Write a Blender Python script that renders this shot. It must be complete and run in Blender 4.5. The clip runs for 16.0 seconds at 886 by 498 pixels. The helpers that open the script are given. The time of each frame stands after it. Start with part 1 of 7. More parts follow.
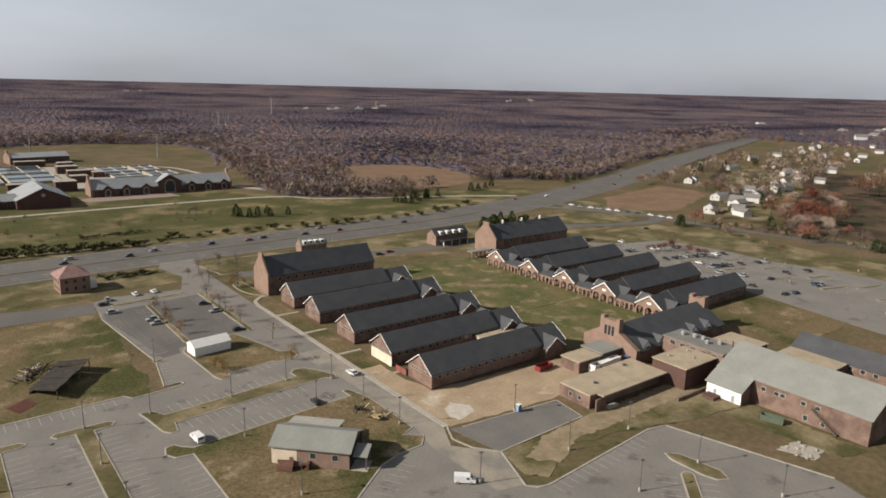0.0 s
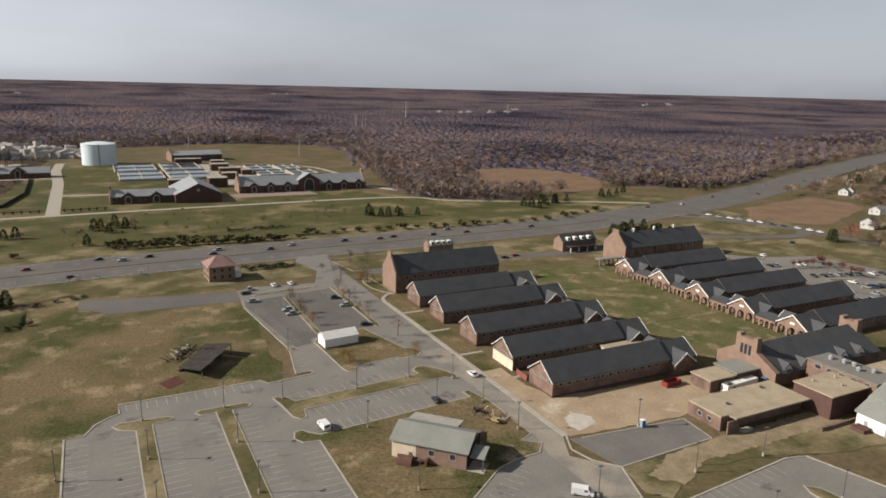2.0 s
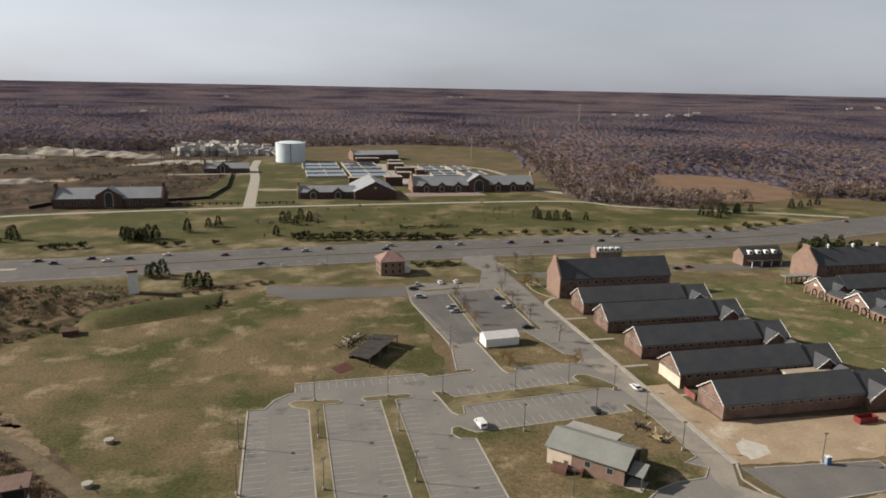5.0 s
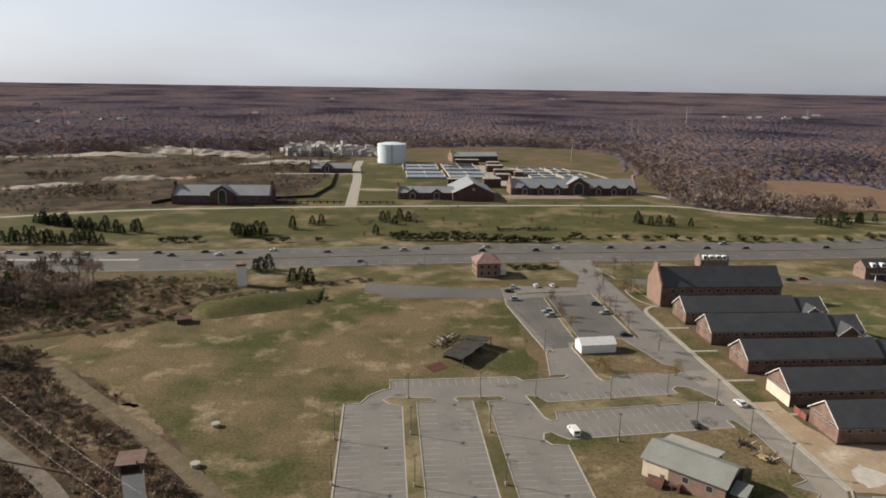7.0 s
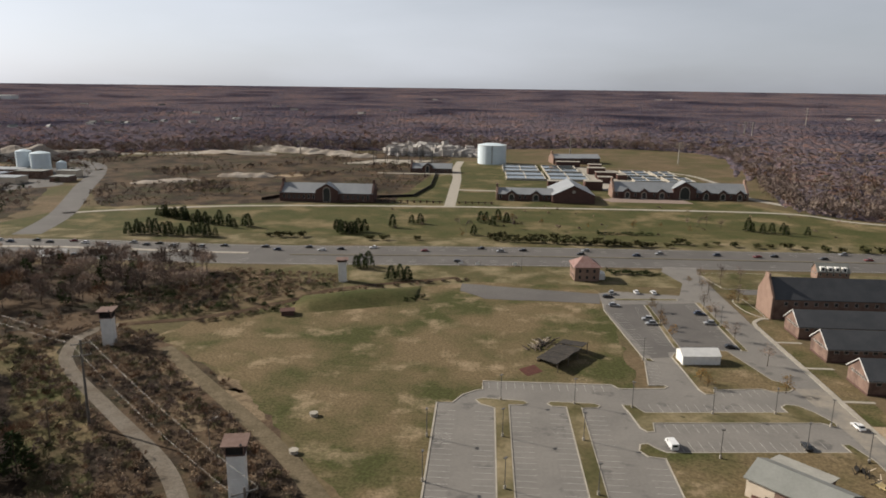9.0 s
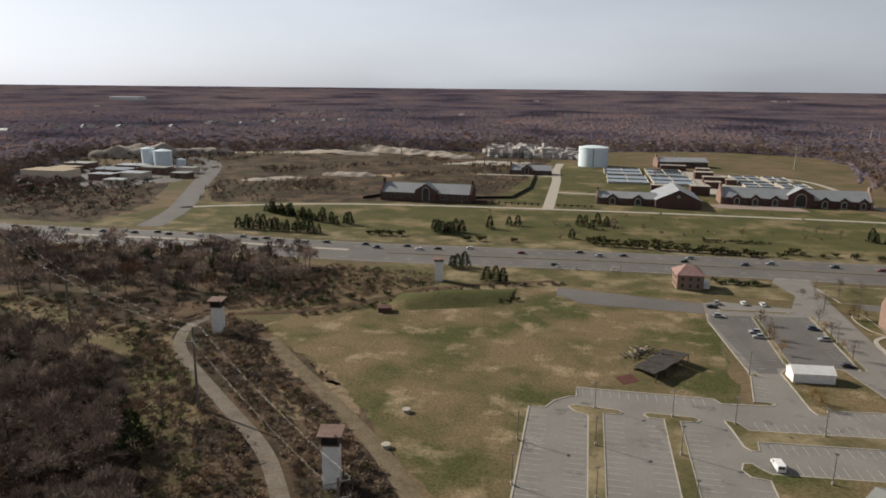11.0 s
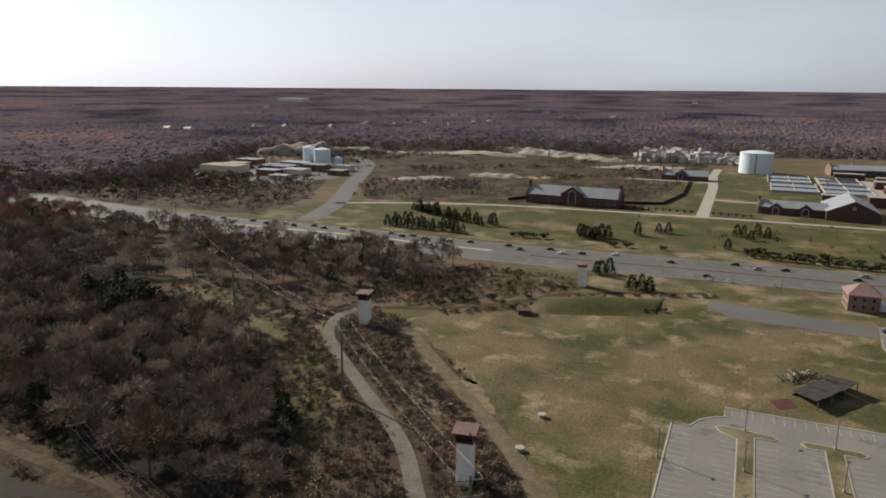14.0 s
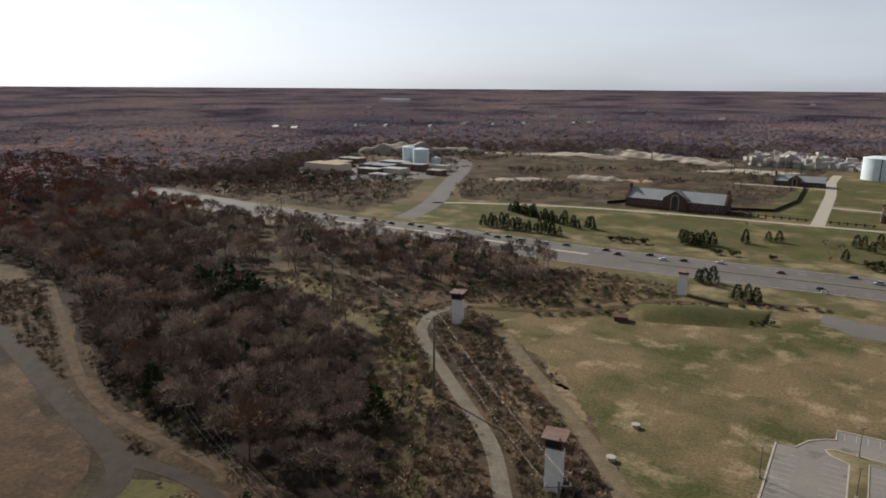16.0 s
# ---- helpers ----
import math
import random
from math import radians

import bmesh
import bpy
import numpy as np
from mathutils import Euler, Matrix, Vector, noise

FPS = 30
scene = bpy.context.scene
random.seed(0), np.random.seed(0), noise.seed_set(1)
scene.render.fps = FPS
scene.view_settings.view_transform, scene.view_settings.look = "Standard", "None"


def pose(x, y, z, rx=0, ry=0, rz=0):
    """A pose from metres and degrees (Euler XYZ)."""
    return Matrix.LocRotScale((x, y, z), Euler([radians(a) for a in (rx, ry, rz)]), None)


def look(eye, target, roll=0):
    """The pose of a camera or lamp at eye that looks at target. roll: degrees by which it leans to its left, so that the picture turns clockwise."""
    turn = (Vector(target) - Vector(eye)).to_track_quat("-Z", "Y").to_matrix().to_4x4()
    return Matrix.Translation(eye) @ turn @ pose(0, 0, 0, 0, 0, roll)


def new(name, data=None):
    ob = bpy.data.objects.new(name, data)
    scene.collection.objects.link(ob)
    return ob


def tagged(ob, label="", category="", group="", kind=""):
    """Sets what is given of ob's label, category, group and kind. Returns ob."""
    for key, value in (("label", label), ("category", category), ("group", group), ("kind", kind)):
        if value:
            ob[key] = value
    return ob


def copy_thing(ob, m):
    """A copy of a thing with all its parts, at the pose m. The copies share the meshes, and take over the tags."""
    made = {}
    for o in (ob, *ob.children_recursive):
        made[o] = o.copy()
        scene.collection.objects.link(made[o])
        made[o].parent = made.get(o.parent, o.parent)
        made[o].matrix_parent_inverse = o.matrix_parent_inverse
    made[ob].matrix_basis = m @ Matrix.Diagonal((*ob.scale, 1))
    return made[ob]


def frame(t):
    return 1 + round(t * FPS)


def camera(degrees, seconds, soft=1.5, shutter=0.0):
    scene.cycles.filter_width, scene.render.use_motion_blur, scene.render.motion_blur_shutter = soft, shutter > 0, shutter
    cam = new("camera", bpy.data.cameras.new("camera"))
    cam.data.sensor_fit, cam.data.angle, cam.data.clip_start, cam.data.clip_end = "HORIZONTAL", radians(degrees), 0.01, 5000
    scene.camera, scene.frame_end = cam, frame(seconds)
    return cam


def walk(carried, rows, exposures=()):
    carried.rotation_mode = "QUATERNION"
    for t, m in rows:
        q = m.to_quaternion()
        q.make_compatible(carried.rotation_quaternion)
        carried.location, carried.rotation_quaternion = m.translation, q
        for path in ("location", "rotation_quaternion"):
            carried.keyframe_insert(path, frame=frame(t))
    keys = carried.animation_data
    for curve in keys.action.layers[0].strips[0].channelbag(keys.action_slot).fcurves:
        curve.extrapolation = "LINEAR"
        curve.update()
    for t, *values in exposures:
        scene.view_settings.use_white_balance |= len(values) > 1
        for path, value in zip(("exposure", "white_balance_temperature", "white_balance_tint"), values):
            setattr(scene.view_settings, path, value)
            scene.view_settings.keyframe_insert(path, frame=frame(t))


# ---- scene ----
EXPOSURE = 0.46
cam = camera(65.16, 16.0, soft=1.8)
# seconds, place in metres, yaw, pitch, roll
ROWS = [
    (0.0, -0.10, -0.20, 92.10, -37.36, -13.20, -1.37),
    (0.5, -0.11, -0.21, 92.12, -34.73, -13.18, -1.38),
    (1.0, -0.12, -0.20, 92.13, -32.02, -13.18, -1.37),
    (1.5, -0.11, -0.18, 92.13, -29.30, -13.19, -1.34),
    (2.0, -0.08, -0.15, 92.12, -26.72, -13.17, -1.34),
    (2.5, -0.04, -0.12, 92.10, -24.27, -13.17, -1.35),
    (3.0, -0.01, -0.09, 92.08, -21.87, -13.18, -1.31),
    (3.5, 0.02, -0.06, 92.07, -19.46, -13.19, -1.25),
    (4.0, 0.05, -0.03, 92.05, -17.10, -13.21, -1.21),
    (6.5, 0.01, -0.04, 91.99, -6.72, -13.22, -0.90),
    (7.0, 0.01, -0.01, 91.97, -4.66, -13.22, -0.85),
    (7.5, 0.01, 0.02, 91.94, -2.62, -13.24, -0.82),
    (8.0, 0.01, 0.06, 91.91, -0.57, -13.21, -0.78),
    (8.5, 0.02, 0.10, 91.88, 1.50, -13.23, -0.74),
    (9.0, 0.03, 0.14, 91.85, 3.55, -13.24, -0.72),
    (11.5, 0.10, 0.30, 91.76, 13.77, -13.20, -0.52),
    (12.0, 0.10, 0.32, 91.78, 15.83, -13.19, -0.47),
    (12.5, 0.10, 0.33, 91.80, 17.79, -13.20, -0.46),
    (13.0, 0.11, 0.33, 91.83, 19.71, -13.19, -0.46),
    (13.5, 0.12, 0.32, 91.86, 21.70, -13.19, -0.44),
    (14.0, 0.13, 0.30, 91.89, 23.76, -13.19, -0.43),
    (14.5, 0.15, 0.28, 91.91, 25.82, -13.18, -0.42),
    (15.0, 0.17, 0.25, 91.94, 27.82, -13.18, -0.41),
    (15.5, 0.19, 0.21, 91.96, 29.82, -13.19, -0.40),
    (16.0, 0.22, 0.18, 91.98, 31.80, -13.19, -0.39),
]
walk(cam, [(t, pose(x, y, z, 90 + pitch, roll, yaw)) for t, x, y, z, yaw, pitch, roll in ROWS],
     exposures=[(0.0, EXPOSURE, 6330, 10), (9.0, EXPOSURE - 0.04, 6320, 10), (16.0, EXPOSURE - 0.10, 6150, 9)])

# ---- sky and sun ----
SUN_TO = Vector((-12.0, 4.5, 7.2)).normalized()
world = bpy.data.worlds.new("sky")
scene.world = world
world.use_nodes = True
wn, wl = world.node_tree.nodes, world.node_tree.links
sky = wn.new("ShaderNodeTexSky")
sky.sky_type, sky.sun_disc = "NISHITA", False
sky.sun_elevation = math.asin(SUN_TO.z)
sky.sun_rotation = math.atan2(SUN_TO.x, SUN_TO.y)
sky.air_density, sky.dust_density, sky.ozone_density = 1.0, 1.2, 1.0
tc = wn.new("ShaderNodeTexCoord")
mp = wn.new("ShaderNodeMapping")
mp.inputs["Scale"].default_value = (1.0, 2.2, 5.0)
cl = wn.new("ShaderNodeTexNoise")
cl.inputs["Scale"].default_value, cl.inputs["Detail"].default_value = 2.2, 6.0
ramp = wn.new("ShaderNodeMapRange")
ramp.inputs["From Min"].default_value, ramp.inputs["From Max"].default_value = 0.36, 0.7
ramp.inputs["To Min"].default_value, ramp.inputs["To Max"].default_value = 0.38, 0.66
# thin high cloud: the sky's own light, greyed, with streaks of brighter veil
bw = wn.new("ShaderNodeRGBToBW")
veil = wn.new("ShaderNodeVectorMath")
veil.operation = "SCALE"
veil.inputs[0].default_value = (0.97, 1.01, 1.10)
mixs = wn.new("ShaderNodeMix")
mixs.data_type = "RGBA"
streak = wn.new("ShaderNodeMix")
streak.data_type = "RGBA"
mixs.inputs["Factor"].default_value = 0.72
wl.new(tc.outputs["Generated"], mp.inputs["Vector"])
wl.new(mp.outputs["Vector"], cl.inputs["Vector"])
wl.new(cl.outputs["Fac"], ramp.inputs["Value"])
wl.new(sky.outputs["Color"], bw.inputs["Color"])
wl.new(bw.outputs["Val"], veil.inputs["Scale"])
wl.new(sky.outputs["Color"], mixs.inputs["A"])
wl.new(veil.outputs["Vector"], mixs.inputs["B"])
wl.new(ramp.outputs["Result"], streak.inputs["Factor"])
wl.new(mixs.outputs["Result"], streak.inputs["A"])
# the veil scatters more light towards the sun
toward = wn.new("ShaderNodeVectorMath")
toward.operation = "DOT_PRODUCT"
toward.inputs[1].default_value = SUN_TO
glow = wn.new("ShaderNodeMapRange")
glow.interpolation_type = "SMOOTHSTEP"
glow.inputs["From Min"].default_value, glow.inputs["From Max"].default_value = -0.2, 0.85
glow.inputs["To Min"].default_value, glow.inputs["To Max"].default_value = 0.92, 1.58
thin = wn.new("ShaderNodeVectorMath")
thin.operation = "SCALE"
veil_light = wn.new("ShaderNodeVectorMath")
veil_light.operation = "SCALE"
veil_light.inputs[0].default_value = (6.3, 6.5, 6.95)
wl.new(tc.outputs["Generated"], toward.inputs[0])
wl.new(toward.outputs["Value"], glow.inputs["Value"])
wl.new(glow.outputs["Result"], veil_light.inputs["Scale"])
wl.new(veil_light.outputs["Vector"], thin.inputs[0])
wl.new(thin.outputs["Vector"], streak.inputs["B"])
# and is thickest along the horizon
sep_dir = wn.new("ShaderNodeSeparateXYZ")
height = wn.new("ShaderNodeMapRange")
height.interpolation_type = "SMOOTHSTEP"
height.inputs["From Min"].default_value, height.inputs["From Max"].default_value = 0.10, 0.75
height.inputs["To Min"].default_value, height.inputs["To Max"].default_value = 1.0, 0.30
wl.new(tc.outputs["Generated"], sep_dir.inputs["Vector"])
wl.new(sep_dir.outputs["Z"], height.inputs["Value"])
wl.new(height.outputs["Result"], thin.inputs["Scale"])
bg = wn["Background"]
bg.inputs["Strength"].default_value = 0.067
wl.new(streak.outputs["Result"], bg.inputs["Color"])
sun = new("sun", bpy.data.lights.new("sun", "SUN"))
sun.data.energy, sun.data.angle, sun.data.color = 5.0, radians(0.6), (1.0, 0.90, 0.765)
sun.matrix_world = look((0, 0, 300), Vector((0, 0, 300)) - SUN_TO)

# ---- materials ----
def mat(name, a, b, size=6.0, rough=0.9, fine=0.6, amount=0.25, bump=0.0, c=None, csize=30.0, metal=0.0, spread=(0.35, 0.65), vary=0.0, clev=(0.45, 0.65)):
    """A two-scale material: patches of a and b about size metres wide, finer grain over them, and patches of c."""
    m = bpy.data.materials.new(name)
    m.use_nodes = True
    n, l = m.node_tree.nodes, m.node_tree.links
    p = n["Principled BSDF"]
    p.inputs["Specular IOR Level"].default_value = 0.06 if rough >= 0.9 else 0.2 if rough >= 0.8 else 0.35
    geo = n.new("ShaderNodeNewGeometry")
    def noise_at(metres, detail=4.0, rgh=0.6):
        t = n.new("ShaderNodeTexNoise")
        t.inputs["Scale"].default_value, t.inputs["Detail"].default_value, t.inputs["Roughness"].default_value = 1.0 / metres, detail, rgh
        l.new(geo.outputs["Position"], t.inputs["Vector"])
        return t
    def ranged(sock, lo, hi, to0=0.0, to1=1.0):
        r = n.new("ShaderNodeMapRange")
        r.inputs["From Min"].default_value, r.inputs["From Max"].default_value = lo, hi
        r.inputs["To Min"].default_value, r.inputs["To Max"].default_value = to0, to1
        l.new(sock, r.inputs["Value"])
        return r.outputs["Result"]
    def mixed(fac, x, y, mode="MIX"):
        k = n.new("ShaderNodeMix")
        k.data_type, k.blend_type = "RGBA", mode
        for sock, v in (("Factor", fac), ("A", x), ("B", y)):
            if isinstance(v, (tuple, float)):
                k.inputs[sock].default_value = (*v, 1) if isinstance(v, tuple) else v
            else:
                l.new(v, k.inputs[sock])
        return k.outputs["Result"]
    col = mixed(ranged(noise_at(size).outputs["Fac"], *spread), a, b)
    if c:
        col = mixed(ranged(noise_at(csize, 5.0).outputs["Fac"], *clev), col, c)
    g = noise_at(fine, 3.0, 0.7)
    v = ranged(g.outputs["Fac"], 0.25, 0.75, 1 - amount, 1 + amount)
    if vary:
        info = n.new("ShaderNodeObjectInfo")
        k = n.new("ShaderNodeMath")
        k.operation = "MULTIPLY"
        l.new(v, k.inputs[0])
        l.new(ranged(info.outputs["Random"], 0, 1, 1 - vary, 1 + vary), k.inputs[1])
        v = k.outputs[0]
    s = n.new("ShaderNodeVectorMath")
    s.operation = "SCALE"
    l.new(col, s.inputs[0])
    l.new(v, s.inputs["Scale"])
    l.new(s.outputs["Vector"], p.inputs["Base Color"])
    p.inputs["Roughness"].default_value, p.inputs["Metallic"].default_value = rough, metal
    if bump:
        bp = n.new("ShaderNodeBump")
        bp.inputs["Strength"].default_value, bp.inputs["Distance"].default_value = 0.7, bump
        l.new(g.outputs["Fac"], bp.inputs["Height"])
        l.new(bp.outputs["Normal"], p.inputs["Normal"])
    return m

M_EARTH = mat("dry_earth", (0.10, 0.08, 0.045), (0.145, 0.105, 0.065), 26, 0.95, 2.0, 0.3, 0.2, (0.078, 0.074, 0.033), 60)
M_LAWN = mat("mown_grass", (0.060, 0.062, 0.024), (0.140, 0.106, 0.060), 34, 0.95, 0.9, 0.5, 0.1, (0.275, 0.21, 0.135), 14, clev=(0.54, 0.74), spread=(0.39, 0.58))
M_GREEN = mat("green_grass", (0.058, 0.062, 0.024), (0.090, 0.080, 0.036), 20, 0.95, 1.5, 0.25, 0.1, (0.19, 0.147, 0.083), 40, clev=(0.52, 0.68))
M_VERGE = mat("verge_grass", (0.066, 0.065, 0.028), (0.108, 0.089, 0.046), 12, 0.95, 1.2, 0.25, 0.1, (0.22, 0.18, 0.11), 20)
M_SCRUB = mat("scrub_earth", (0.034, 0.026, 0.019), (0.102, 0.071, 0.046), 26, 0.95, 1.2, 0.45, 0.4, (0.050, 0.046, 0.025), 34, spread=(0.42, 0.60), clev=(0.5, 0.66))
M_DIRT = mat("bare_dirt", (0.34, 0.265, 0.18), (0.27, 0.205, 0.14), 10, 0.95, 1.0, 0.15, 0.05, (0.42, 0.36, 0.28), 16, clev=(0.58, 0.68))
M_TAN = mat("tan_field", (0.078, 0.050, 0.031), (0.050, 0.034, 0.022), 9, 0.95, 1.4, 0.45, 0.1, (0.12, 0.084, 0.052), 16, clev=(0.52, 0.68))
M_ASPHALT = mat("worn_asphalt", (0.156, 0.146, 0.133), (0.190, 0.177, 0.160), 14, 0.85, 0.8, 0.12, 0.0, (0.115, 0.108, 0.10), 9, clev=(0.58, 0.66))
M_ROAD = mat("road_asphalt", (0.098, 0.091, 0.085), (0.122, 0.113, 0.105), 20, 0.85, 1.2, 0.12)
M_DUSTY = mat("dusty_asphalt", (0.235, 0.212, 0.18), (0.28, 0.248, 0.205), 8, 0.9, 0.8, 0.1, 0.0, (0.17, 0.16, 0.145), 10)
M_FRESH = mat("dark_asphalt", (0.128, 0.122, 0.114), (0.155, 0.146, 0.134), 9, 0.85, 0.8, 0.12)
M_CONC = mat("concrete", (0.36, 0.33, 0.28), (0.29, 0.265, 0.225), 4, 0.9, 0.6, 0.12)
M_PAINT = mat("road_paint", (0.40, 0.39, 0.36), (0.28, 0.27, 0.25), 1.2, 0.8, 0.3, 0.2)
M_BRICK = mat("red_brick", (0.198, 0.137, 0.110), (0.158, 0.106, 0.085), 3, 0.9, 0.25, 0.25, 0.02, (0.11, 0.075, 0.062), 6)
M_PINK = mat("pale_brick", (0.235, 0.163, 0.128), (0.195, 0.132, 0.104), 3, 0.9, 0.25, 0.2, 0.02)
M_DARKBRICK = mat("dark_brick", (0.105, 0.062, 0.052), (0.085, 0.052, 0.045), 3, 0.9, 0.3, 0.2, 0.02)
M_FRAME = mat("window_frame_paint", (0.34, 0.32, 0.285), (0.28, 0.26, 0.23), 1, 0.7, 0.3, 0.1)
M_SLATE = mat("slate_roof", (0.048, 0.051, 0.056), (0.066, 0.068, 0.072), 5, 0.7, 0.35, 0.2, 0.02)
M_GREYROOF = mat("grey_metal_roof", (0.185, 0.19, 0.172), (0.215, 0.218, 0.20), 6, 0.6, 0.7, 0.1)
M_PALEROOF = mat("pale_metal_roof", (0.28, 0.29, 0.30), (0.235, 0.245, 0.255), 9, 0.5, 1.0, 0.1)
M_REDROOF = mat("red_tile_roof", (0.22, 0.128, 0.112), (0.27, 0.185, 0.165), 1.5, 0.85, 0.4, 0.25)
M_RUSTROOF = mat("rusty_sheet_roof", (0.135, 0.086, 0.070), (0.175, 0.118, 0.098), 1.5, 0.8, 0.3, 0.3)
M_GRAVELROOF = mat("gravel_roof", (0.36, 0.30, 0.22), (0.29, 0.24, 0.175), 5, 0.95, 0.5, 0.18)
M_WHITE = mat("white_paint", (0.74, 0.73, 0.70), (0.64, 0.63, 0.60), 2, 0.6, 0.5, 0.08)
M_CREAM = mat("cream_render", (0.62, 0.53, 0.42), (0.52, 0.44, 0.34), 2, 0.85, 0.5, 0.1)
M_TANK = mat("tank_paint", (0.62, 0.70, 0.74), (0.56, 0.64, 0.68), 6, 0.45, 1.0, 0.04)
M_METAL = mat("dull_metal", (0.16, 0.15, 0.14), (0.12, 0.115, 0.11), 1, 0.5, 0.3, 0.1, metal=0.5)
M_DARK = mat("dark_void", (0.015, 0.014, 0.013), (0.025, 0.022, 0.02), 2, 0.8, 0.5, 0.1)
M_WOOD = mat("weathered_wood", (0.16, 0.13, 0.10), (0.11, 0.085, 0.065), 1, 0.9, 0.3, 0.25)
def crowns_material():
    """Bare autumn woodland seen as massed crowns: each crown its own tint, in darker and paler stands, with distance
    haze put into the colours as a violet lean.
    """
    m = bpy.data.materials.new("hazed_bare_wood_crowns")
    m.use_nodes = True
    n, l = m.node_tree.nodes, m.node_tree.links
    p = n["Principled BSDF"]
    p.inputs["Roughness"].default_value, p.inputs["Specular IOR Level"].default_value = 1.0, 0.0
    geo = n.new("ShaderNodeNewGeometry")
    def noise_at(metres, detail, rgh=0.6):
        t = n.new("ShaderNodeTexNoise")
        t.inputs["Scale"].default_value, t.inputs["Detail"].default_value, t.inputs["Roughness"].default_value = 1.0 / metres, detail, rgh
        l.new(geo.outputs["Position"], t.inputs["Vector"])
        return t.outputs["Fac"]
    def blend(fac, a, b, mode="MIX"):
        k = n.new("ShaderNodeMix")
        k.data_type, k.blend_type = "RGBA", mode
        for sock, v in (("Factor", fac), ("A", a), ("B", b)):
            if isinstance(v, (tuple, float)):
                k.inputs[sock].default_value = v
            else:
                l.new(v, k.inputs[sock])
        return k.outputs["Result"]
    def ramp_of(sock, stops, mode="LINEAR"):
        r = n.new("ShaderNodeValToRGB")
        r.color_ramp.interpolation = mode
        while len(r.color_ramp.elements) < len(stops):
            r.color_ramp.elements.new(0.5)
        for e, (at, c) in zip(r.color_ramp.elements, stops):
            e.position, e.color = at, (*c, 1)
        l.new(sock, r.inputs["Fac"])
        return r.outputs["Color"]
    cells = n.new("ShaderNodeTexVoronoi")
    cells.voronoi_dimensions = "2D"
    cells.inputs["Scale"].default_value = 1 / 8.5
    jitter = n.new("ShaderNodeTexNoise")
    jitter.inputs["Scale"].default_value, jitter.inputs["Detail"].default_value = 1 / 5, 3.0
    l.new(geo.outputs["Position"], jitter.inputs["Vector"])
    shift = n.new("ShaderNodeVectorMath")
    shift.operation = "MULTIPLY_ADD"
    shift.inputs[1].default_value = (9, 9, 0)
    l.new(jitter.outputs["Color"], shift.inputs[0])
    l.new(geo.outputs["Position"], shift.inputs[2])
    l.new(shift.outputs["Vector"], cells.inputs["Vector"])
    sep = n.new("ShaderNodeSeparateColor")
    l.new(cells.outputs["Color"], sep.inputs["Color"])
    # bluish lean of these tints puts distance haze into the base colour
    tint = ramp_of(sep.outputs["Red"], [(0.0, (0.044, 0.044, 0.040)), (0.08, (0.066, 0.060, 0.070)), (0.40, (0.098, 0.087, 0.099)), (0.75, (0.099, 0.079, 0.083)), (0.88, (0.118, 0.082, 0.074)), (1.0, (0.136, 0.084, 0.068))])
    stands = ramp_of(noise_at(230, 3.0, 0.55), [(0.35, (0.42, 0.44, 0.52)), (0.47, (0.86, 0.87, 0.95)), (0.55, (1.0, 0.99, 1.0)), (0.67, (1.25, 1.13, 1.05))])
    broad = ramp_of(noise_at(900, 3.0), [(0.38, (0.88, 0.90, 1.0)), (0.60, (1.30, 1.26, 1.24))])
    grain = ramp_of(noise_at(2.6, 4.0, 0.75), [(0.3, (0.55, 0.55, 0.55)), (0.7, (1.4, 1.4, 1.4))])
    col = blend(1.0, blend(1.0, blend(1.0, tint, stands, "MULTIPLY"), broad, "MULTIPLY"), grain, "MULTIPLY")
    l.new(col, p.inputs["Base Color"])
    dome = n.new("ShaderNodeMath")
    dome.operation = "MULTIPLY_ADD"
    dome.inputs[1].default_value, dome.inputs[2].default_value = -1.3, 1.0
    l.new(cells.outputs["Distance"], dome.inputs[0])
    relief = n.new("ShaderNodeBump")
    relief.inputs["Strength"].default_value, relief.inputs["Distance"].default_value = 0.8, 4.5
    l.new(dome.outputs["Value"], relief.inputs["Height"])
    l.new(relief.outputs["Normal"], p.inputs["Normal"])
    return m
M_HAZED_CANOPY = crowns_material()
M_TWIG = mat("bare_twigs", (0.222, 0.168, 0.136), (0.112, 0.083, 0.068), 9, 0.95, 0.9, 0.25, vary=0.45, spread=(0.40, 0.60))
M_PALETWIG = mat("pale_twigs", (0.315, 0.250, 0.204), (0.190, 0.146, 0.116), 7, 0.95, 0.9, 0.2, vary=0.4)
M_FARTWIG = mat("far_twigs", (0.215, 0.170, 0.152), (0.140, 0.105, 0.092), 22, 0.95, 2.0, 0.25)
M_DARKTWIG = mat("dark_twigs", (0.130, 0.098, 0.080), (0.088, 0.067, 0.057), 5, 0.95, 0.9, 0.25, vary=0.25)
# leaf litter with the shade under the trees put into its colour
M_SHADED_LITTER = mat("shaded_leaf_litter", (0.016, 0.012, 0.009), (0.034, 0.024, 0.017), 5, 0.95, 0.8, 0.35, 0.2)
M_RUST = mat("rust_leaves", (0.155, 0.092, 0.056), (0.115, 0.070, 0.046), 6, 0.9, 0.7, 0.3, vary=0.3)
M_EVER = mat("evergreen", (0.028, 0.040, 0.016), (0.045, 0.055, 0.022), 4, 0.9, 0.7, 0.35, vary=0.3)
M_BARK = mat("bark", (0.09, 0.07, 0.055), (0.065, 0.05, 0.04), 1, 0.95, 0.2, 0.3)
M_GLASS = bpy.data.materials.new("window_glass")
M_GLASS.use_nodes = True
_p = M_GLASS.node_tree.nodes["Principled BSDF"]
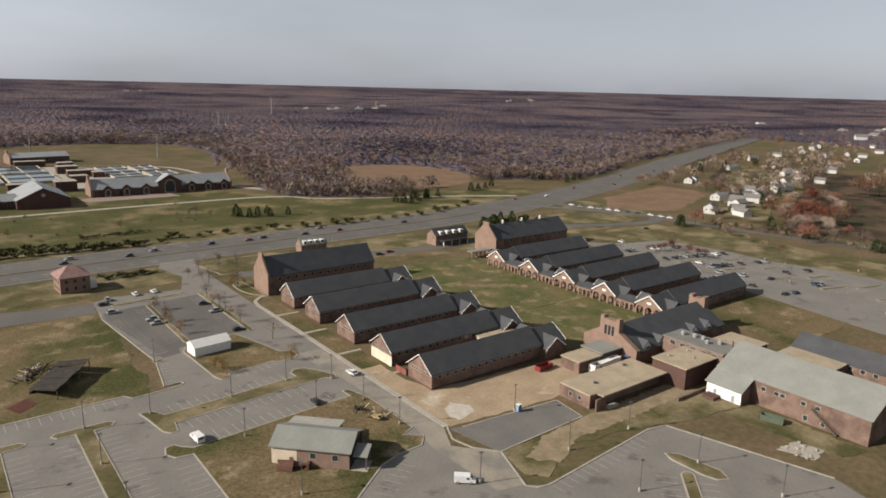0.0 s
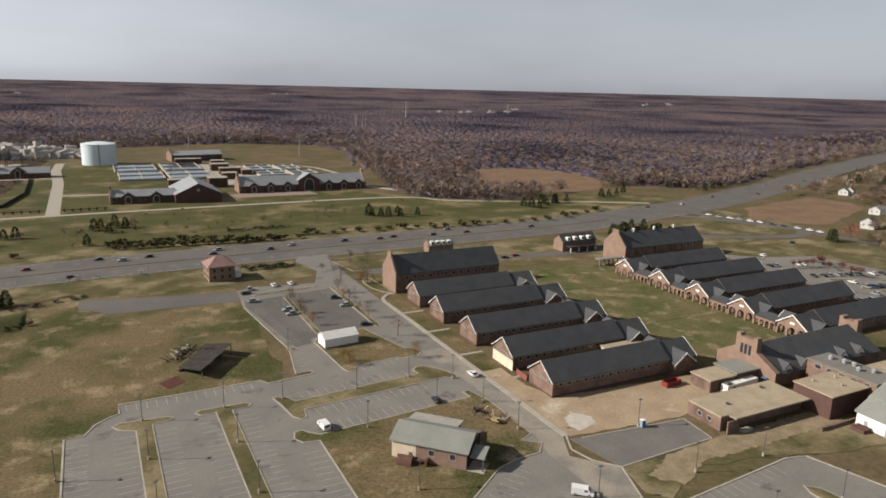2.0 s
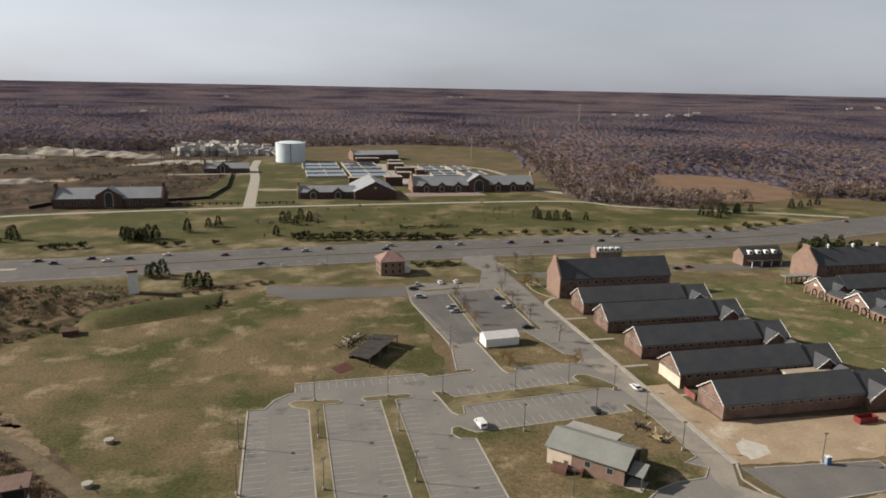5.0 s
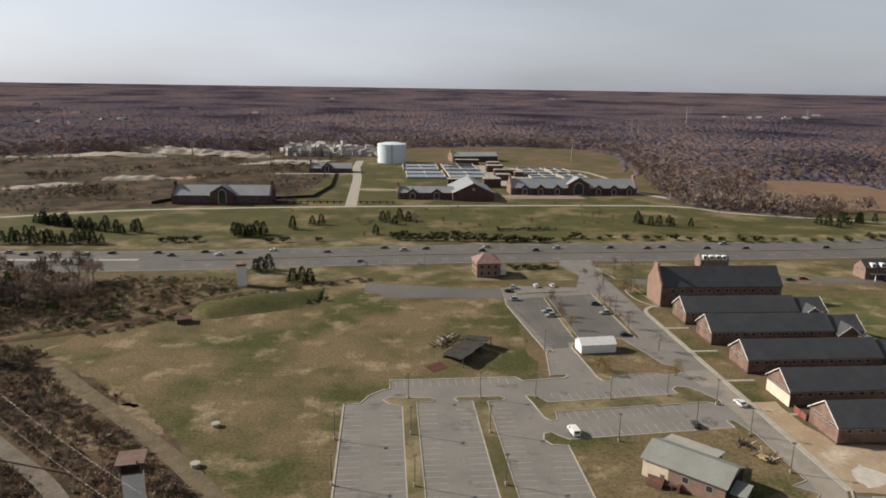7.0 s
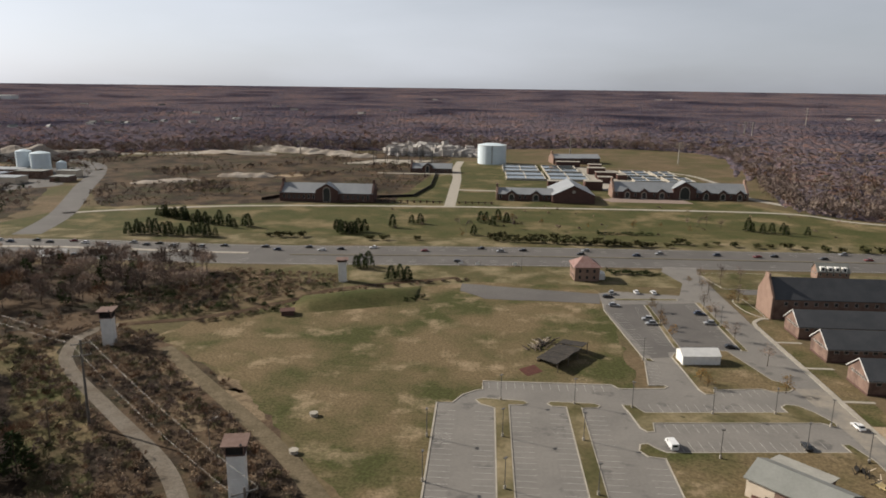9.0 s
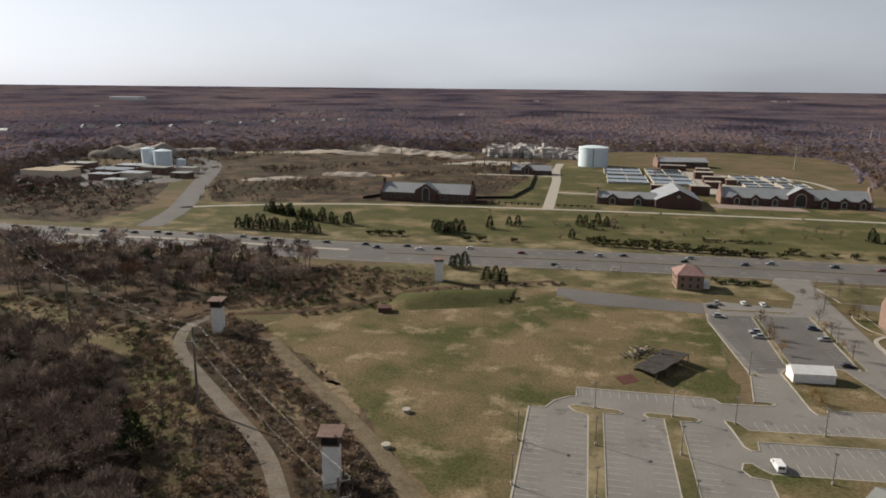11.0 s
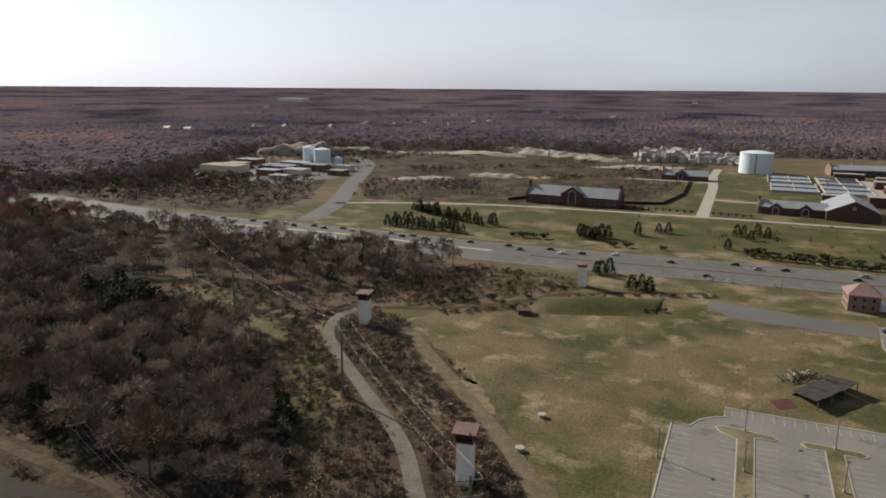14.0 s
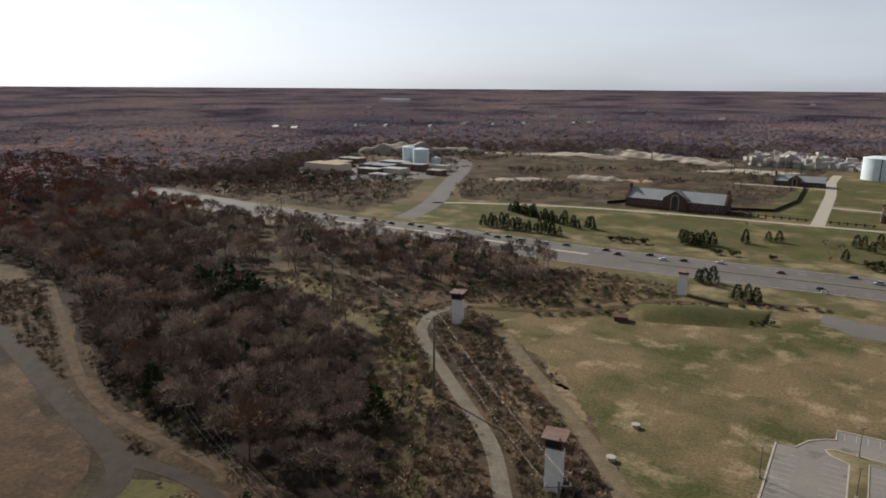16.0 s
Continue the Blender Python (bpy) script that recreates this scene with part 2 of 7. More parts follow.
_p.inputs["Base Color"].default_value, _p.inputs["Roughness"].default_value = (0.03, 0.035, 0.04, 1), 0.12

# ---- mesh helpers ----
class Shape:
    """Vertices and faces of one mesh, gathered piece by piece."""
    def __init__(self):
        self.v, self.f = [], []
    def add(self, v, f):
        n = len(self.v)
        self.v += [tuple(p) for p in v]
        self.f += [tuple(i + n for i in g) for g in f]
        return self
    def box(self, x0, y0, z0, x1, y1, z1):
        return self.add([(x0, y0, z0), (x1, y0, z0), (x1, y1, z0), (x0, y1, z0), (x0, y0, z1), (x1, y0, z1), (x1, y1, z1), (x0, y1, z1)],
                        [(3, 2, 1, 0), (4, 5, 6, 7), (0, 1, 5, 4), (1, 2, 6, 5), (2, 3, 7, 6), (3, 0, 4, 7)])
    def slab(self, pts, z0, z1):
        """An upright prism over a plan of points."""
        n = len(pts)
        if sum(pts[i][0] * pts[(i + 1) % n][1] - pts[(i + 1) % n][0] * pts[i][1] for i in range(n)) < 0:
            pts = pts[::-1]
        return self.add([(x, y, z0) for x, y in pts] + [(x, y, z1) for x, y in pts],
                        [tuple(range(n - 1, -1, -1)), tuple(range(n, 2 * n))] + [(i, (i + 1) % n, n + (i + 1) % n, n + i) for i in range(n)])
    def prism(self, section, axis, a, b):
        """A section of (u, z) points drawn along x or y from a to b."""
        n = len(section)
        at = (lambda u, z, w: (w, u, z)) if axis == "x" else (lambda u, z, w: (u, w, z))
        return self.add([at(u, z, a) for u, z in section] + [at(u, z, b) for u, z in section],
                        [tuple(range(n - 1, -1, -1)), tuple(range(n, 2 * n))] + [(i, (i + 1) % n, n + (i + 1) % n, n + i) for i in range(n)])
    def tube(self, p, q, r0, r1=None, n=6):
        r1 = r0 if r1 is None else r1
        p, q = Vector(p), Vector(q)
        d = (q - p).normalized()
        u = d.orthogonal().normalized()
        w = d.cross(u)
        ring = [(math.cos(2 * math.pi * i / n), math.sin(2 * math.pi * i / n)) for i in range(n)]
        return self.add([p + r0 * (c * u + s * w) for c, s in ring] + [q + r1 * (c * u + s * w) for c, s in ring],
                        [(i, (i + 1) % n, n + (i + 1) % n, n + i) for i in range(n)] + [tuple(range(n - 1, -1, -1)), tuple(range(n, 2 * n))])
    def cable(self, pts, r, n=4):
        """One continuous tube through points."""
        rings = []
        for i, p in enumerate(pts):
            d = (Vector(pts[min(i + 1, len(pts) - 1)]) - Vector(pts[max(i - 1, 0)])).normalized()
            u = d.cross(Vector((0, 0, 1))).normalized()
            w = d.cross(u)
            rings += [tuple(Vector(p) + r * (math.cos(6.2832 * k / n) * u + math.sin(6.2832 * k / n) * w)) for k in range(n)]
        return self.add(rings, [(i * n + k, i * n + (k + 1) % n, (i + 1) * n + (k + 1) % n, (i + 1) * n + k) for i in range(len(pts) - 1) for k in range(n)])
    def strip(self, pts, width, z, z1=None):
        """A band of that width along a line of points; with z1 a raised band."""
        left, right = [], []
        for i, p in enumerate(pts):
            a, b = Vector(pts[max(i - 1, 0)]), Vector(pts[min(i + 1, len(pts) - 1)])
            d = (b - a).normalized()
            nrm = Vector((-d.y, d.x)) * width / 2
            left.append((p[0] + nrm.x, p[1] + nrm.y))
            right.append((p[0] - nrm.x, p[1] - nrm.y))
        for i in range(len(pts) - 1):
            quad = [right[i], right[i + 1], left[i + 1], left[i]]
            if z1 is None:
                self.add([(x, y, z) for x, y in quad], [(0, 1, 2, 3)])
            else:
                self.slab(quad, z, z1)
        return self
    def mesh(self, name, material):
        m = bpy.data.meshes.new(name)
        m.from_pydata(self.v, [], self.f)
        m.materials.append(material)
        m.update()
        return m


def part(name, shape, material, parent=None, label=""):
    ob = new(name, shape.mesh(name, material))
    ob.parent = parent
    return tagged(ob, label)


def thing(name, label, category, group="", kind="", at=None):
    ob = new(name)
    ob.empty_display_size = 0.5
    if at is not None:
        ob.matrix_basis = at
    return tagged(ob, label, category, group, kind)


def structure(name, shape, material, label, category, kind="structure"):
    return tagged(new(name, shape.mesh(name, material)), label, category, "", kind)


def smooth(pts, steps=5, closed=False):
    """A rounded line through points (Catmull-Rom)."""
    n, out = len(pts), []
    for i in range(n if closed else n - 1):
        p = [Vector(pts[(i + k) % n] if closed else pts[min(max(i + k, 0), n - 1)]) for k in (-1, 0, 1, 2)]
        for s in range(steps):
            t = s / steps
            q = 0.5 * (2 * p[1] + (p[2] - p[0]) * t + (2 * p[0] - 5 * p[1] + 4 * p[2] - p[3]) * t * t + (3 * p[1] - p[0] - 3 * p[2] + p[3]) * t ** 3)
            out.append((q.x, q.y))
    return out if closed else out + [tuple(pts[-1])]


def ragged(pts, step=4.0, amount=1.2, seed=0):
    """A closed outline with an uneven edge."""
    rng = random.Random(seed)
    out = []
    for a, b in zip(pts, pts[1:] + pts[:1]):
        k = max(1, int(math.dist(a, b) / step))
        for i in range(k):
            out.append((a[0] + (b[0] - a[0]) * i / k + rng.uniform(-amount, amount), a[1] + (b[1] - a[1]) * i / k + rng.uniform(-amount, amount)))
    return out

# ---- ground and distance ----
FAR = 4850.0
def lift(r):
    """The land rises gently from 1000 m out to the skyline."""
    k = np.clip((np.asarray(r, float) - 1000.0) / (FAR - 1000.0), 0, 1)
    return 69.0 * k ** 1.25

def swell(x, y, r):
    """Low ridges and hollows in the far woods."""
    return np.clip((r - 1050) / 900, 0, 1) * np.clip((4500 - r) / 1500, 0.05, 1) * (6.0 * np.sin(y / 230 + 1.3 * np.sin(x / 430)) + 1.6 * np.sin(y / 91 + x / 260) * np.sin(x / 510 + 1))

def flat(name, pts, z, material, label, category, kind="structure"):
    s = Shape()
    s.slab(pts, z - 0.3, z)
    return structure(name, s, material, label, category, kind)

NA, rings = 288, np.concatenate([[0.01], np.geomspace(30, FAR, 70)])
s = Shape()
s.v = [(r * math.sin(2 * math.pi * a / NA), r * math.cos(2 * math.pi * a / NA), float(lift(r))) for r in rings for a in range(NA)]
s.f = [(i * NA + a, (i + 1) * NA + a, (i + 1) * NA + (a + 1) % NA, i * NA + (a + 1) % NA)[::-1] for i in range(len(rings) - 1) for a in range(NA)]
structure("ground", s, M_EARTH, "dry brown and green late autumn ground", "ground")

# near edge of the woods, as bearing and distance from the origin
EDGE = [(1317, 722), (943, 633), (787, 588), (609, 507), (531, 485), (499, 536), (418, 529), (320, 490), (280, 505), (243, 535), (252, 640),
        (290, 794), (325, 950), (318, 1040), (195, 1094), (59, 1061), (-158, 988), (-324, 958), (-478, 909), (-620, 783), (-520, 520), (-566, 402), (-480, 211), (-470, 60)]
edge_az = np.degrees([math.atan2(x, y) for x, y in EDGE])[::-1]
edge_r = np.array([math.hypot(x, y) for x, y in EDGE])[::-1]

def crowns(x, y, cell, seed):
    """Height and tint of a wood's canopy: the nearest of scattered domes."""
    gx, gy = np.floor(x / cell), np.floor(y / cell)
    best = np.full(x.shape, 9.0)
    pick = np.zeros(x.shape)
    for i in (-1, 0, 1):
        for j in (-1, 0, 1):
            cx, cy = gx + i, gy + j
            h1 = np.abs(np.sin(cx * 127.1 + cy * 311.7 + seed) * 43758.5453) % 1
            h2 = np.abs(np.sin(cx * 269.5 + cy * 183.3 + seed) * 43758.5453) % 1
            d = ((cx + h1) * cell - x) ** 2 + ((cy + h2) * cell - y) ** 2
            d /= cell * cell
            near = d < best
            pick = np.where(near, (h1 * 7 + h2 * 3) % 1, pick)
            best = np.minimum(best, d)
    return best, pick

MEADOW = [(318, 556), (340, 592), (383, 705), (458, 702), (490, 640), (478, 560), (440, 530), (395, 512)]
def inside(x, y, poly):
    hit = np.zeros(np.shape(x), bool)
    for (ax, ay), (bx, by) in zip(poly, poly[1:] + poly[:1]):
        cross = ((ay > y) != (by > y)) & (x < (bx - ax) * (y - ay) / (by - ay + 1e-9) + ax)
        hit ^= cross
    return hit

A, R = np.meshgrid(np.linspace(-78, 78, 800), np.linspace(0, 1, 300))
r0 = np.interp(A + 1.2 * np.sin(A * 1.7) + 0.6 * np.sin(A * 5.3), edge_az, edge_r)
r0 = np.where(A > 61, np.interp(A, [61, 66, 84], [1520, 1500, 1300]), r0)
rr = 460 * (FAR / 460) ** R
X, Y = rr * np.sin(np.radians(A)), rr * np.cos(np.radians(A))
d1, k1 = crowns(X, Y, 11.0, 0.3)
d2, k2 = crowns(X, Y, 31.0, 5.1)
near = np.clip((2400 - rr) / 1500, 0, 1)
h = 10.5 - 2.5 * near + 1.5 * k1 * near + 1.5 * k2 * near - near * 2.2 * d1 - 1.4 * near * d2 + 1.0 * near * np.sin(X / 61) * np.sin(Y / 83)
h = np.maximum(h, 3.0)
h[-6:] = np.minimum(h[-6:], 7)
open_land = ((rr < r0 + 8 * np.sin(A * 9)) | inside(X, Y, MEADOW)).astype(float)
for _ in range(9):
    open_land = (open_land + np.roll(open_land, 3, 0) + np.roll(open_land, -3, 0) + np.roll(open_land, 5, 1) + np.roll(open_land, -5, 1)) / 5
open_land[0], open_land[-20:] = 1, 0
h = h * (1 - open_land) ** 2.4 - 2.5 * np.clip(open_land * 1.4, 0, 1)
Z = h + lift(rr) + swell(X, Y, rr)
ny, nx = X.shape
m = bpy.data.meshes.new("woodland_canopy")
m.from_pydata(np.stack([X, Y, Z], -1).reshape(-1, 3).tolist(), [],
              [(i * nx + j, i * nx + j + 1, (i + 1) * nx + j + 1, (i + 1) * nx + j) for i in range(ny - 1) for j in range(nx - 1)])
m.materials.append(M_HAZED_CANOPY)
m.polygons.foreach_set("use_smooth", [True] * len(m.polygons))
tagged(new("woodland", m), "wide bare brown autumn woodland reaching the skyline", "woodland", "", "stuff")

flat("meadow", ragged(MEADOW, 8, 3, 1), 0.05, mat("meadow_grass", (0.19, 0.128, 0.084), (0.15, 0.10, 0.068), 20, 0.95, 2.0, 0.25), "tan dry meadow among bare woods", "meadow")
flat("far_lawn", ragged([(-330, 400), (-120, 399), (40, 407), (170, 400), (310, 395), (420, 420), (470, 470), (420, 490), (330, 485), (280, 505), (240, 545), (200, 600), (240, 660), (200, 760), (60, 850), (-40, 880), (-60, 700), (-75, 545), (-180, 530), (-300, 500)], 12, 2, 2), 0.02, M_GREEN, "green and straw coloured mown grass beyond the highway", "lawn")
flat("far_verge", ragged([(-330, 396), (-120, 393), (40, 400), (170, 402), (300, 408), (400, 432), (440, 450), (400, 452), (300, 428), (170, 424), (40, 422), (-120, 418), (-300, 420)], 7, 1.5, 14), 0.035, M_VERGE, "straw coloured verge beyond the highway", "verge")
flat("scrub_plain", ragged([(-75, 545), (-60, 700), (-45, 900), (-160, 980), (-330, 950), (-470, 900), (-600, 780), (-400, 690), (-330, 560), (-290, 500), (-180, 530)], 12, 3, 3), 0.03, M_SCRUB, "brown rough scrub land with bare soil", "scrub")
flat("west_scrub", ragged([(-700, 430), (-520, 392), (-325, 400), (-330, 470), (-385, 590), (-420, 545), (-560, 540), (-600, 690), (-720, 640)], 9, 3, 12), 0.025, M_SCRUB, "brown scrub beside the highway", "scrub")
flat("suburb_grass", ragged([(484, 262), (500, 290), (600, 352), (760, 440), (960, 520), (985, 470), (800, 370), (640, 300), (520, 255)], 9, 3, 71), 0.05, M_VERGE, "olive and straw grass among houses", "lawn")
flat("suburb_ground", ragged([(488, 140), (484, 262), (500, 290), (600, 352), (700, 430), (900, 520), (985, 560), (985, 120), (700, 80)], 9, 3, 15), 0.03, M_SCRUB, "brown wooded ground among houses", "ground")
flat("dry_field", ragged([(440, 352), (480, 392), (590, 416), (602, 385), (584, 357), (478, 318)], 7, 2, 16), 0.075, bpy.data.materials["meadow_grass"], "tan dry field beside the highway", "field")
# near-black litter also covers the strip where the wood's shade falls
flat("wood_floor", ragged([(-335, 176), (-240, 135), (-176, 111), (-130, 105.5), (-97, 101.5), (-86, 122), (-140, 181), (-190, 199), (-232, 208), (-262, 240), (-420, 330), (-640, 350), (-640, 190), (-430, 185)], 6, 2, 13), 0.045, M_SHADED_LITTER, "leaf littered woodland floor with tree shade in its colour", "woodland floor")
flat("field_lawn", ragged([(-120, 237), (-88, 209), (-60, 177), (-43, 155), (-30, 140), (-13, 130), (50, 120), (50, 210), (56, 300), (50, 325), (0, 325), (-40, 322), (-70, 300), (-110, 262)], 5, 1.5, 4), 0.04, M_LAWN, "patchy mown field of green and straw grass", "lawn")
flat("scrub_slope", ragged([(-150, 245), (-120, 237), (-88, 209), (-60, 177), (-43, 155), (-28, 125), (-60, 80), (-160, 60), (-330, 100), (-420, 200), (-420, 330), (-130, 330), (-110, 280)], 6, 2, 5), 0.03, M_SCRUB, "brown brambles and rough scrub on a slope", "scrub")
flat("verge", ragged([(-60, 300), (0, 322), (110, 322), (330, 325), (330, 356), (-90, 352), (-110, 330)], 6, 1, 6), 0.05, M_VERGE, "straw and green grass verge beside the highway", "verge")

# ---- highway and roads ----
HWY = smooth([(-900, 420), (-700, 398), (-510, 376), (-370, 362), (-235, 368), (-130, 366), (30, 378), (175, 382), (300, 388), (400, 408), (470, 425), (640, 485), (800, 548), (1190, 685), (1360, 745), (1700, 860)], 6)
s = Shape().strip(HWY, 44, 0.07)
s.v = [(x, y, z + (float(lift(math.hypot(x, y))) + 0.8 if math.hypot(x, y) > 950 else 0)) for x, y, z in s.v]
structure("highway", s, M_ROAD, "wide grey divided highway", "road")
s = Shape().strip([(x, y + 1.5) for x, y in HWY if -330 < x < -125], 4, 0.07, 0.22)
structure("median_kerb", s, M_CONC, "pale concrete median strip", "median")
s = Shape().strip([(x, y - 1) for x, y in HWY if -120 < x < 340], 1.6, 0.07, 0.3)
structure("median_strip", s, mat("dull_median", (0.13, 0.115, 0.085), (0.17, 0.15, 0.11), 4, 0.95, 0.8, 0.2), "narrow raised median strip", "median")
s = Shape()
for e in (-20.5, 20.5):
    s.strip([(x, y + e) for x, y in HWY if -420 < x < 420], 0.3, 0.09)
for off in (-14.5, -11, 11, 14.5):
    for a, b in zip(HWY, HWY[1:]):
        u = (Vector(b) - Vector(a))
        k = int(u.length / 12)
        d = u.normalized()
        nrm = Vector((-d.y, d.x)) * off
        for i in range(k):
            p = Vector(a) + d * (12 * i) + nrm
            if abs(p.x) < 700:
                s.strip([tuple(p), tuple(p + d * 4)], 0.25, 0.09)
structure("lane_marks", s, M_PAINT, "white dashed lane marks", "markings")
s = Shape().strip(smooth([(-280, 400), (-300, 470), (-357, 595), (-397, 686), (-440, 760), (-507, 813)], 5), 17, 0.08)
structure("side_road", s, M_ROAD, "pale side road joining the highway", "road")
s = Shape().strip(smooth([(-300, 470), (-263, 490), (-179, 519), (-36, 534), (144, 540), (235, 535), (268, 505), (362, 468), (420, 440)], 5), 5.5, 0.08)
structure("service_road", s, M_CONC, "narrow pale service road", "road")

# ---- site: car parks, street, islands ----
flat("car_park", [(-12.4, 60), (-12.4, 190.4), (-7.8, 190.4), (-5.5, 196), (-1, 199.5), (1.2, 200.3), (1.2, 206.8), (42, 207.4), (44, 204.5), (58, 206), (59.3, 208.6), (53.5, 207.8), (57.2, 231), (52, 284), (53.5, 309), (62, 313), (90, 309), (97, 330), (92, 352), (96, 362), (112, 362), (109, 318), (108.6, 270), (108.6, 138), (104, 129), (112, 119.5), (113, 119.2), (107, 104), (112, 101), (155, 104.5), (161, 103), (172, 62), (165, 40)], 0.08, M_ASPHALT, "worn grey asphalt car park and lanes", "car park")
flat("inner_car_park", [(60, 231.5), (53, 284), (54, 292), (93.6, 298), (93.6, 241.5), (85, 242), (74, 240), (67, 237.5), (66.5, 233)], 0.088, M_ROAD, "darker asphalt bays beside the street", "car park")
flat("yard_dirt", ragged([(110, 186), (118, 186), (118.5, 171), (121, 160), (172, 155), (190, 150), (190, 134), (155, 136), (150, 133.5), (122, 136), (110, 137)], 4, 0.6, 7), 0.10, M_DIRT, "bare tan dirt yard", "yard")
flat("dirt_strip", ragged([(113, 119), (146, 120.4), (195, 121), (198, 96), (175, 100), (160, 104.5), (130, 112), (115, 104), (111, 108)], 4, 0.8, 8), 0.10, M_VERGE, "tan dirt and thin grass bank", "bank")
flat("front_lane", [(109.5, 136.5), (113, 135.3), (147, 132.2), (145.5, 120.6), (112.6, 119.2)], 0.12, M_FRESH, "dark asphalt lane", "lane")
flat("dusty_street", [(99.2, 210), (108.4, 210), (108.4, 138), (104, 129), (112, 119.4), (107, 104.5), (100, 106), (99.6, 132), (102, 142), (102, 178)], 0.095, M_DUSTY, "pale dusty street asphalt", "street")
flat("house_drive", ragged([(-9.5, 319), (-9.5, 307), (2, 295.5), (52, 293.5), (54, 308), (30, 312)], 5, 0.4, 9), 0.11, M_ROAD, "pale asphalt drive", "drive")
flat("courtyard_lawn", [(172, 150), (240, 155), (243, 290), (172, 296)], 0.06, mat("courtyard_grass", (0.068, 0.080, 0.030), (0.135, 0.112, 0.056), 16, 0.95, 1.2, 0.3, 0.1, (0.25, 0.195, 0.125), 9, clev=(0.54, 0.7)), "patchy courtyard lawn", "lawn")
flat("gravel_patch", ragged([(114, 146), (119, 150), (124, 145), (121, 140), (115, 139)], 1.5, 0.8, 52), 0.115, mat("pale_gravel", (0.46, 0.43, 0.38), (0.38, 0.34, 0.29), 2, 0.95, 0.5, 0.15), "pale gravel patch in the dirt yard", "patch")
flat("dirt_bank", ragged([(116, 113), (128, 119), (150, 120.2), (188, 120), (190, 112), (160, 112), (134, 112.5), (122, 106)], 1.2, 0.6, 53), 0.118, mat("thin_dirt", (0.26, 0.205, 0.14), (0.18, 0.145, 0.09), 4, 0.95, 0.8, 0.2), "bare tan dirt bank", "bank")
flat("dorm_lawn", [(111, 186), (119, 186), (119, 300), (240, 300), (240, 325), (111, 318)], 0.055, M_LAWN, "lawn strips between brick buildings", "lawn")
flat("loop_lawn", ragged([(250, 296), (320, 300), (380, 300), (470, 330), (450, 395), (400, 372), (330, 352), (250, 352)], 6, 1, 10), 0.068, M_VERGE, "straw coloured grass", "lawn")
flat("east_car_park", [(300, 100), (310, 155), (324, 282), (337, 270), (348, 263), (377, 255), (382, 213), (380, 188), (389, 160), (398, 60), (300, 60)], 0.07, M_ASPHALT, "pale dusty asphalt car park", "car park")
flat("east_strip", ragged([(324, 284), (337, 271), (348, 264), (378, 256), (383, 213), (381, 188), (390, 160), (399, 60), (440, 60), (428, 165), (430, 190), (434, 214), (440, 266), (416, 291), (383, 298), (346, 293)], 4, 0.6, 72), 0.066, M_VERGE, "straw coloured grass strip beside the car park", "lawn")
flat("east_lawn", ragged([(258, 157), (305, 158), (302, 113), (256, 114)], 5, 1, 11), 0.09, M_LAWN, "thin olive lawn", "lawn")
s = Shape().strip(smooth([(315, 322), (346, 325), (392, 306), (425, 300), (440, 318), (415, 362), (400, 385)], 5), 9, 0.09)
s.strip(smooth([(418, 400), (425, 372), (434, 345), (442, 318), (444, 296)], 5), 11, 0.093)
s.strip(smooth([(442, 300), (447, 270), (455, 227), (465, 187), (473, 164), (490, 60)], 6), 9, 0.09)
structure("loop_road", s, M_ROAD, "grey looping access road", "road")
s = Shape().strip(smooth([(120, 318), (180, 322), (245, 316), (320, 318)], 5), 9, 0.085)
structure("court_road", s, M_ROAD, "grey road behind the brick buildings", "road")


def shrink(pts, by):
    n, out = len(pts), []
    area = sum(pts[i][0] * pts[(i + 1) % n][1] - pts[(i + 1) % n][0] * pts[i][1] for i in range(n))
    sg = 1 if area > 0 else -1
    for i in range(n):
        a, b, c = Vector(pts[i - 1]), Vector(pts[i]), Vector(pts[(i + 1) % n])
        d1, d2 = (b - a).normalized(), (c - b).normalized()
        nn = Vector((-d1.y - d2.y, d1.x + d2.x))
        nn = nn.normalized() if nn.length > 1e-6 else Vector((0, 0))
        out.append((b.x + sg * by * nn.x, b.y + sg * by * nn.y))
    return out


def island(pts, material=None, kerb=0.45):
    root = structure("traffic_island", Shape().slab(pts, 0, 0.22), M_CONC, "concrete kerbed planting island with straw grass", "island")
    part("grass", Shape().slab(shrink(pts, kerb), 0.1, 0.245), material or M_VERGE, root)
    return root


def capsule(x0, y0, x1, y1, r):
    """A long island with round ends."""
    a = Vector((x1 - x0, y1 - y0)).normalized()
    t = math.atan2(a.y, a.x)
    return [(x1 + r * math.cos(t - math.pi / 2 + k * math.pi / 8), y1 + r * math.sin(t - math.pi / 2 + k * math.pi / 8)) for k in range(9)] + \
           [(x0 + r * math.cos(t + math.pi / 2 + k * math.pi / 8), y0 + r * math.sin(t + math.pi / 2 + k * math.pi / 8)) for k in range(9)]

island([(4.5, 60), (9, 60), (9.1, 190.3), (13.5, 190.5), (14.8, 192), (13.5, 193.6), (1, 194.6), (-1.2, 193), (0.5, 190), (4.5, 188)])
island([(26.2, 60), (30.7, 60), (30.4, 190), (34.8, 190.3), (36.2, 192), (34.5, 193.6), (21.5, 193.8), (20.2, 192.2), (21.5, 190.3), (25.7, 190.3)])
island([(47.7, 60), (47.8, 162.8), (43.5, 163.5), (41.8, 166.5), (42.8, 170), (45.2, 170.6), (46.8, 168.3), (49, 166.3), (97.2, 170.3), (96.8, 174.3), (99, 174.6), (101.5, 166), (101.6, 143), (97, 141), (101.5, 137.5), (98, 133.5), (90, 133), (84, 131), (66, 118), (60, 108), (60, 60)], M_LAWN)
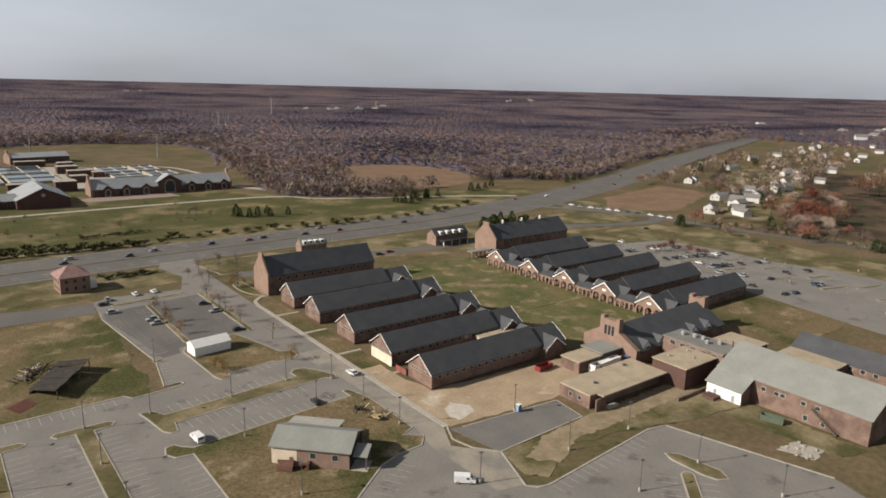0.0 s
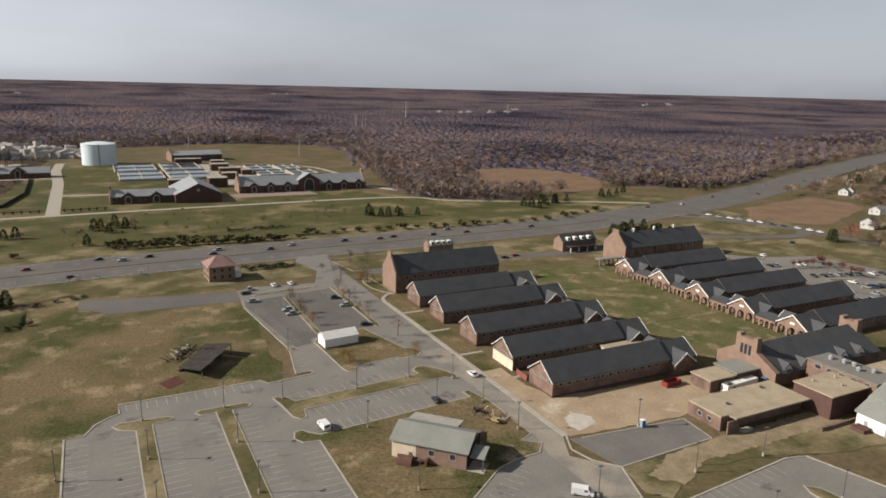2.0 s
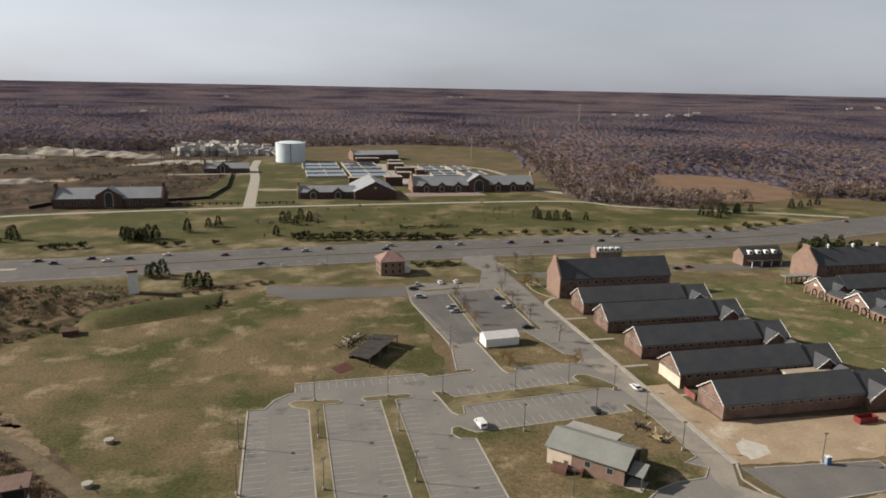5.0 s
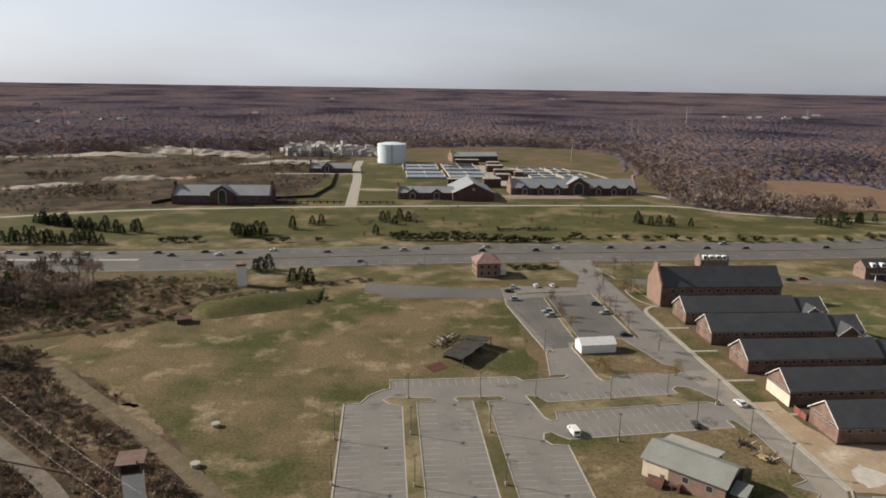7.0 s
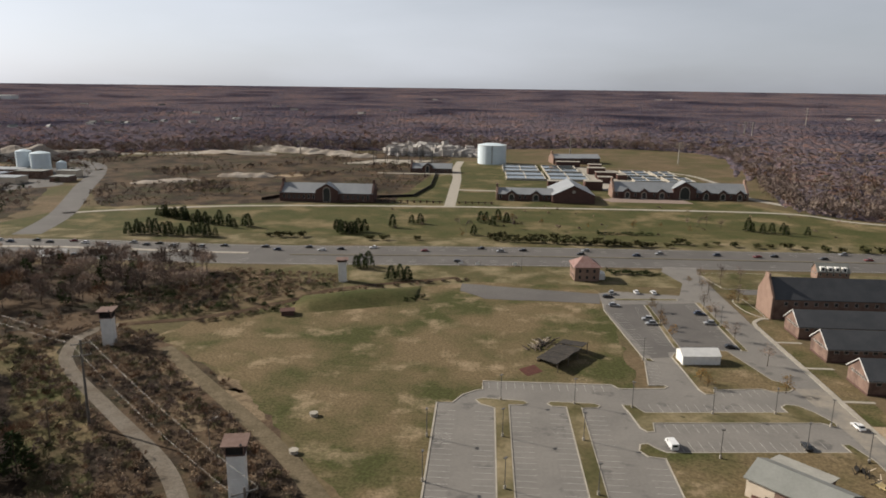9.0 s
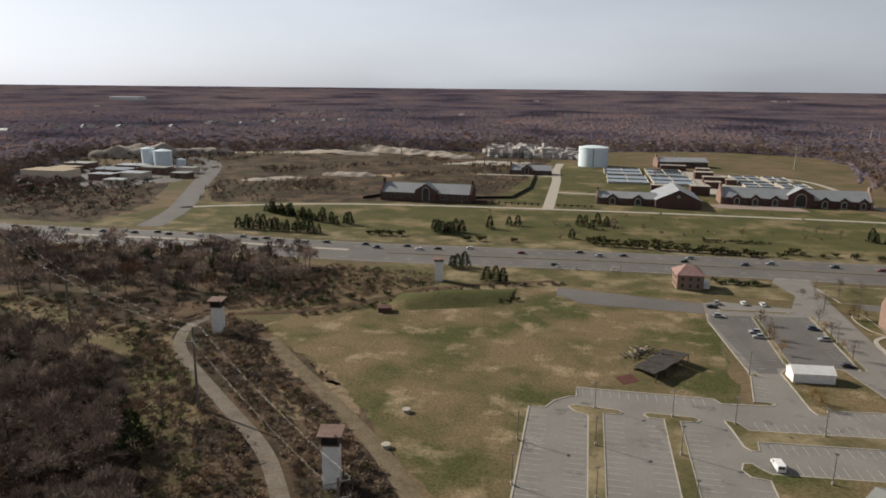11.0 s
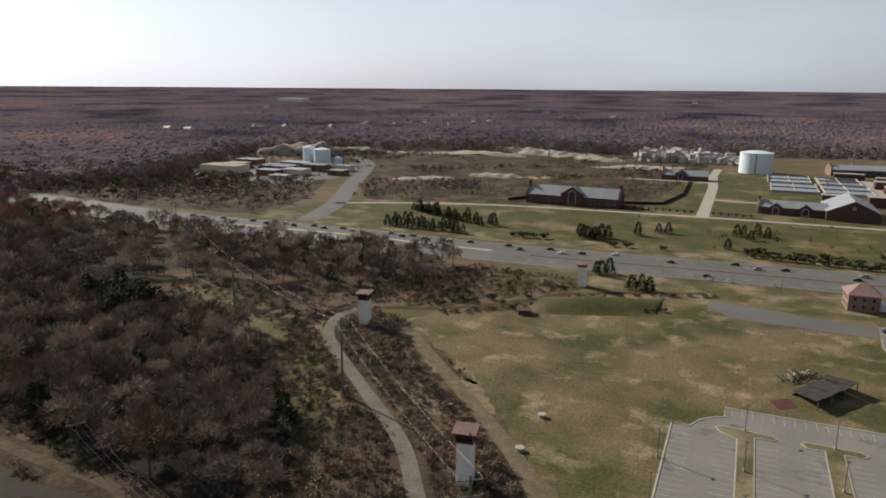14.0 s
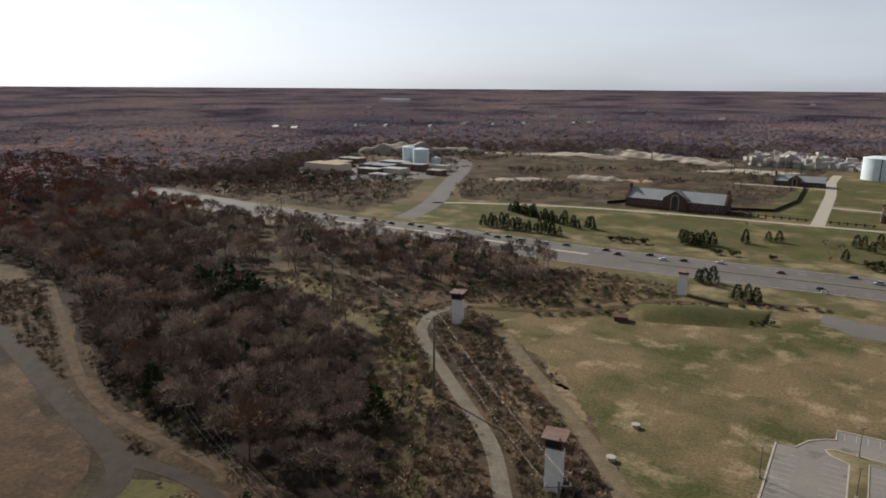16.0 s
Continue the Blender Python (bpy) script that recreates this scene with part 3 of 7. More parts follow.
island([(42.4, 193.4), (43.5, 188), (44.8, 179), (46.4, 176.8), (48.6, 177.2), (49.3, 182.2), (97, 186.2), (100.5, 184), (101.3, 186.5), (98.5, 193), (95.2, 197.5), (91.8, 198), (89.6, 196), (90.2, 192.6), (48.4, 188.9), (46, 193.2)])
island([(67, 233), (67.6, 225), (68.6, 206), (69.8, 202.8), (73, 203), (73.5, 206.4), (89, 208.2), (92, 206.2), (97, 207), (99.4, 209.8), (98.8, 213), (95, 216), (88.8, 240.8), (86, 241), (85, 238), (69, 237)], M_LAWN)
island([(70.5, 293), (72.6, 293), (72.6, 242), (70.4, 242)])
island([(94, 299), (96.4, 299), (96.4, 241), (94, 241)])
island(capsule(60, 300, 86, 302, 1.4))
island([(57.3, 231), (59.5, 231), (60, 228.6), (57.6, 228.4)])
island(smooth([(113, 306), (111, 300), (112, 288), (116, 281), (118, 284), (117, 306)], 3, True), M_LAWN)
island(smooth([(112, 350), (110.5, 344), (113, 328), (117, 322), (150, 324), (160, 340), (150, 352)], 4, True), M_VERGE)
island([(147.5, 94), (150.5, 91.5), (152, 80.5), (150, 77), (147, 78.5), (146, 82), (146, 91)])
island(capsule(124, 66, 143, 84, 1.8))
# courtyard paths
s = Shape()
for y in (251, 201):
    s.strip([(180, y), (238, y)], 1.3, 0.09)
s.strip([(186, 288), (238, 286)], 2.0, 0.09)
structure("courtyard_path", s, M_VERGE, "narrow worn courtyard path", "path")
flat("worn_patch", ragged([(199, 245), (208, 237), (221, 230), (223, 233), (213, 241), (204, 248)], 2.2, 0.8, 41), 0.085, mat("trodden_soil", (0.20, 0.155, 0.098), (0.13, 0.105, 0.058), 3, 0.95, 0.8, 0.35), "worn bare patch in the courtyard lawn", "patch")
s = Shape()
for y0, y1 in ((181.5, 175), (206, 199), (231, 225.5), (255.5, 250)):
    s.strip([(110.4, (y0 + y1) / 2 - 1), (119.8, (y0 + y1) / 2 - 1)], 1.4, 0.09)
structure("door_path", s, M_CONC, "short concrete path to a building", "path")
# pavement along the street
s = Shape()
s.strip([(109.4, 138), (109.4, 186), (109.6, 230), (109.4, 268)], 1.8, 0, 0.22)
s.strip(smooth([(109.4, 268), (110.5, 274), (115, 279), (118, 279)], 4), 1.6, 0, 0.22)
structure("pavement", s, M_CONC, "pale concrete pavement with kerb beside the street", "pavement")
s = Shape()
s.strip([(-12.5, 60), (-12.5, 190.4), (-7.8, 190.5), (-5.2, 196), (-1, 199.7), (1.1, 200.4), (1.1, 206.8), (42, 207.5), (43.8, 204.6), (58, 206.1)], 0.5, 0, 0.22)
s.strip([(58, 206.1), (59.6, 207.6), (58.5, 208.8), (53.6, 207.9), (57.1, 230), (52, 284), (53, 293)], 0.4, 0, 0.22)
s.strip([(112.8, 119.2), (107, 104), (109, 101.6), (112, 101), (155, 104.6), (161, 103), (172, 62)], 0.5, 0, 0.22)
s.strip([(112.6, 119.2), (145.6, 120.5), (147.2, 132.2), (113, 135.4)], 0.4, 0, 0.2)
s.strip([(109.6, 138), (106.5, 131.5), (108, 125), (112.6, 119.2)], 0.5, 0, 0.2)
structure("kerb", s, M_CONC, "pale concrete kerb round the car park", "kerb")

# parking lines
s = Shape()
def ticks(p, q, length, side, gap=2.74):
    """Stall lines along p to q, reaching length metres to one side."""
    p, q = Vector(p), Vector(q)
    d = (q - p).normalized()
    nrm = Vector((-d.y, d.x)) * side
    for i in range(int((q - p).length / gap) + 1):
        a = p + d * gap * i
        s.strip([tuple(a), tuple(a + nrm * length)], 0.13, 0.10)
ticks((-12, 62), (-12, 187), 5.3, -1)
for x, sd in ((4.2, 1), (9.3, -1), (25.7, 1), (31, -1), (47.3, 1)):
    ticks((x, 62), (x, 186 if x < 47 else 160), 5.3, sd)
ticks((3, 206.5), (41, 207), 5.0, -1)
ticks((51, 189.4), (88, 192.4), 5.2, 1)
ticks((52, 182), (88, 185.4), 5.2, -1)
ticks((51, 166.9), (94, 170), 5.2, 1)
ticks((75, 206.3), (90, 208), 4.6, -1)
ticks((58, 236), (54, 280), 5.0, -1)
ticks((70.2, 245), (70.2, 291), 5.0, 1)
ticks((93.6, 245), (93.6, 297), 5.0, 1)
ticks((53.8, 209), (56.6, 227), 4.6, -1)
ticks((67, 116.5), (89, 131), 5.0, -1)
ticks((112.5, 101.6), (150, 104), 5.0, -1)
ticks((124, 63.5), (142, 81), 5.0, -1)
ticks((122, 68), (140, 85), 5.0, 1)
for k in range(8):
    s.strip([(-11.8, 166.5 + 1.0 * k), (-7.2, 165.7 + 0.8 * k)], 0.1, 0.10)
structure("parking_lines", s, M_PAINT, "faded white parking stall lines", "markings", "stuff")

# ---- buildings ----
_window_mesh = {}
def window_meshes(w, h):
    if (w, h) not in _window_mesh:
        f, e = Shape(), 0.13
        o, i = [(-w / 2, -h / 2), (w / 2, -h / 2), (w / 2, h / 2), (-w / 2, h / 2)], [(-w / 2 + e, -h / 2 + e), (w / 2 - e, -h / 2 + e), (w / 2 - e, h / 2 - e), (-w / 2 + e, h / 2 - e)]
        f.add([(x, y, z) for y, ring in ((0.0, o), (-0.06, o), (-0.06, i), (0.0, i)) for x, z in ring],
              [(4 * r + k, 4 * r + (k + 1) % 4, 4 * r + 4 + (k + 1) % 4, 4 * r + 4 + k) for r in range(3) for k in range(4)])
        g = Shape().box(-w / 2 + 0.1, -0.025, -h / 2 + 0.1, w / 2 - 0.1, 0.02, h / 2 - 0.1)
        _window_mesh[w, h] = (f.mesh("window", M_FRAME), g.mesh("pane", M_GLASS))
    return _window_mesh[w, h]


def window(parent, face, u, z, w, h, L, W):
    """A framed window on a wall face: S is y = 0, N is y = W, W is x = 0, E is x = L."""
    x, y, turn = {"S": (u, 0, 0), "N": (u, W, 180), "W": (0, u, -90), "E": (L, u, 90)}[face]
    fm, gm = window_meshes(w, h)
    ob = new("window", fm)
    ob.parent, ob.matrix_basis = parent, pose(x, y, z, 0, 0, turn)
    g = new("pane", gm)
    g.parent = ob
    return ob


def gable_roof(L, W, eave, ridge, over, thick=0.25, x0=0.0, axis="x"):
    k = (ridge - eave) / (W / 2)
    low = eave - over * k
    sec = [(-over, low), (W / 2, ridge), (W + over, low), (W + over, low + thick), (W / 2, ridge + thick), (-over, low + thick)]
    return Shape().prism(sec, axis, x0 - over, x0 + L + over)


def gable_wall(L, W, eave, ridge, x0=0.0, axis="x"):
    return Shape().prism([(0, -0.3), (W, -0.3), (W, eave), (W / 2, ridge), (0, eave)], axis, x0, x0 + L)


def gable_trim(L, W, eave, ridge, over, x):
    k = (ridge - eave) / (W / 2)
    low = eave - over * k
    return Shape().prism([(-over, low), (W / 2, ridge), (W + over, low), (W + over, low + 0.27), (W / 2, ridge + 0.27), (-over, low + 0.27)], "x", x - 0.08, x + 0.08)


def arch_row(x0, n, bay, spring, top, depth, pier):
    """A row of round arches along x, open between piers, standing from y = 0 to depth."""
    s = Shape()
    for i in range(n + 1):
        s.box(x0 + i * bay - pier / 2, 0, 0, x0 + i * bay + pier / 2, depth, spring)
    r = (bay - pier) / 2
    for i in range(n):
        cx = x0 + (i + 0.5) * bay
        pts = [(cx - bay / 2, spring)] + [(cx - r * math.cos(math.pi * k / 8), spring + r * math.sin(math.pi * k / 8)) for k in range(9)] + [(cx + bay / 2, spring)]
        for (ax, az), (bx, bz) in zip(pts, pts[1:]):
            if bx - ax > 1e-4:
                v = [(ax, 0, az), (bx, 0, bz), (bx, 0, top), (ax, 0, top), (ax, depth, az), (bx, depth, bz), (bx, depth, top), (ax, depth, top)]
                s.add(v, [(0, 1, 2, 3), (7, 6, 5, 4), (0, 4, 5, 1), (3, 2, 6, 7)])
    return s


def dormitory(at, L=47.0, W=12.7, eave=5.2, ridge=9.8, wall=None, cream=False, PL=12.0):
    """A long brick dormitory: gabled front at x = 0, arched pavilion at its far end."""
    d = thing("dormitory", "long red brick dormitory with dark slate gable roof", "building", "brick dormitories", "", at)
    w = part("wall", gable_wall(L, W, eave, ridge), wall or M_BRICK, d)
    part("plinth", Shape().box(-0.05, -0.05, -0.3, L, W + 0.05, 0.6), M_DARKBRICK, d)
    part("roof", gable_roof(L, W, eave, ridge, 0.5), M_SLATE, d, "dark slate gable roof")
    part("bargeboard", gable_trim(L, W, eave, ridge, 0.55, -0.55), M_WHITE, d, "white painted bargeboard")
    part("gutter", Shape().box(-0.4, -0.68, eave - 0.48, L, -0.55, eave - 0.38), M_CONC, d)
    if cream:
        part("rendered_gable", Shape().box(-0.06, -0.04, 0, 0.0, W + 0.04, 3.6), M_CREAM, d, "cream rendered lower gable wall")
    for k in range(7):
        window(w, "W", W / 2 + (k - 3) * 1.35, eave - 0.55, 0.85, 1.0, L, W)
    for k in range(int(L / 3.4)):
        window(w, "S", 3.0 + k * 3.25, eave - 1.25, 1.7, 1.2, L, W)
        window(w, "N", 3.0 + k * 3.25, eave - 1.25, 1.7, 1.2, L, W)
    # pavilion towards the courtyard
    PW, pe, pr = 13.0, 4.6, 8.9
    y0 = W / 2 - PW / 2
    pav = part("pavilion", Shape().prism([(y0, -0.3), (y0 + PW, -0.3), (y0 + PW, pe), (W / 2, pr), (y0, pe)], "x", L + 0.01, L + PL - 3), M_BRICK, d)
    front = arch_row(-PW / 2, 3, PW / 3, 2.2, pe, 0.6, 0.9)
    front.add([(-PW / 2, 0, pe), (PW / 2, 0, pe), (0, 0, pr), (-PW / 2, 0.6, pe), (PW / 2, 0.6, pe), (0, 0.6, pr)], [(0, 1, 2), (5, 4, 3), (1, 4, 5, 2), (0, 2, 5, 3)])
    fo = part("arcade_front", front, M_PINK, d, "pale brick gable with three round arches")
    fo.matrix_basis = pose(L + PL + 0.2, W / 2, 0, 0, 0, 90)
    k = (pr - pe) / (PW / 2)
    sec = [(y0 - .4, pe - .4 * k), (W / 2, pr), (y0 + PW + .4, pe - .4 * k), (y0 + PW + .4, pe - .4 * k + .25), (W / 2, pr + .25), (y0 - .4, pe - .4 * k + .25)]
    part("pavilion_roof", Shape().prism(sec, "x", L - 0.2, L + PL + 0.6), M_SLATE, d)
    part("pavilion_bargeboard", Shape().prism([(u, z + (0.12 if i > 2 else -0.12)) for i, (u, z) in enumerate(sec)], "x", L + PL + 0.61, L + PL + 0.75), M_WHITE, d, "white painted bargeboard")
    part("sign_panel", Shape().box(L + PL + 0.2, W / 2 - 1, pe + 0.6, L + PL + 0.3, W / 2 + 1, pe + 1.5), M_WHITE, d)
    xc, cw = L + 1.0, 8.5
    sec = [(xc, -0.3), (xc + cw, -0.3), (xc + cw, pe - 0.4), (xc + cw / 2, pr - 1.6), (xc, pe - 0.4)]
    part("cross_wing", Shape().prism(sec, "y", y0 - 2.2, y0 + PW + 2.2), M_BRICK, d)
    e, r = pe - 0.4, pr - 1.6
    part("cross_roof", Shape().prism([(xc - .5, e - .45), (xc + cw / 2, r), (xc + cw + .5, e - .45), (xc + cw + .5, e - .2), (xc + cw / 2, r + .25), (xc - .5, e - .2)], "y", y0 - 2.7, y0 + PW + 2.7), M_SLATE, d)
    part("cross_bargeboard", Shape().prism([(xc - .55, e - .6), (xc + cw / 2, r - .12), (xc + cw + .55, e - .6), (xc + cw + .55, e - .15), (xc + cw / 2, r + .32), (xc - .55, e - .15)], "y", y0 - 2.85, y0 - 2.71), M_WHITE, d)
    return d

YS = [165.7, 188.3, 212.9, 239.5, 262.2]
first = dormitory(pose(120, YS[0] - 6.35, 0))
for y in (YS[2], YS[3], YS[4]):
    copy_thing(first, pose(120, y - 6.35, 0))
dormitory(pose(120, YS[1] - 6.35, 0), cream=True)
east = dormitory(pose(303.5, 262.5 + 6.35, 0, 0, 0, 180), 53.0)
for y in (238, 214.5, 190.5, 166.5):
    copy_thing(east, pose(303.5, y + 6.35, 0, 0, 0, 180))

def arcade(at, n, bay=3.0):
    a = thing("arcade", "low brick arcade with round arches and slate roof", "arcade", "courtyard arcades", "", at)
    part("arch_wall", arch_row(0, n, bay, 2.0, 4.0, 0.5, 0.7), M_PINK, a)
    part("back_wall", Shape().box(0, 4.0, -0.2, n * bay, 4.4, 4.6), M_BRICK, a)
    part("roof", Shape().prism([(-0.6, 3.9), (4.6, 5.2), (4.6, 5.4), (-0.6, 4.15)], "x", -0.4, n * bay + 0.4), M_SLATE, a)
    return a
for y0, y1 in ((172.9, 184), (196.8, 208), (221, 231.6), (244.5, 256)):
    arcade(pose(238.8, y1, 0, 0, 0, -90), int((y1 - y0) / 2.4), 2.4)
for y0, y1 in zip(YS, YS[1:]):
    arcade(pose(178.6, y0 + 7, 0, 0, 0, 90), int((y1 - y0 - 14) / 2.2), 2.2)


def hall(name, label, at, L, W, eave, ridge, roof, wall, over=0.5, wins=()):
    d = thing(name, label, "building", "", "", at)
    w = part("wall", gable_wall(L, W, eave, ridge), wall, d)
    part("roof", gable_roof(L, W, eave, ridge, over), roof, d)
    for face, us, z, ww, wh in wins:
        for u in us:
            window(w, face, u, z, ww, wh, L, W)
    return d

h1 = hall("assembly_hall", "two storey red brick hall with dark slate roof and stepped gable", pose(119.5, 279.5, 0), 54, 14.5, 8.8, 16.0, M_SLATE, M_BRICK, 0.4,
          [("W", (3, 6, 9, 12), 2.4, 1.2, 1.8), ("W", (3, 6, 9, 12), 6.4, 1.2, 1.8), ("S", range(5, 52, 4), 6.8, 1.6, 1.6)])
part("gable_parapet", Shape().prism([(-0.6, 0), (15.1, 0), (15.1, 9.6), (9.2, 16.2), (9.2, 18), (5.3, 18), (5.3, 16.2), (-0.6, 9.6)], "x", -0.9, -0.05), M_PINK, h1, "pale brick stepped parapet")
h2 = hall("dining_hall", "brick hall with slate roof, white vents and stepped gable", pose(257, 283.5, 0), 58, 17, 8.5, 15.5, M_SLATE, M_BRICK, 0.4, [("S", range(6, 56, 5), 7.2, 1.4, 2.0)])
part("gable_parapet", Shape().prism([(-0.6, 0), (17.6, 0), (17.6, 9.2), (11, 15.6), (11, 17.6), (6, 17.6), (6, 15.6), (-0.6, 9.2)], "x", -0.9, -0.05), M_PINK, h2)
for x in (12, 27, 42):
    part("roof_vent", Shape().tube((x, 8.5, 15), (x, 8.5, 17), 0.55, 0.55, 8).tube((x, 8.5, 17), (x, 8.5, 17.5), 0.9, 0.2, 8), M_WHITE, h2)
sh = hall("white_shed", "small white shed with white gable roof", pose(69, 226, 0, 0, 0, 5), 13, 6.5, 3.2, 5.0, M_WHITE, M_WHITE, 0.2)
gh = thing("gatehouse", "square brick gatehouse with red hipped tile roof", "house", "", "", pose(50.5, 335, 0, 0, 0, 4))
part("wall", Shape().box(-6, -6, -0.2, 6, 6, 7.2), M_PINK, gh)
for k in (-3.5, 0, 3.5):
    for z in (2.0, 5.2):
        part("window", Shape().box(k - 0.55, -6.06, z - 0.75, k + 0.55, -6.0, z + 0.75), M_GLASS, gh)
        part("window", Shape().box(-6.06, k - 0.55, z - 0.75, -6.0, k + 0.55, z + 0.75), M_GLASS, gh)
part("porch", Shape().box(6, -3, -0.2, 9.5, 3, 3.2), M_WHITE, gh)
part("roof", Shape().add([(-6.9, -6.9, 7.1), (6.9, -6.9, 7.1), (6.9, 6.9, 7.1), (-6.9, 6.9, 7.1), (-1.2, 0, 11.2), (1.2, 0, 11.2)], [(3, 2, 1, 0), (0, 1, 5, 4), (1, 2, 5), (2, 3, 4, 5), (3, 0, 4)]), M_REDROOF, gh)


def guard_tower(at, h, cab=2.3):
    g = thing("guard_tower", "white painted guard tower with rusty cabin roof", "tower", "guard towers", "", at)
    n = 6
    for k in range(n):
        z0, z1 = -0.5 + (h - cab - 0.4) * k / n, -0.5 + (h - cab - 0.4) * (k + 1) / n
        part("shaft_block", Shape().box(-1.9, -1.9, z0, 1.9, 1.9, z1 - 0.1).box(-1.82, -1.82, z1 - 0.1, 1.82, 1.82, z1), M_WHITE, g)
    c = part("cabin", Shape().box(-1.95, -1.95, h - cab - 0.8, 1.95, 1.95, h - 0.8), M_DARK, g, "dark glazed cabin")
    for x in (-2.0, 2.0):
        for y in (-2.0, 2.0):
            part("corner_post", Shape().box(x - 0.12, y - 0.12, h - cab - 0.8, x + 0.12, y + 0.12, h - 0.8), M_RUSTROOF, c)
    part("sill", Shape().box(-2.3, -2.3, h - cab - 1.0, 2.3, 2.3, h - cab - 0.8), M_RUSTROOF, g)
    part("roof", Shape().add([(-2.9, -2.9, h - 0.8), (2.9, -2.9, h - 0.8), (2.9, 2.9, h - 0.8), (-2.9, 2.9, h - 0.8), (-2.9, -2.9, h - 0.55), (2.9, -2.9, h - 0.55), (2.9, 2.9, h - 0.35), (-2.9, 2.9, h - 0.35)], [(3, 2, 1, 0), (4, 5, 6, 7), (0, 1, 5, 4), (1, 2, 6, 5), (2, 3, 7, 6), (3, 0, 4, 7)]), M_RUSTROOF, g, "rusty flat roof")
    part("searchlight", Shape().tube((1.6, -2.6, h - 0.4), (1.6, -2.9, h - 0.2), 0.2, 0.28, 8), M_METAL, g)
    return g
guard_tower(pose(-54.2, 138.5, 0, 0, 0, 10), 14.5)
guard_tower(pose(-133, 227.5, 0, 0, 0, 10), 13.5)
guard_tower(pose(-66.8, 317.5, 0, 0, 0, 10), 11.5, 0.7)

# ---- trees and shrubs ----
def quads_tube(p, q, r0, r1, n=5):
    p, q = Vector(p), Vector(q)
    d = (q - p).normalized()
    u = d.orthogonal().normalized()
    w = d.cross(u)
    v = [p + r0 * (math.cos(6.2832 * i / n) * u + math.sin(6.2832 * i / n) * w) for i in range(n)] + [q + r1 * (math.cos(6.2832 * i / n) * u + math.sin(6.2832 * i / n) * w) for i in range(n)]
    return [tuple(a) for a in v], [(i, (i + 1) % n, n + (i + 1) % n, n + i) for i in range(n)]


class Plant:
    """Quads of a plant's wood and of its crown, kept apart."""
    def __init__(self):
        self.wood, self.crown = ([], []), ([], [])
    def tube(self, *a):
        v, f = quads_tube(*a)
        k = len(self.wood[0])
        self.wood[0].extend(v)
        self.wood[1].extend([tuple(i + k for i in g) for g in f])
    def mass(self, c, r, tall, n, long, wide):
        """Massed twig ends that lie round the outside of a branch, with gaps."""
        rng, c = self.rng, Vector(c)
        for _ in range(n):
            o = Vector((rng.gauss(0, 1), rng.gauss(0, 1), rng.gauss(0.35, 0.9))).normalized()
            p = c + Vector((o.x, o.y, o.z * tall)) * r * rng.uniform(0.6, 1.25)
            o = (o + Vector((rng.gauss(0, 1), rng.gauss(0, 1), rng.gauss(0, 1))) * 0.35).normalized()
            d = (Vector((0, 0, 1)) + Vector((rng.gauss(0, 1), rng.gauss(0, 1), rng.gauss(0, 1))) * 0.6)
            d = (d - o * d.dot(o)).normalized()
            u, k = o.cross(d), len(self.crown[0])
            l, w = rng.uniform(*long), rng.uniform(*wide)
            self.crown[0].extend(tuple(q) for q in (p - u * w * 0.5, p + u * w * 0.5, p + d * l + u * w * 0.25, p + d * l - u * w * 0.25))
            self.crown[1].append((k, k + 1, k + 2, k + 3))
    def leaf(self, p, d, length, width):
        d = Vector(d).normalized()
        u = d.orthogonal().normalized()
        u.rotate(Matrix.Rotation(self.rng.uniform(0, 6.28), 3, d))
        p, k = Vector(p), len(self.crown[0])
        self.crown[0].extend(tuple(a) for a in (p - u * width / 2, p + u * width / 2, p + d * length + u * width * 0.3, p + d * length - u * width * 0.3))
        self.crown[1].append((k, k + 1, k + 2, k + 3))


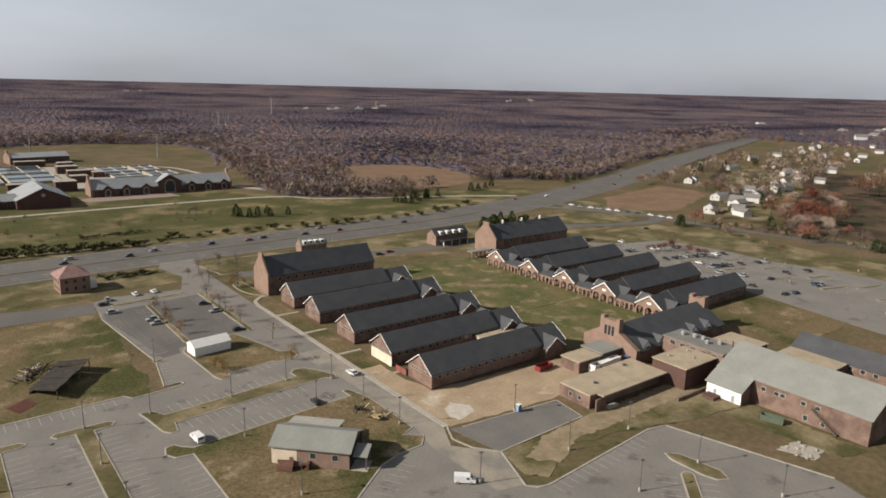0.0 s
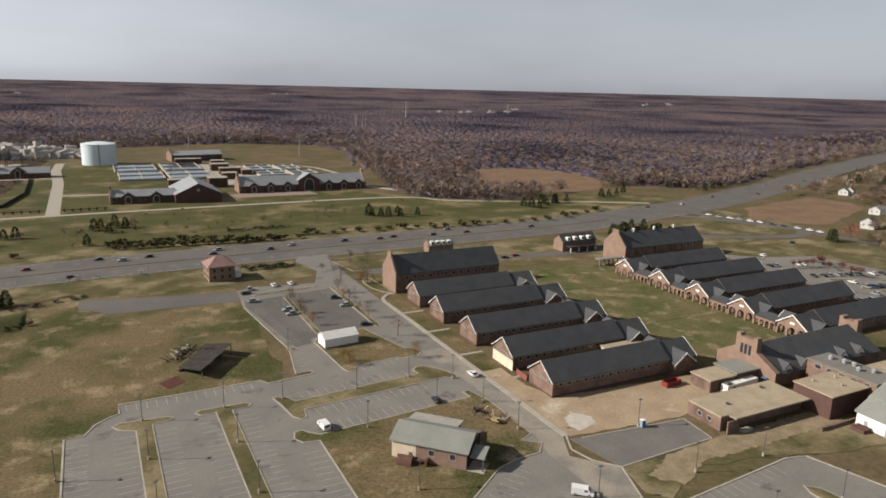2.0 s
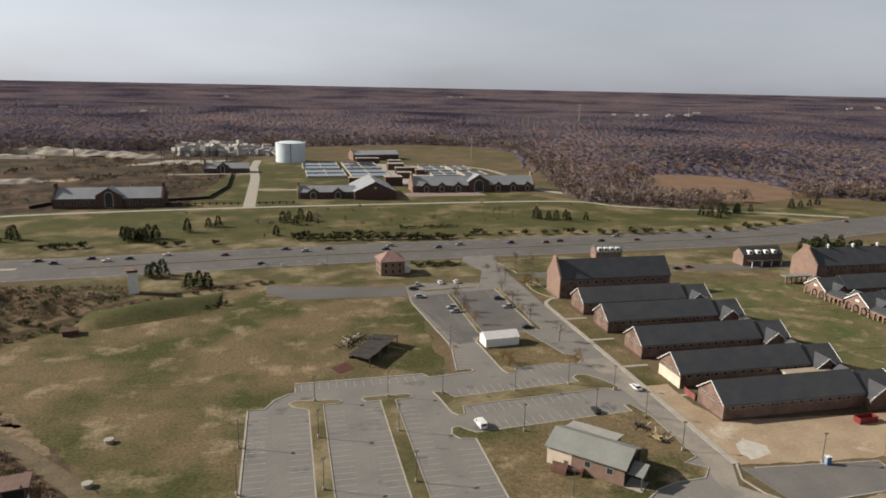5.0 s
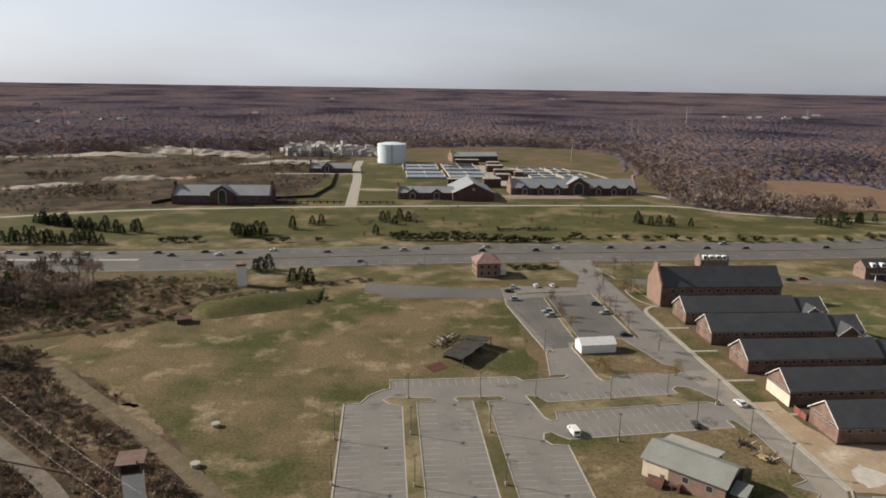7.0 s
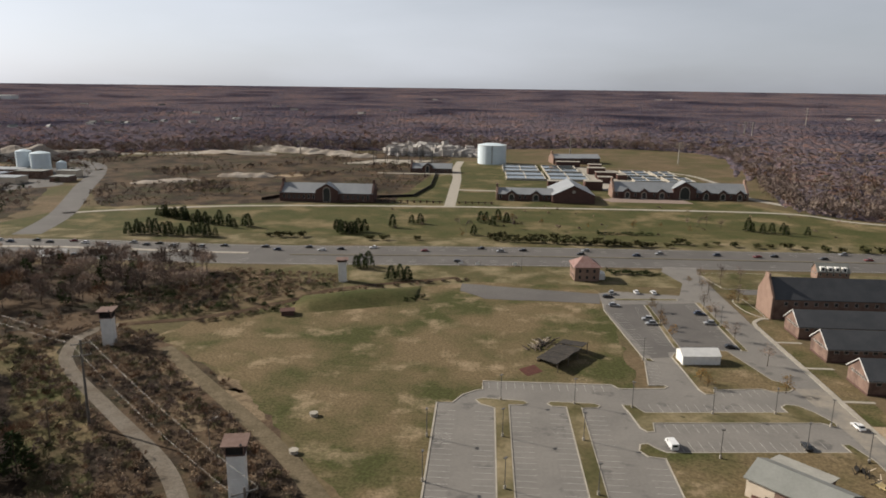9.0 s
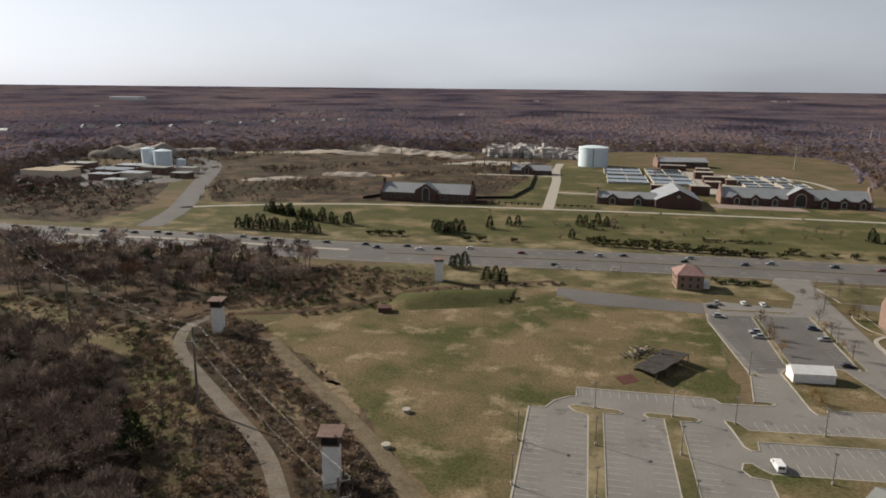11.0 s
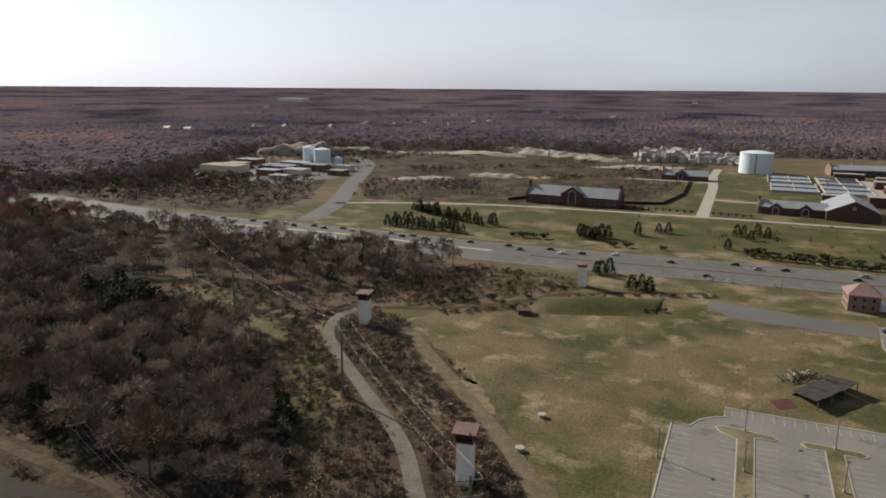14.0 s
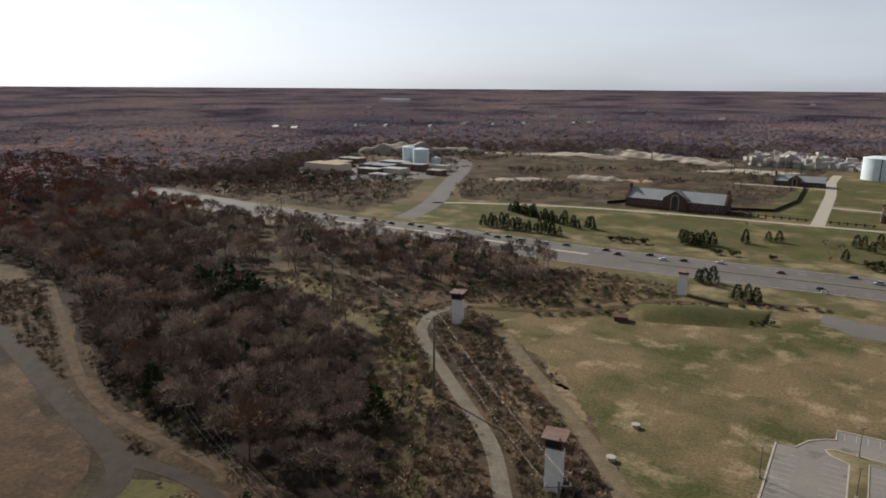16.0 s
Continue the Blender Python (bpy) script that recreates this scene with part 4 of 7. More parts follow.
def broadleaf(seed, h, spread, twigs, long=(1.0, 2.0), wide=(0.09, 0.16), up=0.6, low=0.3, limbs=True, lumps=0, each=30, big=(0.28, 0.44), clump=None):
    """A deciduous tree: tapered trunk, limbs, branches, and a crown of twigs or leaves."""
    t = Plant()
    t.rng = rng = random.Random(seed)
    fork = h * rng.uniform(low, low + 0.1)
    lean = Vector((rng.uniform(-.06, .06) * h, rng.uniform(-.06, .06) * h, h * 0.92))
    t.tube((0, 0, -0.3), (lean.x * 0.3, lean.y * 0.3, fork), 0.02 * h, 0.014 * h, 6)
    t.tube((lean.x * 0.3, lean.y * 0.3, fork), tuple(lean), 0.014 * h, 0.004 * h, 5)
    tips = [lean]
    for i in range(9):
        a = i * 2.4 + rng.uniform(-.4, .4)
        k = rng.uniform(0.0, 0.75)
        base = Vector((lean.x * (0.3 + 0.7 * k), lean.y * (0.3 + 0.7 * k), fork + (h * 0.9 - fork) * k))
        out = spread * (1.05 - 0.55 * k) * rng.uniform(0.7, 1.1)
        tip = base + Vector((math.cos(a) * out, math.sin(a) * out, out * rng.uniform(0.45, 0.95)))
        if limbs:
            t.tube(tuple(base), tuple(tip), 0.007 * h, 0.002 * h, 3)
        tips.append(tip)
        for j in range(2):
            m = base.lerp(tip, rng.uniform(0.4, 0.8))
            e = m + Vector((rng.uniform(-1, 1), rng.uniform(-1, 1), rng.uniform(0.1, 1))) * out * 0.45
            if limbs and j == 0:
                t.tube(tuple(m), tuple(e), 0.004 * h, 0.0015 * h, 3)
            tips.append(e)
            tips.append(m)
    for c in (rng.sample(tips, lumps) if lumps else ()):
        t.mass(c, spread * rng.uniform(*big), rng.uniform(0.7, 1.0), each, long, clump or wide)
    for i in range(twigs):
        c = rng.choice(tips)
        p = c + Vector((rng.gauss(0, 1), rng.gauss(0, 1), rng.gauss(0, 0.8))) * spread * 0.24
        d = Vector((rng.gauss(0, 1), rng.gauss(0, 1), rng.gauss(up, 0.8)))
        t.leaf(p, d, rng.uniform(*long), rng.uniform(*wide))
    return t


def bare_crown(seed, h, spread, n, wide, long=(0.8, 1.7), limbs=11, low=0.22, fan=1.0, branches=True):
    """A leafless tree: forking limbs that end in a rounded, lobed haze of fine twigs."""
    t = Plant()
    t.rng = rng = random.Random(seed)
    fork = h * rng.uniform(low, low + 0.08)
    lean = Vector((rng.uniform(-.05, .05) * h, rng.uniform(-.05, .05) * h, h * 0.9))
    t.tube((0, 0, -0.3), (lean.x * 0.3, lean.y * 0.3, fork), 0.018 * h, 0.013 * h, 6)
    t.tube((lean.x * 0.3, lean.y * 0.3, fork), tuple(lean), 0.013 * h, 0.003 * h, 4)
    mid = Vector((lean.x * 0.7, lean.y * 0.7, h * 0.60))
    lobes = [(mid + Vector((0, 0, h * 0.14)), spread * 0.62)]
    for i in range(limbs):
        a = i * 2.4 + rng.uniform(-.4, .4)
        k = rng.uniform(0.0, 0.7)
        base = Vector((lean.x * (0.3 + 0.7 * k), lean.y * (0.3 + 0.7 * k), fork + (h * 0.8 - fork) * k))
        out = spread * (0.82 - 0.35 * k) * rng.uniform(0.75, 1.1)
        tip = base + Vector((math.cos(a) * out, math.sin(a) * out, out * rng.uniform(0.5, 1.0)))
        if branches:
            t.tube(tuple(base), tuple(tip), 0.0065 * h, 0.0018 * h, 3)
        lobes.append((tip, spread * rng.uniform(0.30, 0.48)))
    for i in range(n):
        c, r = rng.choice(lobes)
        o = Vector((rng.gauss(0, 1), rng.gauss(0, 1), rng.gauss(0.25, 0.9))).normalized()
        p = c + Vector((o.x, o.y, o.z * 0.85)) * r * rng.uniform(0.25, 1.0)
        if p.z < 0.12 * h:
            continue
        d = (o * 0.8 + (p - mid).normalized() * 0.5) * fan + Vector((rng.gauss(0, 0.45), rng.gauss(0, 0.45), rng.gauss(0.45, 0.4)))
        t.leaf(p, d, rng.uniform(*long), rng.uniform(*wide))
    return t


def conifer(seed, h, spread, n):
    t = Plant()
    t.rng = rng = random.Random(seed)
    t.tube((0, 0, -0.3), (0, 0, h * 0.95), 0.018 * h, 0.003 * h, 5)
    for i in range(n):
        k = rng.random() ** 0.75
        z = h * (0.08 + 0.9 * (1 - k) * 1.0)
        r = spread * (k ** 0.6) * rng.uniform(0.3, 1.0)
        a = rng.uniform(0, 6.28)
        t.leaf((math.cos(a) * r, math.sin(a) * r, z), (math.cos(a), math.sin(a), rng.uniform(-0.3, 0.7)), rng.uniform(0.5, 1.1), rng.uniform(0.35, 0.7))
    return t


def bush(seed, r, n, long=(0.4, 0.9), wide=(0.15, 0.35)):
    t = Plant()
    t.rng = rng = random.Random(seed)
    t.tube((0, 0, -0.2), (0, 0, r * 0.8), 0.05, 0.02, 4)
    lobes = [Vector((rng.uniform(-1, 1) * r * 0.7, rng.uniform(-1, 1) * r * 0.7, rng.uniform(0.2, 0.8) * r)) for _ in range(5)]
    for i in range(n):
        p = rng.choice(lobes) + Vector((rng.gauss(0, 1), rng.gauss(0, 1), abs(rng.gauss(0, 0.8)))) * r * 0.32
        t.leaf(p, (rng.gauss(0, 1), rng.gauss(0, 1), rng.gauss(0.6, 0.8)), rng.uniform(*long), rng.uniform(*wide))
    return t


def bulk(name, items, label, category, materials):
    """One joined object of many plants: items are (plant, x, y, z, size, turn, material number of the crown)."""
    V, F, I, base = [], [], [], 0
    for pl, x, y, z, size, turn, mi in items:
        c, sn = math.cos(turn) * size, math.sin(turn) * size
        for (v, f), k in ((pl.wood, 0), (pl.crown, mi)):
            if not f:
                continue
            a = np.array(v)
            V.append(np.stack([a[:, 0] * c - a[:, 1] * sn + x, a[:, 0] * sn + a[:, 1] * c + y, a[:, 2] * size + z], 1))
            F.append(np.array(f) + base)
            I.append(np.full(len(f), k))
            base += len(a)
    V, F, I = np.concatenate(V), np.concatenate(F), np.concatenate(I)
    me = bpy.data.meshes.new(name)
    me.vertices.add(len(V)), me.loops.add(F.size), me.polygons.add(len(F))
    me.vertices.foreach_set("co", V.astype(np.float32).ravel())
    me.loops.foreach_set("vertex_index", F.astype(np.int32).ravel())
    me.polygons.foreach_set("loop_start", np.arange(0, F.size, 4, dtype=np.int32))
    for mm in materials:
        me.materials.append(mm)
    me.polygons.foreach_set("material_index", I.astype(np.int32))
    me.update(calc_edges=True)
    return tagged(new(name, me), label, category, "", "stuff")


def single(name, plant, crown, label, category, group):
    """One plant as a thing with its trunk and crown."""
    root = thing(name, label, category, group)
    for pn, (v, f), mm in (("trunk", plant.wood, M_BARK), ("crown", plant.crown, crown)):
        if f:
            me = bpy.data.meshes.new(pn)
            me.from_pydata(v, [], f)
            me.materials.append(mm)
            new(pn, me).parent = root
    return root


def place(root, spots, rng, lo=0.8, hi=1.25, z=0.0):
    """Copies of a plant; the first spot takes the plant itself."""
    for i, (x, y) in enumerate(spots):
        k = rng.uniform(lo, hi)
        m = pose(x, y, z, 0, 0, rng.uniform(0, 360))
        ob = copy_thing(root, m) if i else root
        if not i:
            ob.matrix_basis = m
        ob.scale = (k, k, k * rng.uniform(0.9, 1.1))


def strew(poly, n, rng, gap=0.0, avoid=()):
    xs, ys = [p[0] for p in poly], [p[1] for p in poly]
    out, cells = [], {}
    for _ in range(n * 12):
        if len(out) >= n:
            break
        p = (rng.uniform(min(xs), max(xs)), rng.uniform(min(ys), max(ys)))
        if not inside(np.array(p[0]), np.array(p[1]), poly) or any(inside(np.array(p[0]), np.array(p[1]), q) for q in avoid):
            continue
        if gap:
            c = (int(p[0] // gap), int(p[1] // gap))
            if any(math.dist(p, q) < gap for i in (-1, 0, 1) for j in (-1, 0, 1) for q in cells.get((c[0] + i, c[1] + j), ())):
                continue
            cells.setdefault(c, []).append(p)
        out.append(p)
    return out

rng = random.Random(11)
BARE = [bare_crown(20 + k, 11.5, 4.4, 780, (0.08, 0.17)) for k in range(4)]
THIN = [bare_crown(25 + k, 11.5, 4.4, 330, (0.16, 0.32), (1.0, 2.0), 8) for k in range(5)]
LEAFY = [broadleaf(40 + k, 10, 3.8, 120, (0.5, 0.9), (0.4, 0.7), 0.0, 0.2, True, 8, 30) for k in range(3)]
PINE = [conifer(60 + k, 9, 3.2, 420) for k in range(2)]
LOD = [bare_crown(80 + k, 12, 4.4, 52, (0.45, 0.9), (1.2, 2.3), 7, 0.04, 0.45, False) for k in range(4)]
LODPINE = [conifer(90 + k, 11, 3.0, 60) for k in range(2)]
BUSH = [bush(70 + k, 1.6, 84, (0.45, 0.95), (0.12, 0.30)) for k in range(3)]
LOWBUSH = [bush(75 + k, 1.6, 36, (0.5, 0.9), (0.22, 0.42)) for k in range(3)]
LODLEAF = [bare_crown(85 + k, 10, 4.2, 72, (0.6, 1.0), (0.8, 1.5), 7, 0.05, 0.15, False) for k in range(3)]
M_BRAMBLE = mat("bramble", (0.215, 0.156, 0.108), (0.305, 0.228, 0.157), 5, 0.95, 0.6, 0.3)
M_OLIVE = mat("olive_scrub", (0.090, 0.086, 0.045), (0.13, 0.112, 0.062), 4, 0.95, 0.6, 0.3)
M_MAROON = mat("maroon_leaves", (0.215, 0.098, 0.068), (0.150, 0.074, 0.056), 7, 0.9, 0.7, 0.3, vary=0.3)
WOOD_MATS = [M_BARK, M_TWIG, M_RUST, M_EVER, M_BRAMBLE, M_PALETWIG, M_DARKTWIG, M_MAROON, M_OLIVE, M_FARTWIG]

WOOD = [(-308, 174), (-250, 146), (-203, 124), (-172, 116), (-140, 110), (-112, 106), (-92, 112), (-112, 150), (-140, 178), (-165, 198), (-190, 199), (-212, 190), (-232, 208), (-262, 212), (-300, 230), (-420, 235), (-430, 190)]
WOOD_FAR = [(-245, 248), (-190, 258), (-150, 268), (-128, 292), (-125, 332), (-200, 338), (-330, 336), (-500, 345), (-640, 360), (-640, 200), (-430, 190), (-420, 235), (-330, 232), (-290, 236)]
CLEAR = [[(-322, 292), (-304, 297), (-272, 268), (-250, 258), (-270, 254), (-318, 280)]]
spots = strew(WOOD, 380, rng, 6.0)
near_set = sorted(spots, key=lambda p: p[0] ** 2 + p[1] ** 2)
BARE_THINGS, rest = near_set[:130], near_set[130:]
for k, (pl, crown, nm, lab) in enumerate([(BARE[0], M_TWIG, "bare_tree", "leafless grey brown tree in the thicket"), (BARE[1], M_PALETWIG, "bare_tree", "leafless pale grey tree in the thicket"),
                                     (BARE[2], M_RUST, "autumn_tree", "tree with sparse rusty brown autumn leaves"), (PINE[0], M_EVER, "pine_tree", "dark green conifer among bare trees")]):
    sel = [p for i, p in enumerate(BARE_THINGS) if (0, 1, 0, 1, 0, 0, 2, 0, 1, 0, 1, 0, 1, 0, 3)[i % 15] == k]
    place(single(nm, pl, crown, lab, "tree", "thicket trees"), sel, rng, 0.6, 1.35)
items = []
for x, y in rest + strew(WOOD_FAR, 560, rng, 6.0, CLEAR):
    k = rng.random()
    pl, mi = (rng.choice(THIN), rng.choice((1, 1, 5, 6))) if k < (0.80 if x > -400 else 0.5) else (rng.choice(THIN), 2 if x > -400 else 7) if k < 0.91 else (rng.choice(PINE), 3)
    items.append((pl, x, y, 0, rng.uniform(0.75, 1.3), rng.uniform(0, 6.28), mi))
bulk("thicket", items, "dense thicket of bare trees with some conifers", "woodland", WOOD_MATS)

place(single("wood_pine", PINE[1], M_EVER, "dark green pine in a clump inside the wood", "tree", "pine clump"), strew([(-248, 214), (-205, 200), (-196, 186), (-222, 182), (-250, 196)], 40, rng, 4.5), rng, 1.1, 1.6)
place(single("ochre_sapling", LEAFY[1], mat("pale_ochre_leaves", (0.20, 0.15, 0.08), (0.15, 0.11, 0.06), 3, 0.9, 0.5, 0.3), "pale ochre leaved sapling at the wood edge", "tree", "saplings"), [(-150, 138), (-146, 134), (-143, 130), (-172, 178), (-165, 182), (-180, 186), (-200, 184), (-132, 128), (-122, 130), (-160, 120)], rng, 0.55, 0.85)
# edge of the far woods
items = []
for _ in range(4500):
    az = rng.uniform(-72, 61)
    r = float(np.interp(az, edge_az, edge_r)) + rng.uniform(-14, 300) * rng.uniform(0.05, 1)
    x, y = r * math.sin(math.radians(az)), r * math.cos(math.radians(az))
    if inside(np.array(x), np.array(y), MEADOW) or (az < -30 and y < 420 and r < 640):
        continue
    k = rng.random()
    pl, mi = (rng.choice(LOD), rng.choice((9, 9, 9, 5, 1))) if k < 0.84 else (rng.choice(LOD), 2) if k < 0.96 else (rng.choice(LODPINE), 3)
    items.append((pl, x, y, float(lift(r)), rng.uniform(0.65, 1.15), rng.uniform(0, 6.28), mi))
for _ in range(1300):
    az = rng.uniform(12, 61)
    r = float(np.interp(az, edge_az, edge_r)) + rng.uniform(120, 520)
    x, y = r * math.sin(math.radians(az)), r * math.cos(math.radians(az))
    if not inside(np.array(x), np.array(y), MEADOW):
        items.append((rng.choice(LOD), x, y, float(lift(r)) + 2, rng.uniform(0.7, 1.0), rng.uniform(0, 6.28), rng.choice((9, 9, 9, 5, 1, 2))))
for _ in range(1500):
    az = rng.uniform(-76, 0)
    r = float(np.interp(az, edge_az, edge_r)) + 30 + 900 * rng.random() ** 1.3
    x, y = r * math.sin(math.radians(az)), r * math.cos(math.radians(az))
    items.append((rng.choice(LOD), x, y, float(lift(r) + swell(np.array(x), np.array(y), np.array(r))) + 1, rng.uniform(0.75, 1.1), rng.uniform(0, 6.28), rng.choice((9, 9, 9, 5, 5, 1, 7))))
for _ in range(400):
    az = rng.uniform(-76, 76)
    r = rng.uniform(0.02, 1) ** 1.0 * 600 + float(np.interp(az, edge_az, edge_r) if az < 61 else 1500)
    x, y = r * math.sin(math.radians(az)), r * math.cos(math.radians(az))
    if inside(np.array(x), np.array(y), MEADOW):
        continue
    k = rng.random()
    pl, mi = (rng.choice(LOD), rng.choice((9, 9, 5))) if k < 0.75 else (rng.choice(LOD), 2) if k < 0.97 else (rng.choice(LODPINE), 3)
    items.append((pl, x, y, float(lift(r) + swell(np.array(x), np.array(y), np.array(r))) - 1, rng.uniform(0.8, 1.2), rng.uniform(0, 6.28), mi))
for x, y in strew([(-700, 430), (-520, 392), (-325, 402), (-335, 480), (-385, 580), (-420, 545), (-560, 540), (-600, 690), (-720, 640)], 620, rng, 5.5) + strew([(-570, 550), (-400, 552), (-392, 480), (-420, 430), (-570, 450)], 150, rng, 6) + strew([(-640, 690), (-560, 770), (-450, 770), (-430, 850), (-620, 900), (-720, 780)], 120, rng, 7) + strew([(-1000, 500), (-720, 436), (-600, 700), (-700, 760), (-900, 720)], 330, rng, 8) + strew([(-560, 690), (-440, 745), (-400, 850), (-600, 900), (-700, 760)], 90, rng, 8):
    items.append((rng.choice(LODLEAF), x, y, 0, rng.uniform(0.35, 0.9) if x > -430 else rng.uniform(0.6, 1.1), rng.uniform(0, 6.28), rng.choice((1, 6, 6, 5, 5, 7, 3))))
for x, y in strew([(-500, 225), (-575, 395), (-640, 440), (-860, 470), (-800, 250), (-600, 190)], 260, rng, 8):
    items.append((rng.choice(LODLEAF), x, y, 6, rng.uniform(0.8, 1.35), rng.uniform(0, 6.28), rng.choice((7, 7, 7, 2, 6))))
for x, y in [(-545, 640), (-540, 655), (-560, 630), (-575, 690), (-590, 700), (-565, 720), (-600, 660), (-530, 690), (-610, 720)]:
    items.append((rng.choice(LODPINE), x, y, 0, rng.uniform(0.9, 1.4), rng.uniform(0, 6.28), 3))
for x, y in strew([(-560, 540), (-540, 690), (-440, 740), (-395, 690), (-385, 600), (-420, 545)], 80, rng, 7):
    items.append((rng.choice(LODLEAF), x, y, 0, rng.uniform(0.4, 0.85), rng.uniform(0, 6.28), rng.choice((1, 6, 7, 2, 3))))
for x, y in strew([(-335, 600), (-330, 560), (-300, 500), (-268, 520), (-250, 600), (-225, 625), (-270, 640)], 70, rng, 5) + strew([(-60, 440), (-10, 432), (70, 445), (60, 475), (-50, 470)], 6, rng, 9):
    items.append((rng.choice(LODLEAF), x, y, 0, rng.uniform(0.35, 0.7), rng.uniform(0, 6.28), rng.choice((1, 1, 6, 5))))
for x, y in strew([(255, 530), (345, 522), (322, 560), (300, 640), (262, 600)], 60, rng, 5):
    items.append((rng.choice(LOD), x, y, 0, rng.uniform(0.4, 0.9), rng.uniform(0, 6.28), rng.choice((5, 5, 1, 2))))
bulk("wood_edge", items, "ragged edge of bare and rusty woods", "woodland", WOOD_MATS)

# brambles and scrub
items = []
SLOPE = [(-150, 250), (-122, 238), (-92, 212), (-66, 182), (-52, 160), (-36, 132), (-60, 90), (-95, 112), (-108, 150), (-140, 185), (-160, 215)]
PATH = smooth([(-52, 112), (-62.6, 128.8), (-77.7, 150.2), (-104.6, 175.9), (-134.5, 204.9), (-145, 222), (-147, 236), (-140, 247), (-111, 259), (-84, 283), (-64, 305), (-11.8, 329)], 8)
TRACK = smooth([(-30, 130), (-45, 152), (-62, 172), (-88, 200), (-112, 226)], 12)
LANES = smooth([(-135, 60), (-140, 79.6), (-153, 91.8), (-201, 104), (-272, 123), (-360, 140)], 10) + smooth([(-60, 72), (-100, 88), (-118, 93), (-131, 95), (-153, 92)], 6) + smooth([(-332, 175), (-286, 153), (-244, 133), (-222, 122), (-199, 112), (-177, 106), (-153, 103.5), (-138, 103.5), (-115, 101)], 6)
def off_path(p, d=3.6):
    return all(math.dist(p, q) > d for q in PATH) and all(math.dist(p, q) > 4.2 for q in TRACK) and all(math.dist(p, q) > 4.4 for q in LANES)
RIDE = [(-104, 160), (-84, 132), (-72, 108), (-82, 106), (-96, 128), (-116, 152)]
for x, y in strew(SLOPE, 1050, rng, 1.3, [RIDE]):
    if off_path((x, y)) and math.dist((x, y), (-54.2, 138.5)) > 3.4:
        items.append((rng.choice(BUSH), x, y, 0, rng.uniform(0.4, 1.05), rng.uniform(0, 6.28), rng.choice((4, 4, 4, 1, 2, 1, 6, 8))))
for poly, n in ((RIDE, 70), ([(-110, 160), (-130, 178), (-150, 200), (-205, 226), (-190, 236), (-150, 222), (-128, 206)], 80), ([(-150, 250), (-112, 262), (-88, 288), (-66, 306), (-72, 328), (-125, 330), (-165, 275)], 420), ([(-340, 170), (-205, 136), (-120, 106), (-60, 88), (-100, 80), (-155, 94), (-205, 108), (-280, 128), (-340, 142)], 520),
                ([(-190, 205), (-232, 215), (-245, 245), (-160, 262), (-150, 225)], 170), (WOOD, 260)):
    for x, y in strew(poly, n, rng, 2.0):
        if off_path((x, y)):
            items.append((rng.choice(BUSH), x, y, 0, rng.uniform(0.4, 1.2), rng.uniform(0, 6.28), rng.choice((4, 4, 4, 1, 2, 8, 8, 3))))
for x, y in strew([(-75, 545), (-60, 700), (-45, 900), (-160, 980), (-330, 950), (-470, 900), (-600, 780), (-400, 690), (-330, 560), (-290, 500), (-180, 530)], 3000, rng, 3.4):
    if math.sin(x / 29 + 1.5 * math.sin(y / 47)) * math.sin(y / 37 + math.sin(x / 53)) + rng.uniform(-0.35, 0.35) < 0.12:
        continue
    items.append((rng.choice(LOWBUSH), x, y, 0, rng.uniform(0.5, 1.5) * (1.7 if math.sin(x / 23) * math.sin(y / 31 + 1) > 0.45 else 0.8), rng.uniform(0, 6.28), rng.choice((4, 4, 1, 1, 6, 8))))
for x, y in strew([(-75, 545), (240, 560), (300, 500), (380, 470), (330, 440), (-60, 440)], 40, rng, 9):
    items.append((rng.choice(BUSH), x, y, 0, rng.uniform(0.4, 0.9), rng.uniform(0, 6.28), rng.choice((1, 4))))
for x, y in PATH:
    if y > 256:
        for _ in range(4):
            items.append((rng.choice(BUSH), x + rng.uniform(2.6, 6.5), y - rng.uniform(2.6, 5.5), 0, rng.uniform(0.4, 0.85), rng.uniform(0, 6.28), rng.choice((4, 4, 8, 6))))
bulk("scrub_bushes", items, "brown brambles and low scrub bushes", "scrub", WOOD_MATS)

